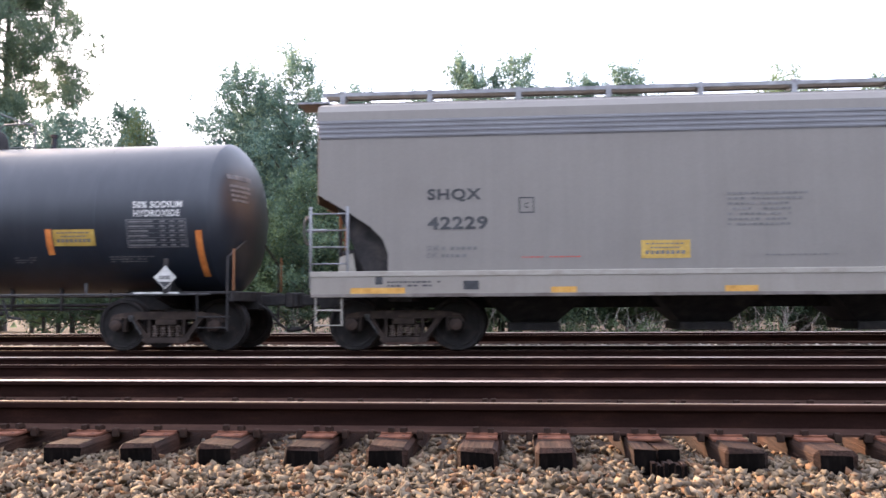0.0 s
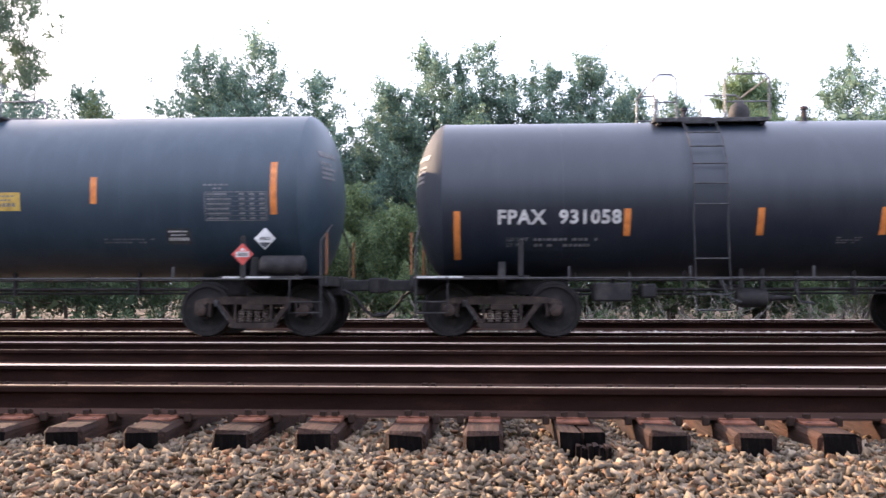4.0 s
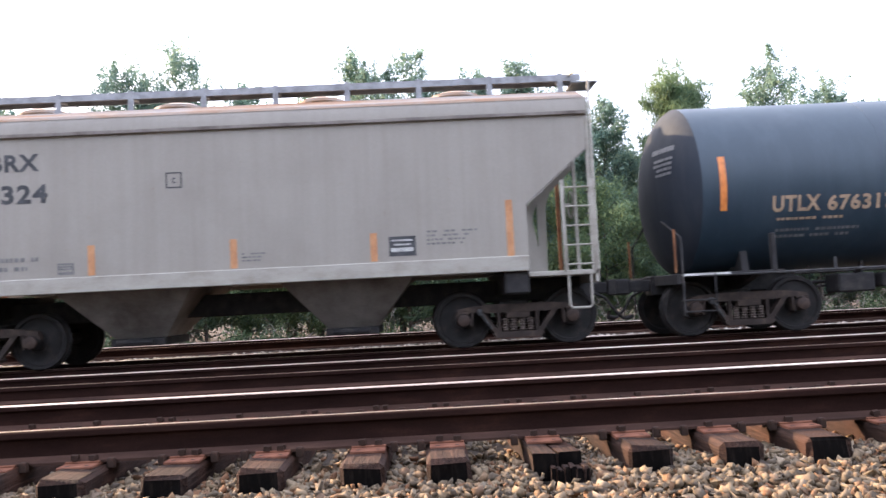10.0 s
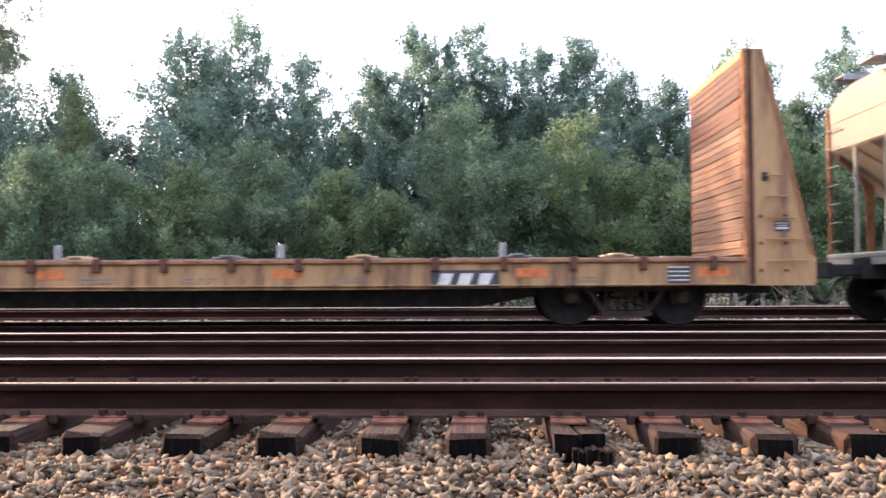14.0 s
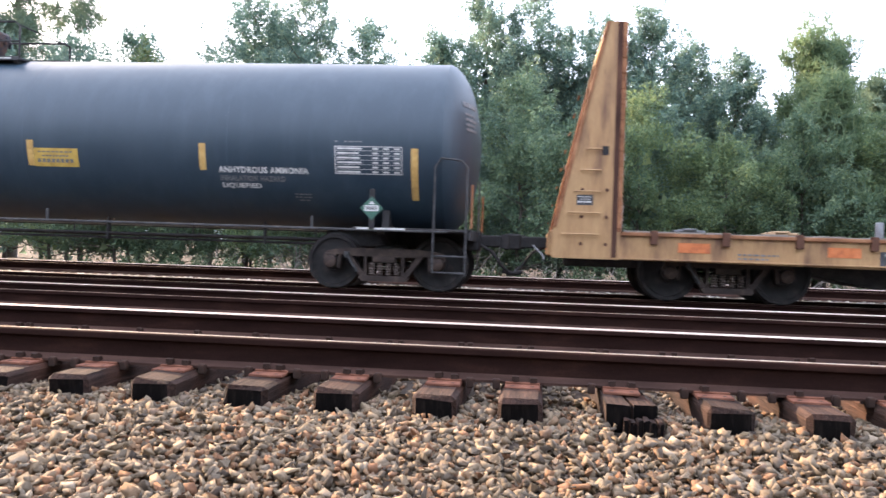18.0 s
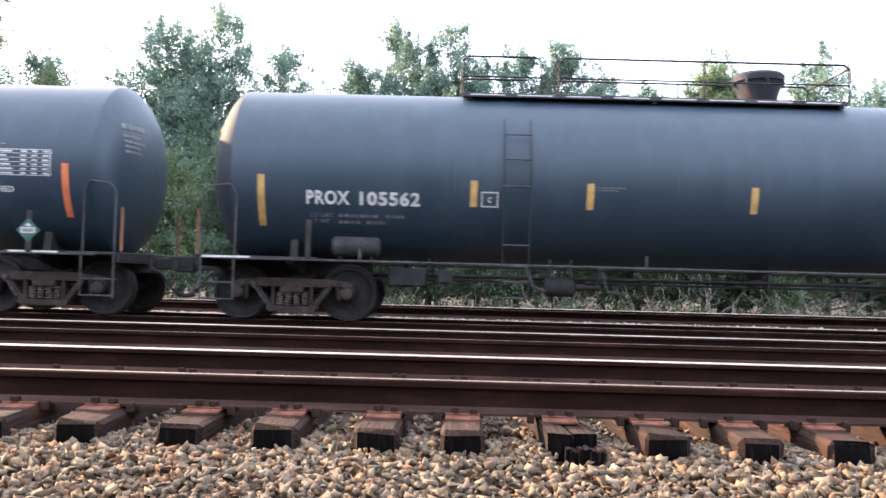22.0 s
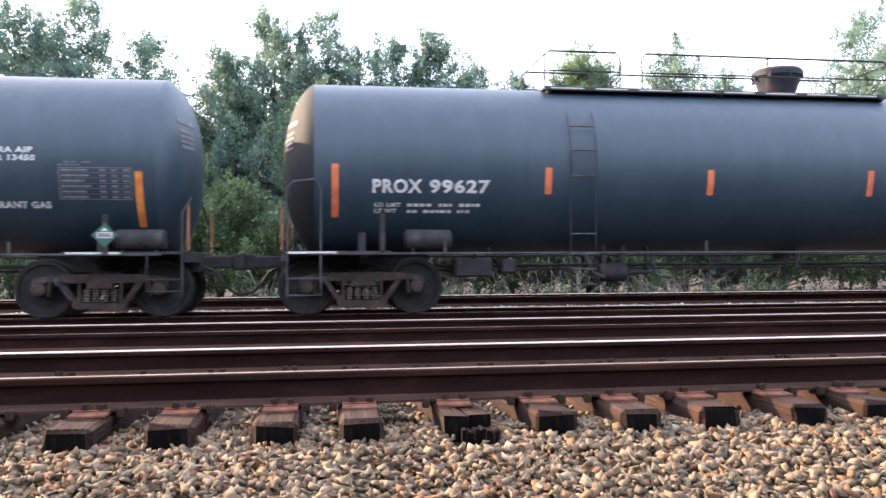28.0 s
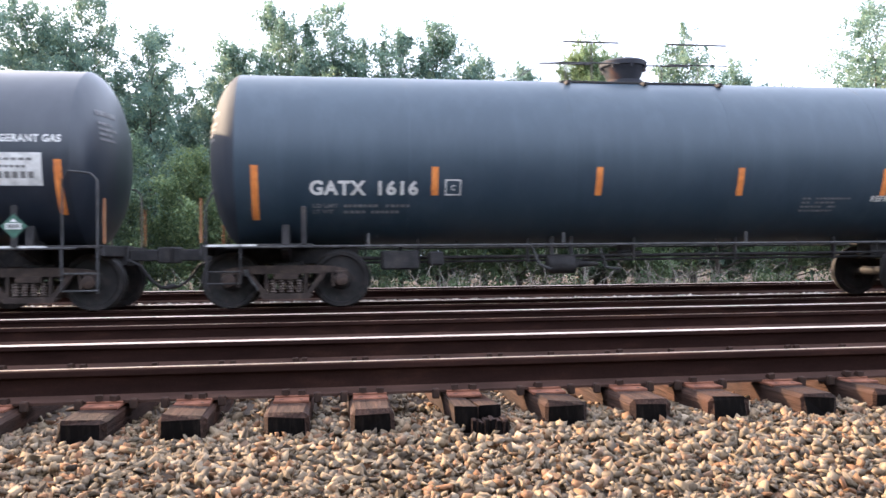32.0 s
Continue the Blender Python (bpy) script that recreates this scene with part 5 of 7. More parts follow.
        for k in range(7 if y < -0.5 else 0):
            x = bogies[0] - s + 1.3 + (bogies[1] - bogies[0] - 2.6) * k / 6
            gear.tube([(x, -0.55, 0.80), (x, -0.5, zb + 0.16)], 0.014, 5)
        part("brake_rod", gear, M_FRAME, car, "", 50)
    bx = (bogies[0] + bogies[1]) / 2 - s
    gear_x = (ladder[1] - s + 0.35) if ladder else bx - 1.6
    cylinder = Build().lathe([(-0.30, 0.0), (-0.30, 0.13), (-0.24, 0.165), (0.18, 0.165), (0.24, 0.06), (0.62, 0.035), (0.64, 0.0)], 0, (gear_x + 0.3, -0.62, 0.66), 16).box(gear_x + 0.05, gear_x + 0.12, -0.66, -0.58, 0.78, zb + 0.2).box(gear_x + 0.40, gear_x + 0.47, -0.66, -0.58, 0.78, zb + 0.2)
    part("brake_cylinder", cylinder, M_FRAME, car, "black brake cylinder hung under the tank", 40)
    for line in ([(gear_x + 0.95, -0.70, 0.92), (gear_x + 1.05, -0.68, 0.60), (gear_x + 1.30, -0.66, 0.56)], [(gear_x - 0.35, -0.95, 0.97), (gear_x - 0.22, -0.95, 0.66), (gear_x - 0.02, -0.95, 0.58)]):
        part("brake_lever", Build().tube(line, 0.025, 6), M_PIPE, car, "bent brake lever", 50)
    box_x = bogies[0] - s + 1.55
    part("equipment_box", Build().box(box_x, box_x + 0.62, -1.05, -0.55, 0.60, 0.92, 0.03).box(box_x + 0.80, box_x + 1.05, -0.95, -0.6, 0.66, 0.90, 0.03).tube([(box_x + 0.3, -1.0, 0.92), (box_x + 0.3, -1.2, 1.0)], 0.03, 6), M_FRAME, car, "dark control valve box under the tank")
    for k in range(5):
        hx = bogies[0] - s + 2.2 + (bogies[1] - bogies[0] - 4.4) * k / 4
        part("pipe_hanger", Build().box(hx - 0.018, hx + 0.018, -0.60, -0.50, 0.70, zb + 0.16), M_FRAME, car)
    if extras.get("reservoir", 0) is not None:
        res_x = bogies[0] - s + 1.05 if extras.get("reservoir", 0) == 0 else extras["reservoir"] - s
        res = Build().lathe([(-0.38, 0.0), (-0.38, 0.12), (-0.34, 0.165), (0.34, 0.165), (0.38, 0.12), (0.38, 0)], 0, (res_x, -1.31, 1.215), 18)
        for dx in (-0.25, 0.25):
            res.box(res_x + dx - 0.02, res_x + dx + 0.02, -1.38, -1.20, 1.02, 1.12)
        part("air_reservoir", res, M_FRAME, car, "black brake air cylinder", 40)
    post_x = bogies[0] - s + 0.30
    part("release_post", Build().box(post_x - 0.04, post_x + 0.04, -1.50, -1.40, 0.98, 1.62, 0.01), M_FRAME, car)
    valve = Build().tube([(s * 0, 0, zb + 0.05), (0, 0, zb - 0.22)], 0.16, 12).box(-0.24, 0.24, -0.24, 0.24, zb - 0.16, zb - 0.10, 0.01)
    part("bottom_outlet", valve, M_FRAME, car, "", 50)
    # ladder
    if ladder:
        la, lb = ladder[0] - s, ladder[1] - s
        ladder_thing = None
        for x in (la, lb):
            line = [(x, -1.50, 0.45), (x, -1.50, 1.0)]
            for k in range(5 if extras.get("short_ladder") else 9):
                a = math.radians(-18 + 13.0 * k)
                line.append((x, -(r + 0.10) * math.cos(a), zc + (r + 0.10) * math.sin(a)))
            stile = part("stile" if ladder_thing else "ladder", Build().tube(line, 0.010, 6), M_FRAME if extras.get("short_ladder") else M_PIPE, ladder_thing or car, "", 50)
            ladder_thing = ladder_thing or stile
        for z in (0.47, 0.72, 0.97, 1.30):
            part("rung", Build().tube([(la, -1.50, z), (lb, -1.50, z)], 0.014, 5), M_PIPE, ladder_thing, "", 50)
        for k in range(3 if extras.get("short_ladder") else 7):
            a = math.radians(-8 + (15.5 if extras.get("short_ladder") else 13.0) * k)
            y, z = -(r + 0.10) * math.cos(a), zc + (r + 0.10) * math.sin(a)
            part("rung", Build().tube([(la, y, z), (lb, y, z)], 0.014, 5), M_PIPE, ladder_thing, "", 50)
    if "pole" in extras:
        px = extras["pole"] - s
        part("curved_pole", Build().tube([(px, -(r + 0.06) * math.cos(a), zc + (r + 0.06) * math.sin(a)) for a in [math.radians(5 + 8.0 * k) for k in range(9)]], 0.017, 6), M_GALV, car, "pale curved hand pole", 50)
    # top platform and dome
    pa, pb = platform[0] - s, platform[1] - s
    zt = zc + r
    for side in (-1, 1):
        a, b = sorted((side * 0.42, side * (0.55 if extras.get("sparse") else 0.78)))
        deck = part("top_platform", Build().box(pa, pb, a, b, zt - 0.10, zt - 0.06, 0.008), M_FRAME, car, "grated steel walkway on top of the tank")
        a, b = sorted((side * 0.77, side * 0.80))
        if not extras.get("sparse"):
            if rail_style == 1 and side < 0:
                for k in range(int((pb - pa) / 0.80)):
                    x = pa + 0.12 + 0.80 * k
                    part("edge_stripe", Build().box(x, x + 0.58, -0.806, -0.799, zt - 0.095, zt - 0.075), M_WHITE, deck, "white dash on the walkway edge")
            part("toe_board", Build().box(pa, pb, a, b, zt - 0.12, zt - 0.05, 0.006), M_PIPE, deck, "grey toe board")
    for x in (pa + 0.1, (pa + pb) / 2, pb - 0.1):
        part("platform_bearer", Build().box(x - 0.04, x + 0.04, -0.75, 0.75, zt - 0.16, zt - 0.09, 0.008), M_FRAME, car)
    hz = zt + extras.get("tall_rail", 0.56)
    gap0, gap1 = platform[2] - s, platform[3] - s
    for side in (-0.79, 0.79):
        for a, b in (((pa, gap0), (gap1, pb)) if gap1 > gap0 else ((pa, pb),)):
            if extras.get("sparse"):
                guard = Build().tube([((a + b) / 2, side, zt - 0.08), ((a + b) / 2, side, hz)], 0.014, 5).tube([(a, side, hz), (b, side, hz)], 0.016, 6).tube([(a, side, zt + 0.2), (b, side, zt + 0.2)], 0.013, 5)
                if a == pa:
                    guard.tube([(a, side, hz), (a - 0.55, side, zt + 0.2), (a, side, zt + 0.2)], 0.014, 5)
                part("guard_rail", guard, M_PIPE, car, "thin pipe guard rail on the tank's top", 50)
                continue
            guard = Build().tube([(a, side, zt - 0.08), (a, side, hz - 0.08), (a + 0.08, side, hz), (b - 0.08, side, hz), (b, side, hz - 0.08), (b, side, zt - 0.08)], 0.019, 6)
            guard.tube([(a, side, zt + 0.22), (b, side, zt + 0.22)], 0.015, 5)
            if b - a > 2.0:
                guard.tube([((a + b) / 2, side, zt - 0.08), ((a + b) / 2, side, hz)], 0.019, 6)
            part("guard_rail", guard, M_GALV if rail_style == 0 else M_FRAME, car, "thin pipe guard rail on the tank's top", 50)
    for x in () if extras.get("sparse") else (pa, pb):
        part("guard_rail", Build().tube([(x, -0.79, hz - 0.06), (x, 0.79, hz - 0.06)], 0.017, 6), M_GALV if rail_style == 0 else M_FRAME, car, "", 50)
    dx, dr, dh, dm = dome[0] - s, dome[1], dome[2], dome[3]
    d = Build().lathe([(-0.1, dr), (dh * 0.35, dr)] + [(dh * (0.35 + 0.65 * math.sin(a)), dr * math.cos(a)) for a in [math.radians(15 * k) for k in range(1, 7)]] if extras.get("manway") else [(-0.1, dr * 0.86), (0.05, dr * 0.86), (0.06, dr * 0.72), (dh * 0.72, dr * 0.98), (dh * 0.74, dr * 1.06), (dh * 0.92, dr * 1.06), (dh, dr * 0.96), (dh * 1.02, 0.0)], 2, (dx, 0, zt), 28)
    for k in range(0 if extras.get("manway") else 8):
        a = math.pi * k / 4
        d.box(dx + dr * 1.03 * math.cos(a) - 0.02, dx + dr * 1.03 * math.cos(a) + 0.02, dr * 1.03 * math.sin(a) - 0.02, dr * 1.03 * math.sin(a) + 0.02, zt + dh * 0.6, zt + dh * 0.86)
    part("dome_housing", d, dm, car, "round valve housing", 40)
    for vx in extras.get("vents", ()):
        part("vent_valve", Build().lathe([(0, 0.09), (0.04, 0.09), (0.05, 0.045), (0.24, 0.045), (0.25, 0.07), (0.30, 0.07), (0.31, 0)], 2, (vx - s, 0, zt - 0.01), 12), M_DOME, car, "", 40)
    # bars of reflective tape
    for x, z0, z1 in bars:
        marks("reflector_strip", car, skin, tape, [(x - s - 0.055, x - s + 0.055, lift(z0), lift(z1))])
    if extras.get("head_print", True):
        head_print(car, x0, -1, head, r, zc, seed)
        head_print(car, x1, 1, head, r, zc, seed + 1)
    for add_on in extras.get("adds", ()):
        add_on(car, skin, s)
    for b in bogies:
        add_bogie(car, b - s)
    return car


def words(text, x0, x1, z0, z1, m):
    return lambda car, skin, s: lettering(text, car, skin, m, x0 - s, x1 - s, lift(z0), lift(z1), "stencilled lettering")


def print_block(x0, x1, z0, z1, rows, m, seed=1):
    return lambda car, skin, s: small_print(car, skin, m, x0 - s, x1 - s, lift(z0), lift(z1), rows, seed)


def weights(x0, x1, z0, z1, m, seed=1):
    return lambda car, skin, s: load_lines(car, skin, m, x0 - s, x1 - s, lift(z0), lift(z1), seed)


def table(x0, x1, z0, z1, m, seed=1):
    return lambda car, skin, s: data_table(car, skin, m, x0 - s, x1 - s, lift(z0), lift(z1), seed)


def sign(x0, x1, z0, z1, m, ink=None):
    def make(car, skin, s):
        ob = marks("sign", car, skin, m, [(x0 - s, x1 - s, lift(z0), lift(z1))], "rectangular sign with worn small print")
        rows = Build()
        h = (z1 - z0)
        for k, (f, w) in enumerate(((0.76, 0.8), (0.54, 0.62), (0.22, 0.84))):
            t = 0.20 if k == 2 else 0.08
            n = 8
            for q in range(n):
                a = x0 - s + (x1 - x0) * ((1 - w) / 2 + w * q / n)
                patch(rows, skin, a, a + (x1 - x0) * w / n * 0.72, lift(z0) + h * f, lift(z0) + h * (f + t), 0.009)
        tagged(part("sign_print", rows, ink or M_INKDIM, ob, "bars of print"), kind="stuff")
        return ob
    return make


def diamond(x, z, r, face, border):
    return lambda car, skin, s: placard(car, skin, x - s, lift(z), r, face, border)


def boxed(x0, x1, z0, z1, m, letter="C"):
    """A small square outline with a mark in it."""
    def make(car, skin, s):
        t = 0.02
        a, b, c, d = x0 - s, x1 - s, lift(z0), lift(z1)
        marks("boxed_mark", car, skin, m, [(a, b, c, c + t), (a, b, d - t, d), (a, a + t, c + t, d - t), (b - t, b, c + t, d - t)])
        w, h = b - a, d - c
        lettering(letter, car, skin, m, a + w * 0.38, a + w * 0.62, c + h * 0.3, c + h * 0.66)
    return make


def sodium_car():
    bars = [(-15.68, 1.14, 1.93), (-12.87, 1.52, 1.96), (-10.71, 1.52, 1.96), (-8.74, 1.52, 1.96), (-6.05, 1.13, 1.91)]
    adds = [words("FPAX", -15.0, -14.2, 1.71, 1.95, M_WHITE), words("931058", -13.99, -12.97, 1.71, 1.95, M_WHITE), weights(-14.85, -13.35, 1.35, 1.50, M_DIM, 4),
            sign(-8.66, -7.91, 1.67, 1.95, M_SIGN), words("50% SODIUM", -7.21, -6.33, 2.30, 2.42, M_WHITE), words("HYDROXIDE", -7.19, -6.37, 2.15, 2.27, M_WHITE),
            table(-7.33, -6.26, 1.63, 2.11, M_DIM, 2), print_block(-9.45, -9.05, 1.38, 1.50, 3, M_DIM, 5), print_block(-7.70, -6.90, 1.38, 1.50, 3, M_DIM, 6), diamond(-6.55, 1.10, 0.20, M_WHITE, M_WHITE)]
    tank_car("black tank car with white lettering and orange tape, for sodium hydroxide", -16.45, -5.38, 1.40, 2.225, (-14.93, -6.72), M_BLACK, M_ORANGE, bars,
             (-10.62, 0.19, 0.40, M_FRAME), (-12.3, -10.35, -11.92, -11.10), (-11.82, -11.27), {"adds": adds, "vents": (-9.47, -11.6), "reservoir": None, "manway": True, "tall_rail": 0.70}, 0, 21)


def union_car():
    bars = [(-33.09, 1.84, 2.72), (-30.0, 2.08, 2.53), (-27.21, 2.08, 2.53), (-24.45, 2.08, 2.53), (-21.79, 2.08, 2.53), (-18.73, 1.89, 2.77)]
    adds = [words("UTLX", -32.29, -31.5, 1.78, 2.04, M_CREAM), words("676317", -31.38, -30.26, 1.77, 2.02, M_CREAM), print_block(-32.2, -31.1, 1.63, 1.72, 1, M_CREAM, 3), print_block(-32.2, -30.8, 1.36, 1.55, 2, M_DIM, 7),
            boxed(-29.85, -29.59, 1.78, 2.04, M_DIM), print_block(-28.72, -28.14, 2.26, 2.45, 3, M_CREAM, 4), print_block(-27.6, -27.2, 1.45, 1.62, 3, M_DIM, 8), sign(-23.83, -23.06, 1.97, 2.28, M_SIGN),
            print_block(-21.7, -20.8, 1.42, 1.52, 2, M_DIM, 9), sign(-20.6, -20.18, 1.41, 1.67, M_INK, M_WHITE), print_block(-19.92, -19.5, 2.30, 2.42, 2, M_DIM, 10), table(-19.9, -18.84, 1.79, 2.27, M_DIM, 3),
            diamond(-18.89, 1.49, 0.185, M_WHITE, M_WHITE), diamond(-19.22, 1.22, 0.185, M_RED, M_RED)]
    tank_car("dull black tank car with tan lettering and orange tape", -33.95, -17.82, 1.49, 2.32, (-32.65, -19.17), M_BLACK2, M_ORANGE, bars,
             (-24.94, 0.41, 0.58, M_DOME), (-27.01, -23.86, -25.6, -24.9), (-25.72, -25.24), {"adds": adds, "reservoir": -18.6, "short_ladder": True, "pole": -25.72}, 0, 22)


def ammonia_car():
    bars = [(-87.38, 1.36, 2.16), (-84.0, 1.73, 2.14), (-82.15, 1.73, 2.14), (-79.55, 1.73, 2.14), (-77.06, 1.73, 2.15), (-74.06, 1.72, 2.15), (-70.54, 1.32, 2.13)]
    adds = [words("PROX", -86.66, -85.97, 1.71, 1.93, M_WHITE), words("105562", -85.81, -84.85, 1.71, 1.93, M_WHITE), weights(-86.6, -85.1, 1.42, 1.58, M_DIM, 11), boxed(-83.88, -83.61, 1.73, 1.97, M_WHITE),
            print_block(-82.05, -81.6, 2.02, 2.10, 2, M_DIM, 12), sign(-77.0, -76.22, 1.72, 2.02, M_SIGN), words("ANHYDROUS AMMONIA", -73.8, -72.28, 1.69, 1.79, M_WHITE),
            words("INHALATION HAZARD", -73.78, -72.68, 1.56, 1.65, M_DIM), words("LIQUEFIED", -73.76, -73.1, 1.44, 1.53, M_WHITE), print_block(-72.55, -72.25, 1.26, 1.40, 3, M_DIM, 13),
            table(-71.84, -70.74, 1.71, 2.15, M_WHITE, 4), print_block(-71.84, -71.4, 2.20, 2.25, 1, M_DIM, 14), diamond(-71.19, 1.16, 0.19, M_GREEN, M_GREEN)]
    tank_car("long blue-black tank car with white lettering and amber tape, for ammonia", -88.38, -69.58, 1.48, 2.275, (-86.9, -71.05), M_BLACK2, M_AMBER, bars,
             (-78.98, 0.42, 0.56, M_DOME), (-84.2, -77.75, -82.9, -82.6), (-83.53, -83.11), {"adds": adds, "short_ladder": True, "slack": 0.02}, 1, 23)


def ammonia_car_orange():
    bars = [(-107.28, 1.41, 2.24), (-103.8, 1.79, 2.22), (-100.97, 1.79, 2.21), (-98.0, 1.79, 2.23), (-96.02, 1.80, 2.23), (-93.96, 1.83, 2.26), (-90.47, 1.41, 2.25)]
    adds = [words("PROX", -106.69, -105.89, 1.79, 2.01, M_WHITE), words("99627", -105.77, -104.78, 1.79, 2.01, M_WHITE), weights(-106.65, -104.9, 1.48, 1.64, M_WHITE, 15),
            sign(-97.14, -96.36, 1.77, 2.08, M_SIGN), words("AMMONIA, ANHYDROUS, LIQUEFIED", -93.7, -91.3, 1.76, 1.87, M_WHITE), words("INHALATION HAZARD", -93.7, -92.2, 1.60, 1.71, M_WHITE),
            table(-93.65, -92.65, 1.14, 1.56, M_DIM, 5), print_block(-92.45, -92.15, 1.2, 1.36, 3, M_DIM, 16), table(-91.8, -90.7, 2.04, 2.46, M_WHITE, 6), print_block(-91.8, -91.4, 2.52, 2.57, 1, M_DIM, 17), diamond(-90.98, 1.17, 0.19, M_GREEN, M_GREEN)]
    tank_car("long blue-black tank car with white lettering and orange tape, for ammonia", -108.13, -89.53, 1.48, 2.295, (-106.84, -90.92), M_BLACK2, M_ORANGE2, bars,
             (-98.86, 0.44, 0.54, M_DOME), (-103.67, -97.13, -102.3, -101.9), (-103.45, -103.02), {"adds": adds, "left_head": M_SUN_HEAD, "short_ladder": True}, 1, 24)


def refrigerant_car():
    bars = [(-123.5, 1.25, 2.09), (-120.65, 1.63, 2.08), (-117.9, 1.63, 2.09), (-115.4, 1.63, 2.09), (-112.71, 1.63, 2.09), (-110.3, 1.25, 2.09)]
    adds = [words("GATX", -122.65, -121.76, 1.63, 1.86, M_WHITE), words("1616", -121.56, -120.92, 1.63, 1.86, M_WHITE), weights(-122.6, -120.95, 1.35, 1.50, M_DIM, 18), boxed(-120.48, -120.22, 1.63, 1.88, M_WHITE),
            print_block(-114.2, -113.3, 1.35, 1.62, 4, M_DIM, 19), words("REFRIGERANT GAS", -112.91, -111.6, 1.53, 1.63, M_WHITE), words("FRA AIP", -112.38, -111.82, 2.35, 2.44, M_WHITE), words("SR 13450", -112.41, -111.78, 2.23, 2.32, M_WHITE),
            table(-111.46, -110.4, 1.66, 2.14, M_DIM, 7), print_block(-111.46, -111.0, 2.16, 2.24, 2, M_DIM, 25), diamond(-110.77, 1.11, 0.19, M_GREEN, M_GREEN)]
    tank_car("dull black tank car with white lettering, for refrigerant gas", -124.33, -109.55, 1.48, 2.30, (-123.04, -110.95), M_BLACK2, M_ORANGE, bars,
             (-116.93, 0.41, 0.42, M_DOME), (-118.3, -115.3, -117.3, -116.4), None, {"adds": adds, "reservoir": -110.3, "sparse": True, "slack": 0.045}, 0, 26)


def last_car():
    bars = [(-126.40, 1.34, 2.16), (-129.2, 1.72, 2.16)]
    adds = [words("REFRIGERANT GAS", -127.6, -126.35, 2.42, 2.54, M_WHITE), sign(-127.7, -126.63, 1.77, 2.26, M_WHITE), diamond(-127.0, 1.15, 0.19, M_GREEN, M_GREEN)]
    tank_car("grey-black tank car with white lettering, coupled at the rear", -140.5, -125.72, 1.48, 2.30, (-139.2, -126.95), M_BLACK, M_ORANGE, bars,
             (-133.1, 0.43, 0.50, M_DOME), (-134.3, -131.6, -133.7, -132.6), None, {"adds": adds, "slack": 0.05}, 1, 27)


def roof_walk(car, x0, x1, z, posts, edge=0.10):
    for y in (-0.86, 0.86):
        b = Build().box(x0, x1, y - 0.17, y + 0.17, z - 0.03, z, 0.006).box(x0, x1, y - 0.18, y - 0.165, z - edge, z + 0.01).box(x0, x1, y + 0.165, y + 0.18, z - edge, z + 0.01)
        walk_part = part("roof_walk", b, M_WALK, car, "grated steel walkway on the roof")
        for k in range(posts):
            brackets = Build()
            x = x0 + 0.35 + (x1 - x0 - 0.7) * k / (posts - 1)
            brackets.prism([(x - 0.05, z - 0.32), (x + 0.05, z - 0.32), (x + 0.04, z + 0.03), (x - 0.04, z + 0.03)], 1, y - 0.19 if y < 0 else y + 0.15, y - 0.15 if y < 0 else y + 0.19)
            brackets.box(x - 0.03, x + 0.03, y - 0.17, y + 0.17, z - 0.08, z - 0.03)
            part("walk_bracket", brackets, M_WALK, walk_part)


def ladder_part(car, xa, xb, y, z0, z1, rungs, material=None):
    b = Build()
    for x in (xa, xb):
        b.box(x - 0.022, x + 0.022, y - 0.012, y + 0.012, z0, z1, 0.004)
    for k in range(rungs):
        z = z0 + 0.12 + (z1 - z0 - 0.24) * k / max(rungs - 1, 1)
        b.tube([(xa, y, z), (xb, y, z)], 0.014, 6)
    return part("ladder", b, material or M_SILL, car, "", 50)


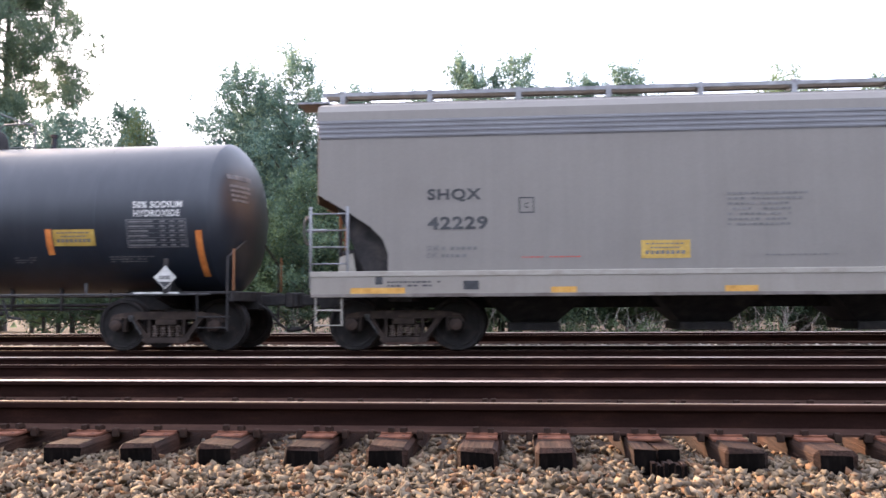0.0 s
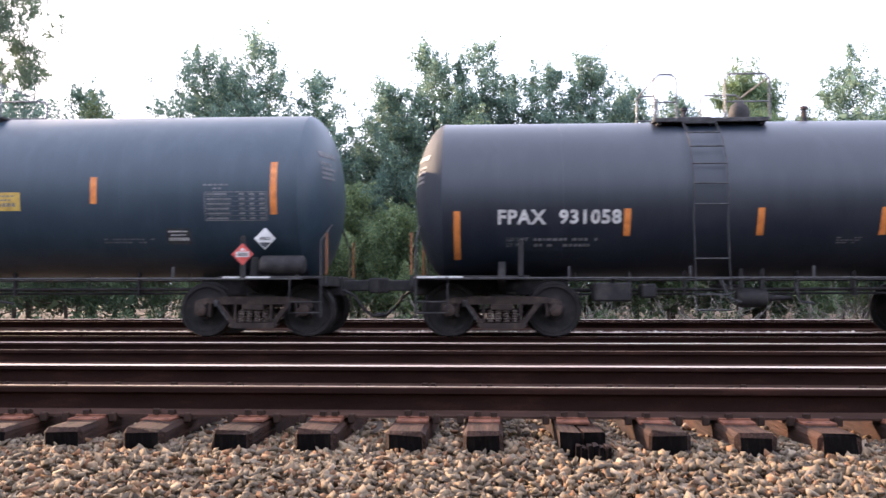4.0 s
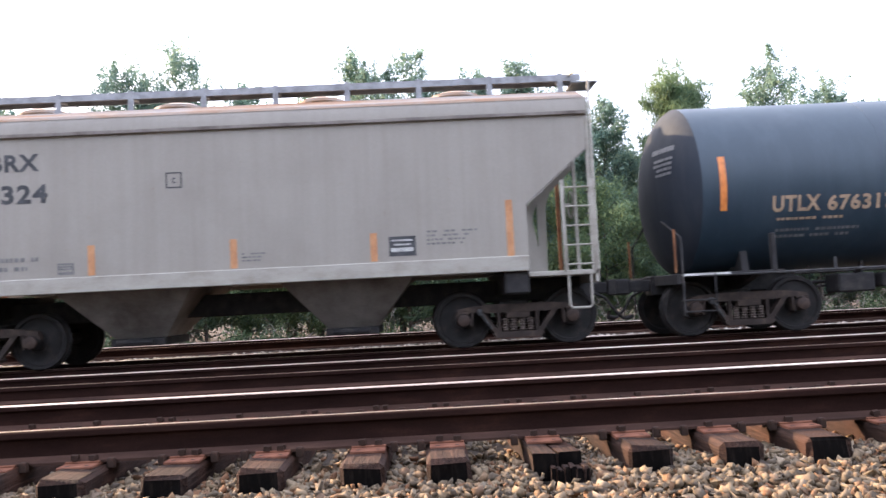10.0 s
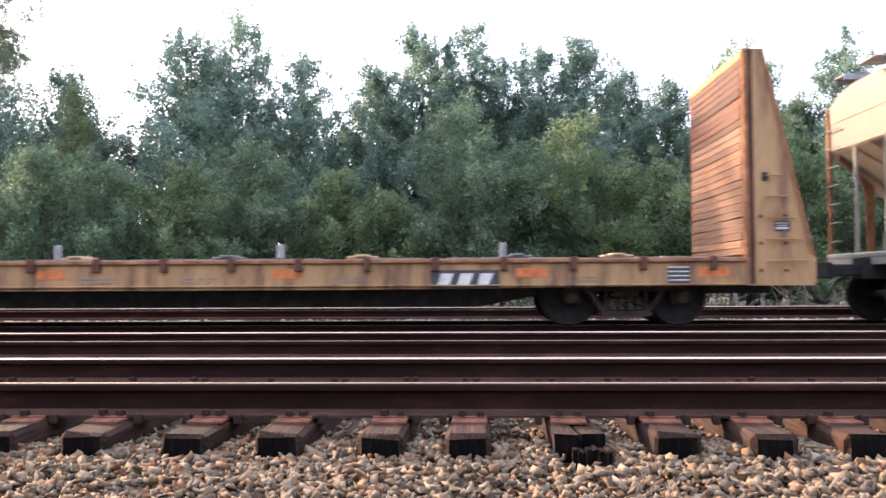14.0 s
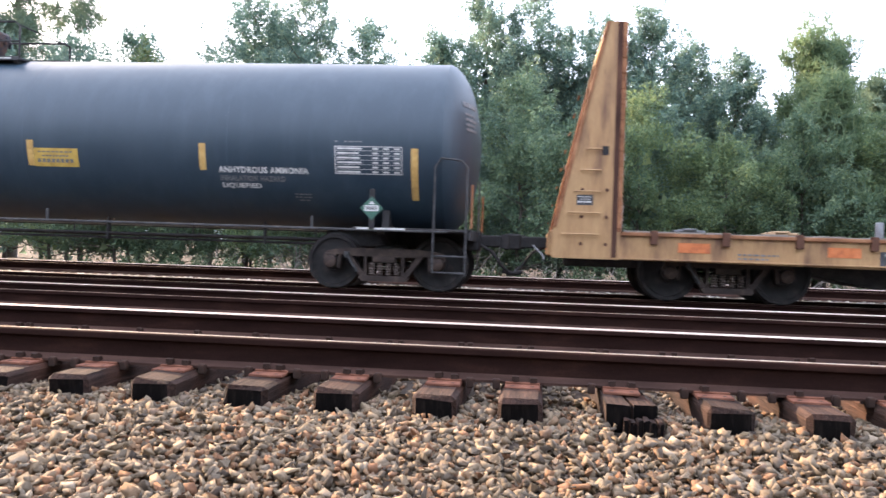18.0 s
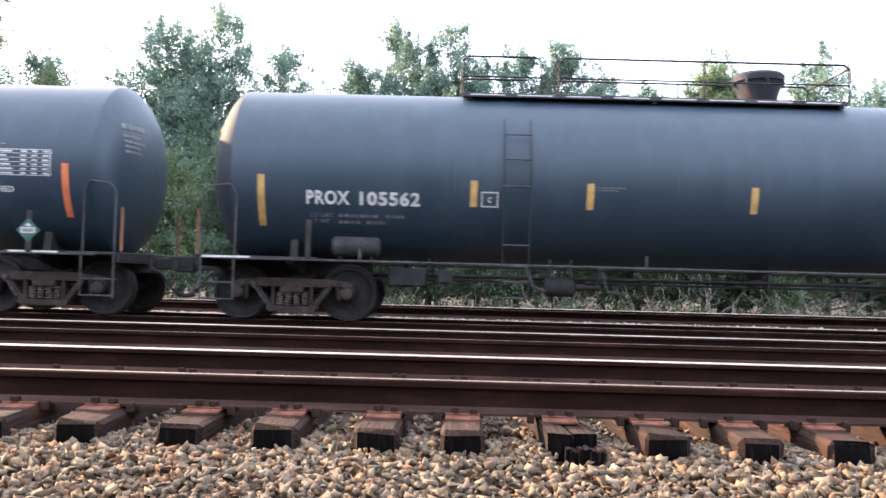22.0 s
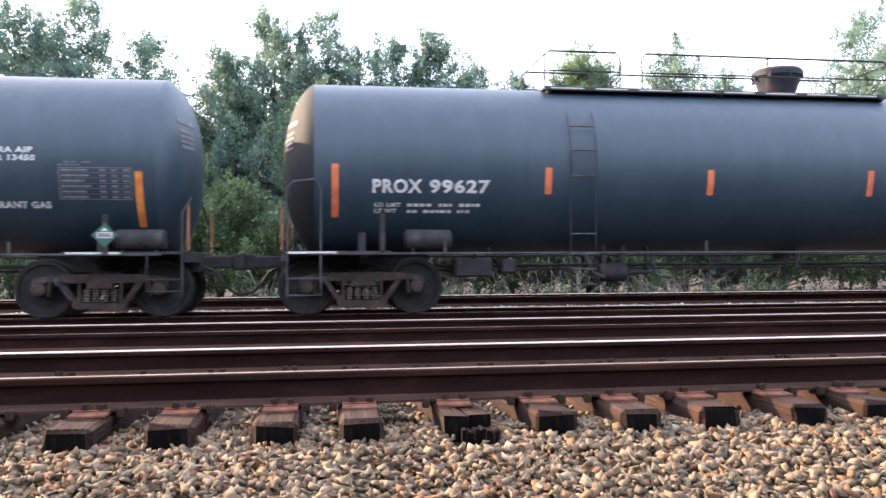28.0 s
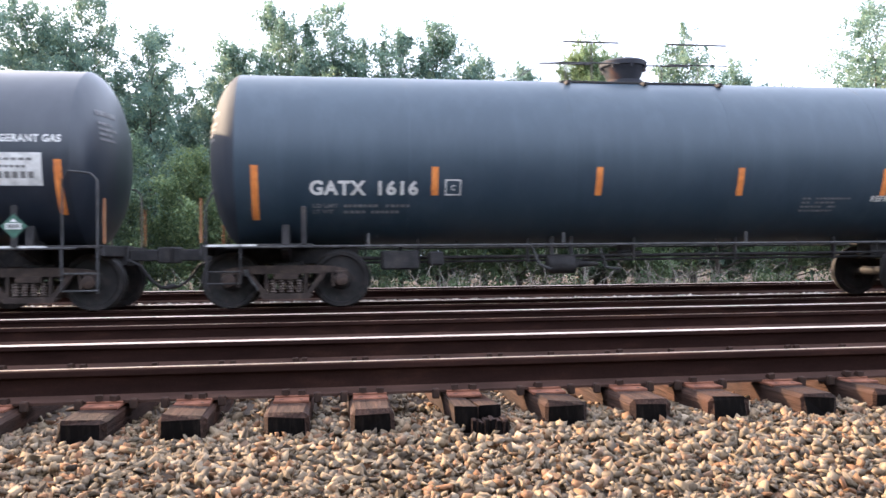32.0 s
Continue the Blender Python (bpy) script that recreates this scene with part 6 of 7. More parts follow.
def two_bay_hopper():
    """The weathered grey covered hopper with sloped ends and two bays."""
    s = -40.86
    car = start_car("covered_hopper_car", "weathered light grey two-bay covered hopper car with rust-stained roof", s)
    H, top = 1.55, lift(3.52)
    skin = Skin(-H)
    L, S = 5.56, 4.56
    outline = [(-L, top), (-L, lift(2.95)), (-S, lift(2.09)), (-S, lift(1.10)), (S, lift(1.10)), (S, lift(2.09)), (L, lift(2.95)), (L, top)]
    part("body_sides", Build().prism(outline, 1, -H, H), M_GREY, car, "streaked grey steel side")
    eave = [(-H - 0.03, top - 0.03), (-H - 0.045, top + 0.05), (-H + 0.02, lift(3.80)), (-1.0, lift(4.0)), (-0.5, lift(4.07)), (0.5, lift(4.07)), (1.0, lift(4.0)), (H - 0.02, lift(3.80)), (H + 0.045, top + 0.05), (H + 0.03, top - 0.03)]
    part("roof", Build().prism(eave, 0, -L - 0.02, L + 0.02), M_GREY, car, "grey roof with orange rust along its edge", 30)
    # The left gable takes the brown paint to stand in for its shade.
    for e in (-1, 1):
        part("gable_plate", Build().prism([(y * 0.985, z - 0.01) for y, z in eave], 0, *sorted((e * (L + 0.021), e * (L + 0.034)))), M_SLOPE if e < 0 else M_GREY, car, "gable end of the roof, shade painted in at the left")
    part("eave_band", Build().box(-L - 0.03, L + 0.03, -H - 0.06, -H - 0.028, top - 0.03, top + 0.03, 0.008), M_HOPPER, car, "dark eave strip")
    stain = Build().prism([(-H + 0.000, lift(3.765)), (-H + 0.018, lift(3.812)), (-1.0, lift(4.008)), (-1.02, lift(3.98))], 0, -L, L)
    part("roof_edge_sheet", stain, M_STAINED, car, "roof sheet with rust bleeding through the grey paint")
    for hx in (-3.6, -1.25, 1.25, 3.6):
        part("hatch", Build().lathe([(0, 0.40), (0.14, 0.40), (0.15, 0.44), (0.20, 0.44), (0.25, 0.30), (0.27, 0)], 2, (hx, 0, lift(4.03)), 24), M_STAINED, car, "round roof hatch with rusty rim", 40)
    roof_walk(car, -L - 0.1, L + 0.1, lift(4.28), 10)
    for e in (-1, 1):
        x, w = L + 0.16, 0.22
        part("end_walk", Build().box(e * x - w, e * x + w, -1.05, -0.45, lift(4.14), lift(4.17), 0.006), M_WALK, car, "crosswise roof walkway")
    for y in (-1, 1):
        part("side_sill", Build().box(-S, S, y * H - 0.05, y * H + 0.05, lift(1.03), lift(1.275), 0.012), M_SILL, car, "pale grey bottom sill")
    # hopper bays underneath
    for a, c in ((-2.98, -0.75), (0.55, 2.78)):
        bay = Build()
        z0, z1 = lift(0.26), lift(1.10)
        m = (a + c) / 2
        lo = [(m - 0.42, -0.55, z0), (m + 0.42, -0.55, z0), (m + 0.42, 0.55, z0), (m - 0.42, 0.55, z0)]
        hi = [(a, -H + 0.10, z1), (c, -H + 0.10, z1), (c, H - 0.10, z1), (a, H - 0.10, z1)]
        bay.add(lo + hi, [(0, 1, 5, 4), (1, 2, 6, 5), (2, 3, 7, 6), (3, 0, 4, 7), (0, 3, 2, 1), (4, 5, 6, 7)])
        b = part("hopper_bay", bay, M_HOPPER, car, "dusty sloped discharge bay")
        part("outlet_gate", Build().box(m - 0.45, m + 0.45, -0.72, 0.72, z0 - 0.13, z0, 0.015).tube([(m - 0.3, -0.85, z0 - 0.06), (m + 0.3, -0.85, z0 - 0.06)], 0.05, 8), M_FRAME, b, "", 0)
    part("centre_sill", Build().box(-L - 0.25, L + 0.25, -0.2, 0.2, 0.72, 1.10, 0.02), M_FRAME, car)
    for e in (-1, 1):
        part("bolster", Build().box(e * 4.36 - 0.2, e * 4.36 + 0.2, -1.5, 1.5, 0.84, 1.22, 0.03), M_FRAME, car)
        a, b = sorted((e * S, e * (L + 0.12)))
        part("end_platform", Build().box(a, b, -1.52, 1.52, lift(0.93), lift(1.01), 0.012).box(e * (L + 0.08) - 0.03, e * (L + 0.08) + 0.03, -1.52, 1.52, lift(0.80), lift(1.02), 0.01), M_SILL, car, "pale grey end platform")
        for y in (-1.50, 1.50):
            part("corner_post", Build().box(e * (L + 0.04) - 0.035, e * (L + 0.04) + 0.035, y - 0.035, y + 0.035, lift(0.98), lift(3.78), 0.008), M_SILL if y < 0 else M_RUST, car, "steel corner post")
        rail = Build().tube([(e * (L + 0.10), -1.54, lift(1.0)), (e * (L + 0.10), -1.54, lift(4.10)), (e * (L + 0.08), -1.50, lift(4.21)), (e * (L - 0.05), -1.30, lift(4.26)), (e * (L - 0.10), -1.05, lift(4.27))], 0.022, 7)
        part("corner_handrail", rail, M_SILL, car, "pale pipe handrail bent over to the roof walk", 50)
        for y in (-0.55, 0.55):
            part("inner_post", Build().box(e * (L - 0.02) - 0.03, e * (L - 0.02) + 0.03, y - 0.03, y + 0.03, lift(0.98), lift(3.4), 0.008), M_SILL, car)
        for y in (-1.1, 0.0, 1.1):
            part("end_brace", Build().prism([(e * (S + 0.02), lift(1.0)), (e * (S + 0.30), lift(1.0)), (e * (S + 0.10), lift(2.12)), (e * (S + 0.02), lift(2.12))], 1, y - 0.02, y + 0.02), M_GREY, car)
        # Shade on the left end wall is painted with the same brown.
        part("end_wall", Build().box(min(e * (L + 0.004), e * (L + 0.022)), max(e * (L + 0.004), e * (L + 0.022)), -H + 0.02, H - 0.02, lift(2.96), top - 0.03), M_SLOPE if e < 0 else M_GREY, car, "end wall, shade painted in at the left")
        sheet = [(e * (L + 0.004), lift(2.94)), (e * (L + 0.012), lift(2.93)), (e * (S + 0.02), lift(2.07)), (e * (S + 0.004), lift(2.085))]
        part("slope_sheet", Build().prism(sheet, 1, -H + 0.01, H - 0.01), M_SLOPE if e < 0 else M_GREY, car, "stained slope sheet")
        web = [(e * (L - 0.02), lift(2.92)), (e * (L - 0.02), lift(2.78)), (e * (S + 0.58), lift(2.40)), (e * (S + 0.50), lift(2.16)), (e * (S + 0.48), lift(1.0)), (e * (S + 0.34), lift(1.0)), (e * (S + 0.34), lift(2.30))]
        plate = [(e * S, lift(1.0)), (e * (S + 0.40), lift(1.0)), (e * (S + 0.40), lift(1.98)), (e * (S + 0.22), lift(2.16)), (e * S, lift(2.05))]
        if e < 0:
            part("bay_end_plate", Build().prism(plate, 1, -H + 0.22, -H + 0.27), M_GREY, car, "cream-grey end plate with dark drips")
        for y in (-0.35, 1.25):
            part("slope_web", Build().prism(web, 1, y - 0.015, y + 0.015), M_RUST if e < 0 else M_GREY, car, "web plate under the slope")
        ladder_part(car, e * (L + 0.06), e * (L - 0.42), -1.53, lift(0.98), lift(2.45), 5)
        for k in range(7):
            z = lift(1.25 + 0.35 * k)
            for y in (-1.45, 0.95):
                part("end_rung", Build().tube([(e * (L + 0.09), y, z), (e * (L + 0.09), y + 0.5, z)], 0.014, 5), M_GALV, car, "", 50)
        part("sill_step", Build().tube([(e * (L - 0.02), -1.5, lift(0.95)), (e * (L - 0.02), -1.5, lift(0.46)), (e * (L - 0.06), -1.5, lift(0.41)), (e * (L - 0.34), -1.5, lift(0.41)), (e * (L - 0.38), -1.5, lift(0.46)), (e * (L - 0.38), -1.5, lift(0.95))], 0.02, 6), M_SILL, car, "", 50)
    part("brake_wheel", Build().lathe([(-0.02, 0.24), (0.0, 0.27), (0.02, 0.24)], 0, (L + 0.16, 0.8, lift(2.3)), 20).tube([(L + 0.05, 0.8, lift(2.3)), (L + 0.17, 0.8, lift(2.3))], 0.03), M_SILL, car, "", 40)
    couplers(car, -L - 0.2, L + 0.2)
    f = -s
    lettering("GBRX", car, skin, M_INK, -44.99 + f, -43.9 + f, lift(2.96), lift(3.24), "large black lettering")
    lettering("69324", car, skin, M_INK, -45.0 + f, -43.78 + f, lift(2.45), lift(2.76), "large black lettering")
    boxed(-41.95, -41.7, 2.60, 2.85, M_INK)(car, skin, s)
    for x, a, b in ((-45.27, 1.31, 2.19), (-43.13, 1.29, 1.76), (-40.93, 1.29, 1.75), (-38.74, 1.29, 1.74), (-36.58, 1.26, 2.17)):
        marks("reflector_strip", car, skin, M_FADED, [(x + f - 0.055, x + f + 0.055, lift(a), lift(b))], "faded orange tape")
    load_lines(car, skin, M_INKDIM, -44.95 + f, -43.95 + f, lift(1.40), lift(1.64), 31)
    small_print(car, skin, M_INKDIM, -40.8 + f, -40.4 + f, lift(1.38), lift(1.54), 3, 32)
    small_print(car, skin, M_INKDIM, -37.9 + f, -37.1 + f, lift(1.5), lift(1.76), 4, 33)
    sign(-38.5, -38.08, 1.36, 1.67, M_INK, M_WHITE)(car, skin, s)
    sign(-43.65, -43.4, 1.32, 1.50, M_INKDIM, M_GREY)(car, skin, s)
    for bx in (-45.18, -36.47):
        add_bogie(car, bx + f)


def long_hopper():
    """The cleaner grey covered hopper at the head of the view."""
    s = 4.0
    car = start_car("covered_hopper_car", "light grey long covered hopper car with black lettering", s)
    H, f = 1.55, -4.0
    skin = Skin(-H)
    L = 7.92
    top = lift(3.95)
    cut = [(-L, lift(2.45)), (-L + 0.42, lift(2.20)), (-L + 0.86, lift(1.92)), (-L + 1.08, lift(1.70)), (-L + 1.17, lift(1.45)), (-L + 1.17, lift(1.12))]
    outline = [(-L, top - 0.28)] + cut + [(-x, z) for x, z in cut[::-1]] + [(L, top - 0.28)]
    part("body_sides", Build().prism(outline, 1, -H, H), M_GREY2, car, "smooth grey steel side")
    # The inner slope is painted black for the shade inside the corner.
    inner = [(-L + 0.25, lift(2.3)), (-L + 0.75, lift(1.15)), (-L + 1.3, lift(1.15)), (-L + 1.3, lift(2.2))]
    for e in (-1, 1):
        part("end_slope", Build().prism([(x if e < 0 else -x, z) for x, z in inner], 1, -H + 0.18, H - 0.18), M_FRAME, car, "slope sheet behind the cut-away corner, blackened for its shade")
    part("top_band", Build().box(-L, L, -H - 0.010, -H + 0.01, lift(3.385), lift(3.70), 0.003), M_RIB, car, "blue-grey ribbed band under the roof")
    ribs = Build()
    for z in (3.42, 3.50, 3.58, 3.66):
        ribs.box(-L, L, -H - 0.02, -H + 0.01, lift(z) - 0.022, lift(z) + 0.022, 0.008)
    part("top_chord_ribs", ribs, M_RIB, car, "")
    roof = [(-H - 0.01, top - 0.30), (-H + 0.005, top - 0.10), (-H + 0.10, top + 0.02), (-0.9, top + 0.20), (0.9, top + 0.20), (H - 0.10, top + 0.02), (H - 0.005, top - 0.10), (H + 0.01, top - 0.30)]
    part("roof", Build().prism(roof, 0, -L - 0.02, L + 0.02), M_GREY2, car, "", 30)
    for e in (-1, 1):
        part("gable_plate", Build().prism([(y * 0.985, z - 0.01) for y, z in roof], 0, *sorted((e * (L + 0.021), e * (L + 0.034)))), M_RUSTY_END, car, "rust-gable end of the roof, shade painted in at the left")
    roof_walk(car, -L - 0.05, L + 0.05, top + 0.345, 11, 0.055)
    part("hatch", Build().box(-L + 0.6, L - 0.6, -0.38, 0.38, top + 0.16, top + 0.24, 0.03), M_WALK, car, "long trough hatch cover")
    for e in (-1, 1):
        part("end_walk", Build().box(min(e * (L - 0.1), e * (L + 0.48)), max(e * (L - 0.1), e * (L + 0.48)), -1.15, -0.55, top + 0.14, top + 0.18, 0.006), M_WALK, car, "crosswise roof walkway")
    for y in (-1, 1):
        part("side_sill", Build().box(-L - 0.12, L + 0.12, y * H - 0.06, y * H + 0.06, lift(0.76), lift(1.17), 0.02), M_GREY, car, "deep grey side sill")
        # A paler strip paints in the lit upper band of the sill.
        part("sill_cap", Build().box(-L - 0.12, L + 0.12, *sorted((y * (H + 0.058), y * (H + 0.072))), lift(1.08), lift(1.165), 0.005), M_SILL, car, "rounded cap along the sill, paled for the light on it")
    part("sill_lip", Build().box(-L - 0.10, L + 0.10, -H - 0.075, -H - 0.055, lift(0.74), lift(0.80), 0.006), M_HOPPER, car, "darker lower lip")
    for x in (-4.35, -1.45, 1.45, 4.35):
        bay = Build()
        z0, z1 = lift(0.30), lift(0.95)
        lo = [(x - 0.40, -0.5, z0), (x + 0.40, -0.5, z0), (x + 0.40, 0.5, z0), (x - 0.40, 0.5, z0)]
        hi = [(x - 1.1, -1.3, z1), (x + 1.1, -1.3, z1), (x + 1.1, 1.3, z1), (x - 1.1, 1.3, z1)]
        bay.add(lo + hi, [(0, 1, 5, 4), (1, 2, 6, 5), (2, 3, 7, 6), (3, 0, 4, 7), (0, 3, 2, 1), (4, 5, 6, 7)])
        b = part("hopper_bay", bay, M_FRAME, car, "dark discharge bay")
        part("outlet_gate", Build().box(x - 0.45, x + 0.45, -0.7, 0.7, z0 - 0.14, z0, 0.015), M_FRAME, b)
    part("centre_sill", Build().box(-L - 0.3, L + 0.3, -0.2, 0.2, 0.72, 1.05, 0.02), M_FRAME, car)
    for e in (-1, 1):
        part("bolster", Build().box(e * 6.55 - 0.2, e * 6.55 + 0.2, -1.5, 1.5, 0.84, 1.15, 0.03), M_FRAME, car)
        part("end_sheet", Build().prism([(e * L, lift(2.3)), (e * (L + 0.015), lift(2.3)), (e * (L + 0.015), top - 0.2), (e * L, top - 0.2)], 1, -H, H), M_RUSTY_END, car, "flat end wall stained orange with rust")
        part("end_bulge", Build().box(min(e * (L + 0.012), e * (L + 0.12)), max(e * (L + 0.012), e * (L + 0.12)), -0.35, 1.25, lift(2.32), top - 0.22, 0.01), M_RUSTY_END, car, "raised middle of the end wall, stained orange")
        part("brake_wheel", Build().lathe([(-0.02, 0.24), (0.0, 0.27), (0.02, 0.24)], 0, (e * (L + 0.45), -0.5, lift(1.95)), 20).tube([(e * (L + 0.1), -0.5, lift(1.95)), (e * (L + 0.46), -0.5, lift(1.95))], 0.03), M_WALK, car, "grey hand brake wheel", 40)
        part("end_platform", Build().box(min(e * (L - 1.2), e * (L + 0.15)), max(e * (L - 1.2), e * (L + 0.15)), -1.5, 1.5, lift(0.98), lift(1.05), 0.01), M_SILL, car)
        ladder_part(car, e * (L + 0.12), e * (L - 0.50), -H - 0.03, lift(0.90), lift(2.25), 5, M_WALK)
        rung = Build()
        for k in range(8):
            z = lift(1.25 + 0.33 * k)
            rung.tube([(e * (L + 0.16), 1.0, z), (e * (L + 0.16), 1.48, z)], 0.014, 5)
        rung.box(e * (L + 0.16) - 0.025, e * (L + 0.16) + 0.025, 1.46, 1.52, lift(1.0), lift(3.6), 0.006)
        rung.box(e * (L + 0.16) - 0.025, e * (L + 0.16) + 0.025, 0.96, 1.02, lift(1.0), lift(3.6), 0.006)
        part("end_ladder", rung, M_RUST, car, "rust-orange end ladder", 50)
        part("sill_step", Build().tube([(e * (L + 0.04), -1.55, lift(0.78)), (e * (L + 0.04), -1.55, lift(0.28)), (e * (L - 0.40), -1.55, lift(0.28)), (e * (L - 0.40), -1.55, lift(0.78))], 0.02, 6).tube([(e * (L + 0.04), -1.55, lift(0.53)), (e * (L - 0.40), -1.55, lift(0.53))], 0.016, 5), M_SILL, car, "", 50)
        part("corner_plate", Build().prism([(e * (L - 0.62), lift(1.10)), (e * (L - 0.30), lift(1.10)), (e * (L - 0.34), lift(1.42)), (e * (L - 0.56), lift(1.48))], 1, -H + 0.12, -H + 0.15), M_SILL, car, "pale gusset plate in the cut-away corner")
        part("brake_valve", Build().box(e * (L - 0.55) - 0.22, e * (L - 0.55) + 0.22, -1.25, -0.85, lift(1.15), lift(1.55), 0.05).tube([(e * (L - 0.3), -1.2, lift(1.1)), (e * (L - 0.3), -1.2, lift(1.9))], 0.03, 6), M_FRAME, car, "dark brake gear under the slope")
    couplers(car, -L - 0.15, L + 0.15)
    lettering("SHQX", car, skin, M_INK, -2.09 + f, -1.2 + f, lift(2.30), lift(2.52), "large black lettering")
    lettering("42229", car, skin, M_INK, -2.09 + f, -1.1 + f, lift(1.84), lift(2.06), "large black lettering")
    load_lines(car, skin, M_INKDIM, -2.1 + f, -1.28 + f, lift(1.38), lift(1.58), 41)
    boxed(-0.59, -0.34, 2.10, 2.36, M_INK)(car, skin, s)
    sign(1.36, 2.13, 1.34, 1.63, M_SIGN)(car, skin, s)
    small_print(car, skin, M_INKDIM, 2.73 + f, 3.98 + f, lift(1.83), lift(2.41), 7, 42)
    small_print(car, skin, M_RED, -0.55 + f, 0.4 + f, lift(1.36), lift(1.40), 1, 43)
    small_print(car, skin, M_INKDIM, 3.3 + f, 4.4 + f, lift(1.36), lift(1.40), 1, 44)
    lip = Skin(-H - 0.06)
    for a, b in ((-3.36, -2.46), (-0.09, 0.32), (2.64, 3.15)):
        marks("reflector_strip", car, lip, M_SAFFRON, [(a + f, b + f, lift(0.785), lift(0.895))], "orange-yellow tape on the sill")
    small_print(car, lip, M_INK, -2.75 + f, -1.75 + f, lift(0.90), lift(1.02), 2, 45)
    for a, b, c, d in ((-2.95, -2.83, 0.95, 1.10), (-1.5, -1.25, 0.86, 1.0)):
        marks("sill_mark", car, lip, M_INK, [(a + f, b + f, lift(c), lift(d))], "dark sill mark")
    for bx in (-2.55, 10.55):
        add_bogie(car, bx + f)


def bulkhead_flat():
    """The empty yellow bulkhead flat car."""
    s = -58.16
    car = start_car("bulkhead_flat_car", "empty rust-streaked yellow bulkhead flat car with wooden deck", s)
    f, H = -s, 1.52
    skin = Skin(-H)
    zt, zb = lift(0.92), lift(0.47)
    for y in (-1, 1):
        sill = Build()
        a, b = sorted((y * H, y * (H - 0.12)))
        sill.prism([(-10.05, zb + 0.02), (-8.9, zb + 0.0), (-6.9, zb - 0.01), (-3, zb - 0.04), (3, zb - 0.04), (6.9, zb - 0.01), (8.9, zb), (10.05, zb + 0.02), (10.05, zt - 0.05), (-10.05, zt - 0.05)], 1, a, b)
        sill.box(-9.1, 9.1, min(y * H, y * (H + 0.05)), max(y * H, y * (H + 0.05)), zb + 0.01, zb + 0.035, 0.004)
        sill = part("side_sill", sill, M_YELLOW, car, "yellow side sill streaked with rust")
        part("sill_edge", Build().box(-9.1, 9.1, min(y * H, y * (H + 0.05)), max(y * H, y * (H + 0.05)), zt - 0.075, zt - 0.02, 0.006), M_RUST, sill, "rust-brown top edge")
    part("centre_sill", Build().box(-9.9, 9.9, -0.32, 0.32, 0.50, 0.98, 0.02).prism([(-6.4, 0.58), (-5.0, 0.30), (5.0, 0.30), (6.4, 0.58), (6.4, 0.9), (-6.4, 0.9)], 1, -0.75, 0.75), M_FRAME, car)
    boards = 44
    plank = Build().box(-0.198, 0.198, -1.48, 1.48, -0.05, 0.0, 0.008).mesh("deck_board", M_DECK)
    rng = random.Random(77)
    for k in range(boards):
        x = -9.05 + 18.1 * (k + 0.5) / boards
        p = hang("deck_board", plank, car, "", (x, 0, zt + rng.uniform(-0.006, 0.010)))
        p.rotation_euler = (rng.gauss(0, 0.002), rng.gauss(0, 0.012), 0)
    pocket = Build().box(-0.055, 0.055, -0.06, 0.03, -0.17, 0.045, 0.01).mesh("stake_pocket", M_DARKRUST)
    for k in range(17):
        x = -8.6 + 17.2 * k / 16
        for y in (-1, 1):
            p = hang("stake_pocket", pocket, car, "", (x, y * (H + 0.02), zt - 0.03))
            p.rotation_euler = (0, 0, 0 if y < 0 else math.pi)
    for k, x in enumerate((-8.0, -6.6, -4.1, -1.6, 0.9, 3.1, 5.6, 7.2)):
        b = Build().box(x - 0.24, x + 0.24, -1.2, -0.9, zt + 0.01, zt + 0.05, 0.01).box(x - 0.10, x + 0.10, -1.25, -0.8, zt + 0.04, zt + 0.075, 0.01)
        part("tie_down_winch", b, M_TIMBER if k % 2 else M_GALV, car, "pale worn tie-down fitting on the deck")
    for x in (-63.43, -59.92, -56.32, -52.80):
        part("deck_stake", Build().box(x + f - 0.05, x + f + 0.05, -1.48, -1.40, zt, zt + 0.24, 0.012), M_WALK, car, "short grey stake standing on the deck")
    for e in (-1, 1):
        face, back = e * 9.11, e * 10.14
        side = [(face, lift(0.47)), (face, lift(4.15)), (face + e * 0.30, lift(4.15)), (back, lift(0.95)), (back, lift(0.47))]
        for y in (-1, 1):
            a, b = sorted((y * (H + 0.02), y * (H - 0.05)))
            gusset = part("bulkhead_side", Build().prism(side, 1, a, b), M_YELLOW, car, "tapered yellow bulkhead gusset")
            seam = sorted((face + e * 0.05, face + e * 0.13))
            part("rust_seam", Build().prism([(seam[0], lift(0.5)), (seam[1], lift(0.5)), (seam[1], lift(4.14)), (seam[0], lift(4.14))], 1, min(y * (H + 0.018), y * (H + 0.024)), max(y * (H + 0.018), y * (H + 0.024))), M_DARKRUST, gusset, "dark rusty seam")
            for k in range(5):
                z = lift(0.85 + 0.33 * k)
                lad = Build().tube([(back - e * (0.14 + 0.09 * k), y * (H + 0.09), z), (back - e * (0.70 + 0.0 * k), y * (H + 0.09), z)], 0.014, 5)
                lad.tube([(back - e * (0.14 + 0.09 * k), y * (H + 0.09), z), (back - e * (0.14 + 0.09 * k), y * H, z)], 0.012, 5)
                lad.tube([(back - e * 0.70, y * (H + 0.09), z), (back - e * 0.70, y * H, z)], 0.012, 5)
                part("rung", lad, M_YELLOW, gusset, "", 50)
            a, b = sorted((y * (H + 0.02), y * (H + 0.045)))
            fold = [(back, lift(0.95)), (face + e * 0.30, lift(4.15)), (face + e * 0.25, lift(4.15)), (back - e * 0.05, lift(0.95))]
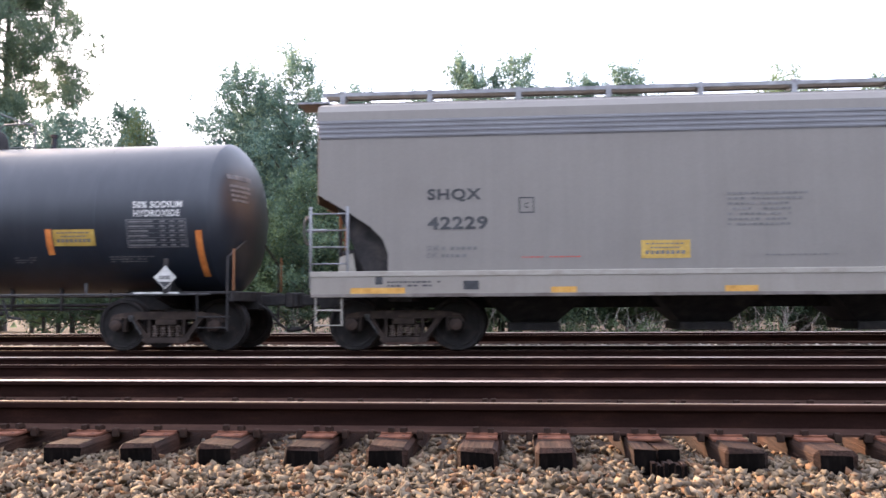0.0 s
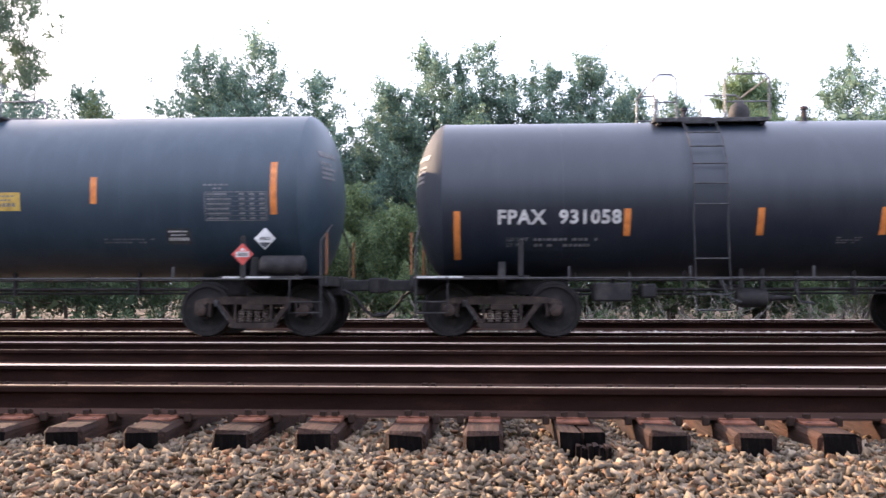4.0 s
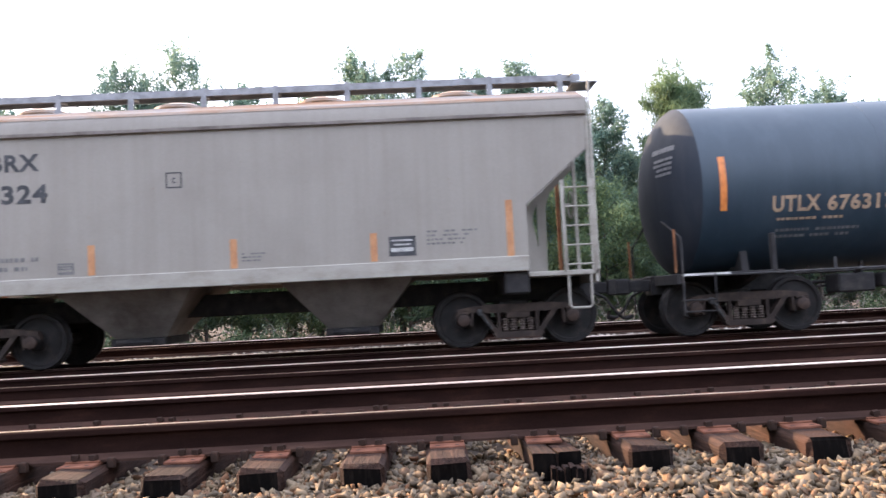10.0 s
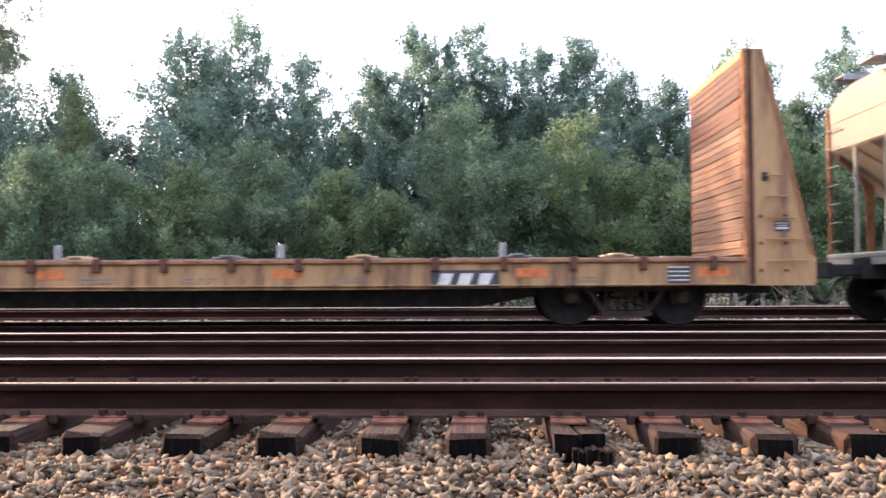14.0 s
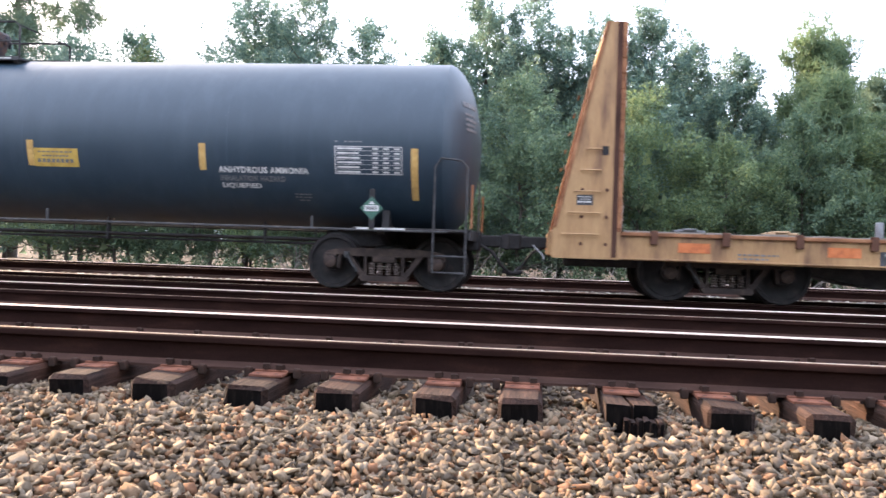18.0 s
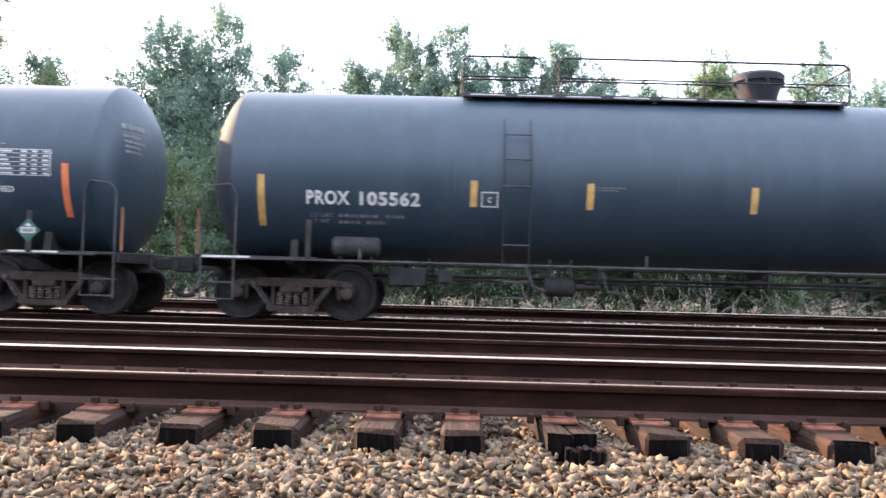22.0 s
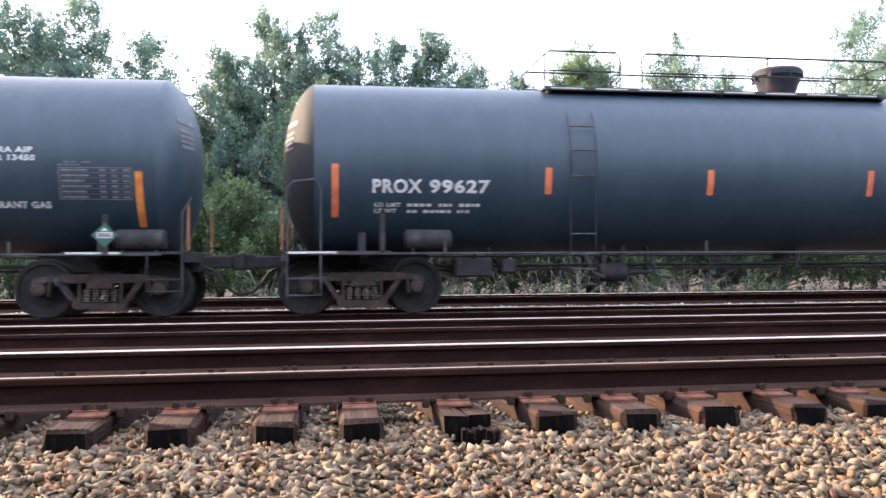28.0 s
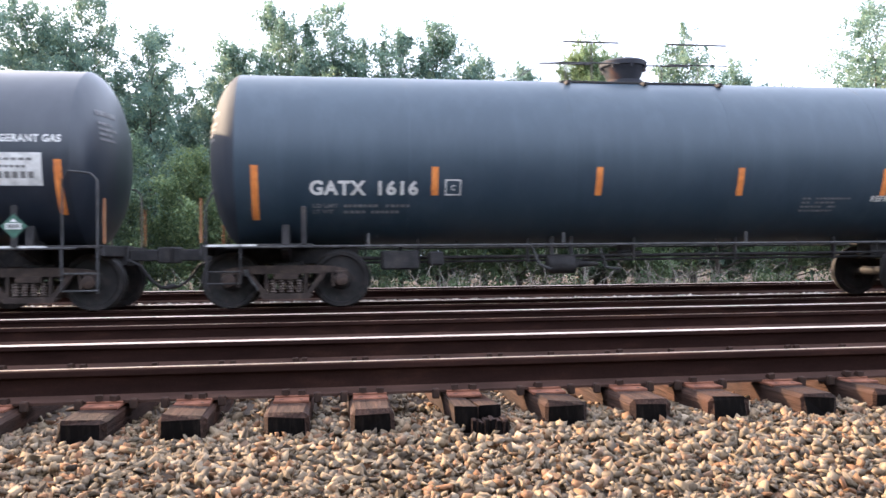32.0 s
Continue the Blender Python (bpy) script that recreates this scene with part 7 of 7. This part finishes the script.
            part("edge_plate", Build().prism(fold, 1, a, b), M_RUST, gusset, "rust-brown folded edge")
            for k in range(13):
                z = lift(1.0 + 0.24 * k)
                weld = Build().box(min(face, face + e * 0.045), max(face, face + e * 0.045), a, b, z - 0.05, z + 0.05, 0.004)
                part("edge_weld", weld, M_RUST, gusset, "rusty weld along the board edge")
            for k in range(6):
                z, w = lift(0.70 + 0.42 * (k // 2)), 0.22 + 0.38 * (k % 2)
                bolt = Build().tube([(face + e * w, y * (H + 0.01), z), (face + e * w, y * (H + 0.035), z)], 0.028, 8)
                part("bolt_head", bolt, M_DARKRUST, gusset, "rusty bolt head")
        edge_x = sorted((face - e * 0.02, face + e * 0.05))
        for y in (-H - 0.025, H - 0.05):
            part("bulkhead_edge", Build().box(*edge_x, y, y + 0.075, lift(0.9), lift(4.15), 0.005), M_RUST, car, "rusty bulkhead edge")
        rows = 27
        pitch = 3.192 / rows
        board = Build().box(-0.033, 0.033, -H + 0.06, H - 0.06, -pitch * 0.475, pitch * 0.475, 0.008)
        painted = board.mesh("bulkhead_board", M_SIGN)
        # Board colours hold the light: warm on the sunlit end, grey in shade.
        upper = board.mesh("bulkhead_board", M_BOARD if e > 0 else M_BULK)
        lower = board.mesh("bulkhead_board", M_TANBOARD if e > 0 else M_GREYBOARD)
        for k in range(rows):
            worn_in = k > 15 + rng.uniform(-2.5, 2.5)
            me = painted if k == rows - 1 else upper if worn_in else lower
            p = hang("bulkhead_board", me, car, "yellow-painted top board" if k == rows - 1 else "", (face + rng.uniform(-0.010, 0.010), 0, lift(0.94) + pitch * (k + 0.5)))
            p.rotation_euler = (rng.gauss(0, 0.004), rng.gauss(0, 0.03), 0)
        frame_b = Build().box(min(face + e * 0.03, face + e * 0.30), max(face + e * 0.03, face + e * 0.30), -H + 0.05, H - 0.05, lift(4.05), lift(4.16), 0.015)
        part("top_beam", frame_b, M_YELLOW, car, "yellow top beam of the bulkhead")
        # The farthest post is orange instead of yellow, to look sunlit.
        for y in (-0.55, 0.35, 1.25):
            part("bulkhead_post", Build().prism([(face + e * 0.04, lift(0.6)), (face + e * 0.04, lift(4.1)), (face + e * 0.28, lift(4.1)), (back - e * 0.05, lift(0.95)), (back - e * 0.05, lift(0.6))], 1, y - 0.05, y + 0.05), M_RUST if y > 1 else M_YELLOW, car, "tapered post painted orange for the sun on it" if y > 1 else "tapered yellow post")
        gear = Build()
        for k in range(9):
            z = lift(0.75 + 0.34 * k)
            x = back + e * 0.06 + (face + e * 0.36 - back) * max(0.0, (z - lift(0.95)) / 3.2)
            gear.tube([(x, 0.98, z), (x, 1.48, z)], 0.014, 5)
        gear.tube([(back + e * 0.06, 1.48, lift(0.6)), (face + e * 0.40, 1.48, lift(3.6))], 0.022, 6).tube([(back + e * 0.06, 0.98, lift(0.6)), (face + e * 0.40, 0.98, lift(3.6))], 0.022, 6)
        part("end_ladder", gear, M_RUST, car, "rust-coloured end ladder", 50)
        wheel_x = face + e * 0.62
        part("brake_wheel", Build().lathe([(-0.02, 0.20), (0.0, 0.23), (0.02, 0.20)], 0, (wheel_x + e * 0.22, -0.95, lift(1.75)), 18).tube([(wheel_x, -0.95, lift(1.75)), (wheel_x + e * 0.24, -0.95, lift(1.75))], 0.03, 6).box(wheel_x - 0.10, wheel_x + 0.10, -1.10, -0.80, lift(1.58), lift(1.95), 0.04), M_RUST, car, "rusty hand brake wheel and its gear box", 40)
        part("end_beam", Build().box(min(back - e * 0.05, back + e * 0.05), max(back - e * 0.05, back + e * 0.05), -1.5, 1.5, lift(0.5), lift(0.9), 0.015), M_YELLOW, car)
        part("uncoupling_rod", Build().tube([(back + e * 0.12, -1.45, lift(0.42)), (back + e * 0.14, -0.9, lift(0.50)), (back + e * 0.3, -0.3, lift(0.66))], 0.016, 5), M_GALV, car, "", 50)
    couplers(car, -10.2, 10.2)
    marks("logo_panel", car, skin, M_INK, [(-53.94 + f, -52.86 + f, lift(0.44), lift(0.73))], "dark panel with pale block shapes", 0.004)
    b = Build()
    for k in range(3):
        x = -53.83 + f + 0.31 * k
        b.prism([(x, lift(0.49)), (x + 0.18, lift(0.49)), (x + 0.26, lift(0.68)), (x + 0.06, lift(0.68))], 1, -H - 0.009, -H - 0.005)
    part("logo_shape", b, M_WHITE, car, "pale block shapes of a worn logo")
    for a, b in ((-63.44, -62.48), (-62.36, -61.05)):
        marks("number_panel", car, skin, M_INK, [(a + f, b + f, lift(0.46), lift(0.72))], "dark number panel", 0.004)
    lettering("TTPX", car, skin, M_WHITE, -63.37 + f, -62.55 + f, lift(0.50), lift(0.685), "white lettering on a dark panel", 0.009)
    lettering("806516", car, skin, M_WHITE, -62.27 + f, -61.18 + f, lift(0.50), lift(0.685), "white lettering on a dark panel", 0.009)
    for x in (-66.15, -63.95, -60.0, -56.2, -52.35, -49.55):
        marks("reflector_strip", car, skin, M_TAPE, [(x + f - 0.24, x + f + 0.24, lift(0.61), lift(0.76))], "faded red-orange tape")
    panel = marks("lined_panel", car, skin, M_INK, [(-50.26 + f, -49.92 + f, lift(0.48), lift(0.77))], "black panel ruled and framed with white lines")
    for k in range(5):
        z = lift(0.485 + 0.066 * k)
        bar = Build()
        patch(bar, skin, -50.25 + f, -49.93 + f, z, z + 0.020, 0.009)
        part("panel_line", bar, M_WHITE, panel, "white line")
    for k, x in enumerate((-65.2, -59.2, -57.6, -55.2, -51.5)):
        small_print(car, skin, M_INKDIM, x + f - 0.3, x + f + 0.3, lift(0.52), lift(0.64), 2, 60 + k)
    gus = Skin(-H - 0.02)
    sign(-48.62, -48.38, 1.30, 1.46, M_INK, M_WHITE)(car, gus, s)
    sign(-67.95, -67.70, 1.30, 1.46, M_INK, M_WHITE)(car, gus, s)
    marks("slot", car, gus, M_FRAME, [(-48.80 + f, -48.70 + f, lift(2.08), lift(2.22)), (-67.58 + f, -67.48 + f, lift(2.08), lift(2.22))], "dark slots")
    for bx in (-50.82, -65.53):
        part("bolster", Build().box(bx + f - 0.2, bx + f + 0.2, -1.4, 1.4, 0.66, 0.9, 0.03), M_FRAME, car)
        add_bogie(car, bx + f)


long_hopper()
sodium_car()
union_car()
two_bay_hopper()
bulkhead_flat()
ammonia_car()
ammonia_car_orange()
refrigerant_car()
last_car()


# ---- the train rolls by, and its wheels turn ----
def rolled(t):
    return float(np.interp(t, [0.5 * k for k in range(len(ROLLED))], ROLLED))


def motions():
    for car, s in CARS:
        walk(car, [(0.5 * k, pose(s + d, TRAIN_Y, TRAIN_Z)) for k, d in enumerate(ROLLED)])
    steps = [k * 4 / 30 for k in range(241)]
    for wheels, dx in WHEELSETS:
        walk(wheels, [(t, pose(dx, 0, WHEEL_R, 0, math.degrees(rolled(t) / WHEEL_R), 0)) for t in steps])


motions()
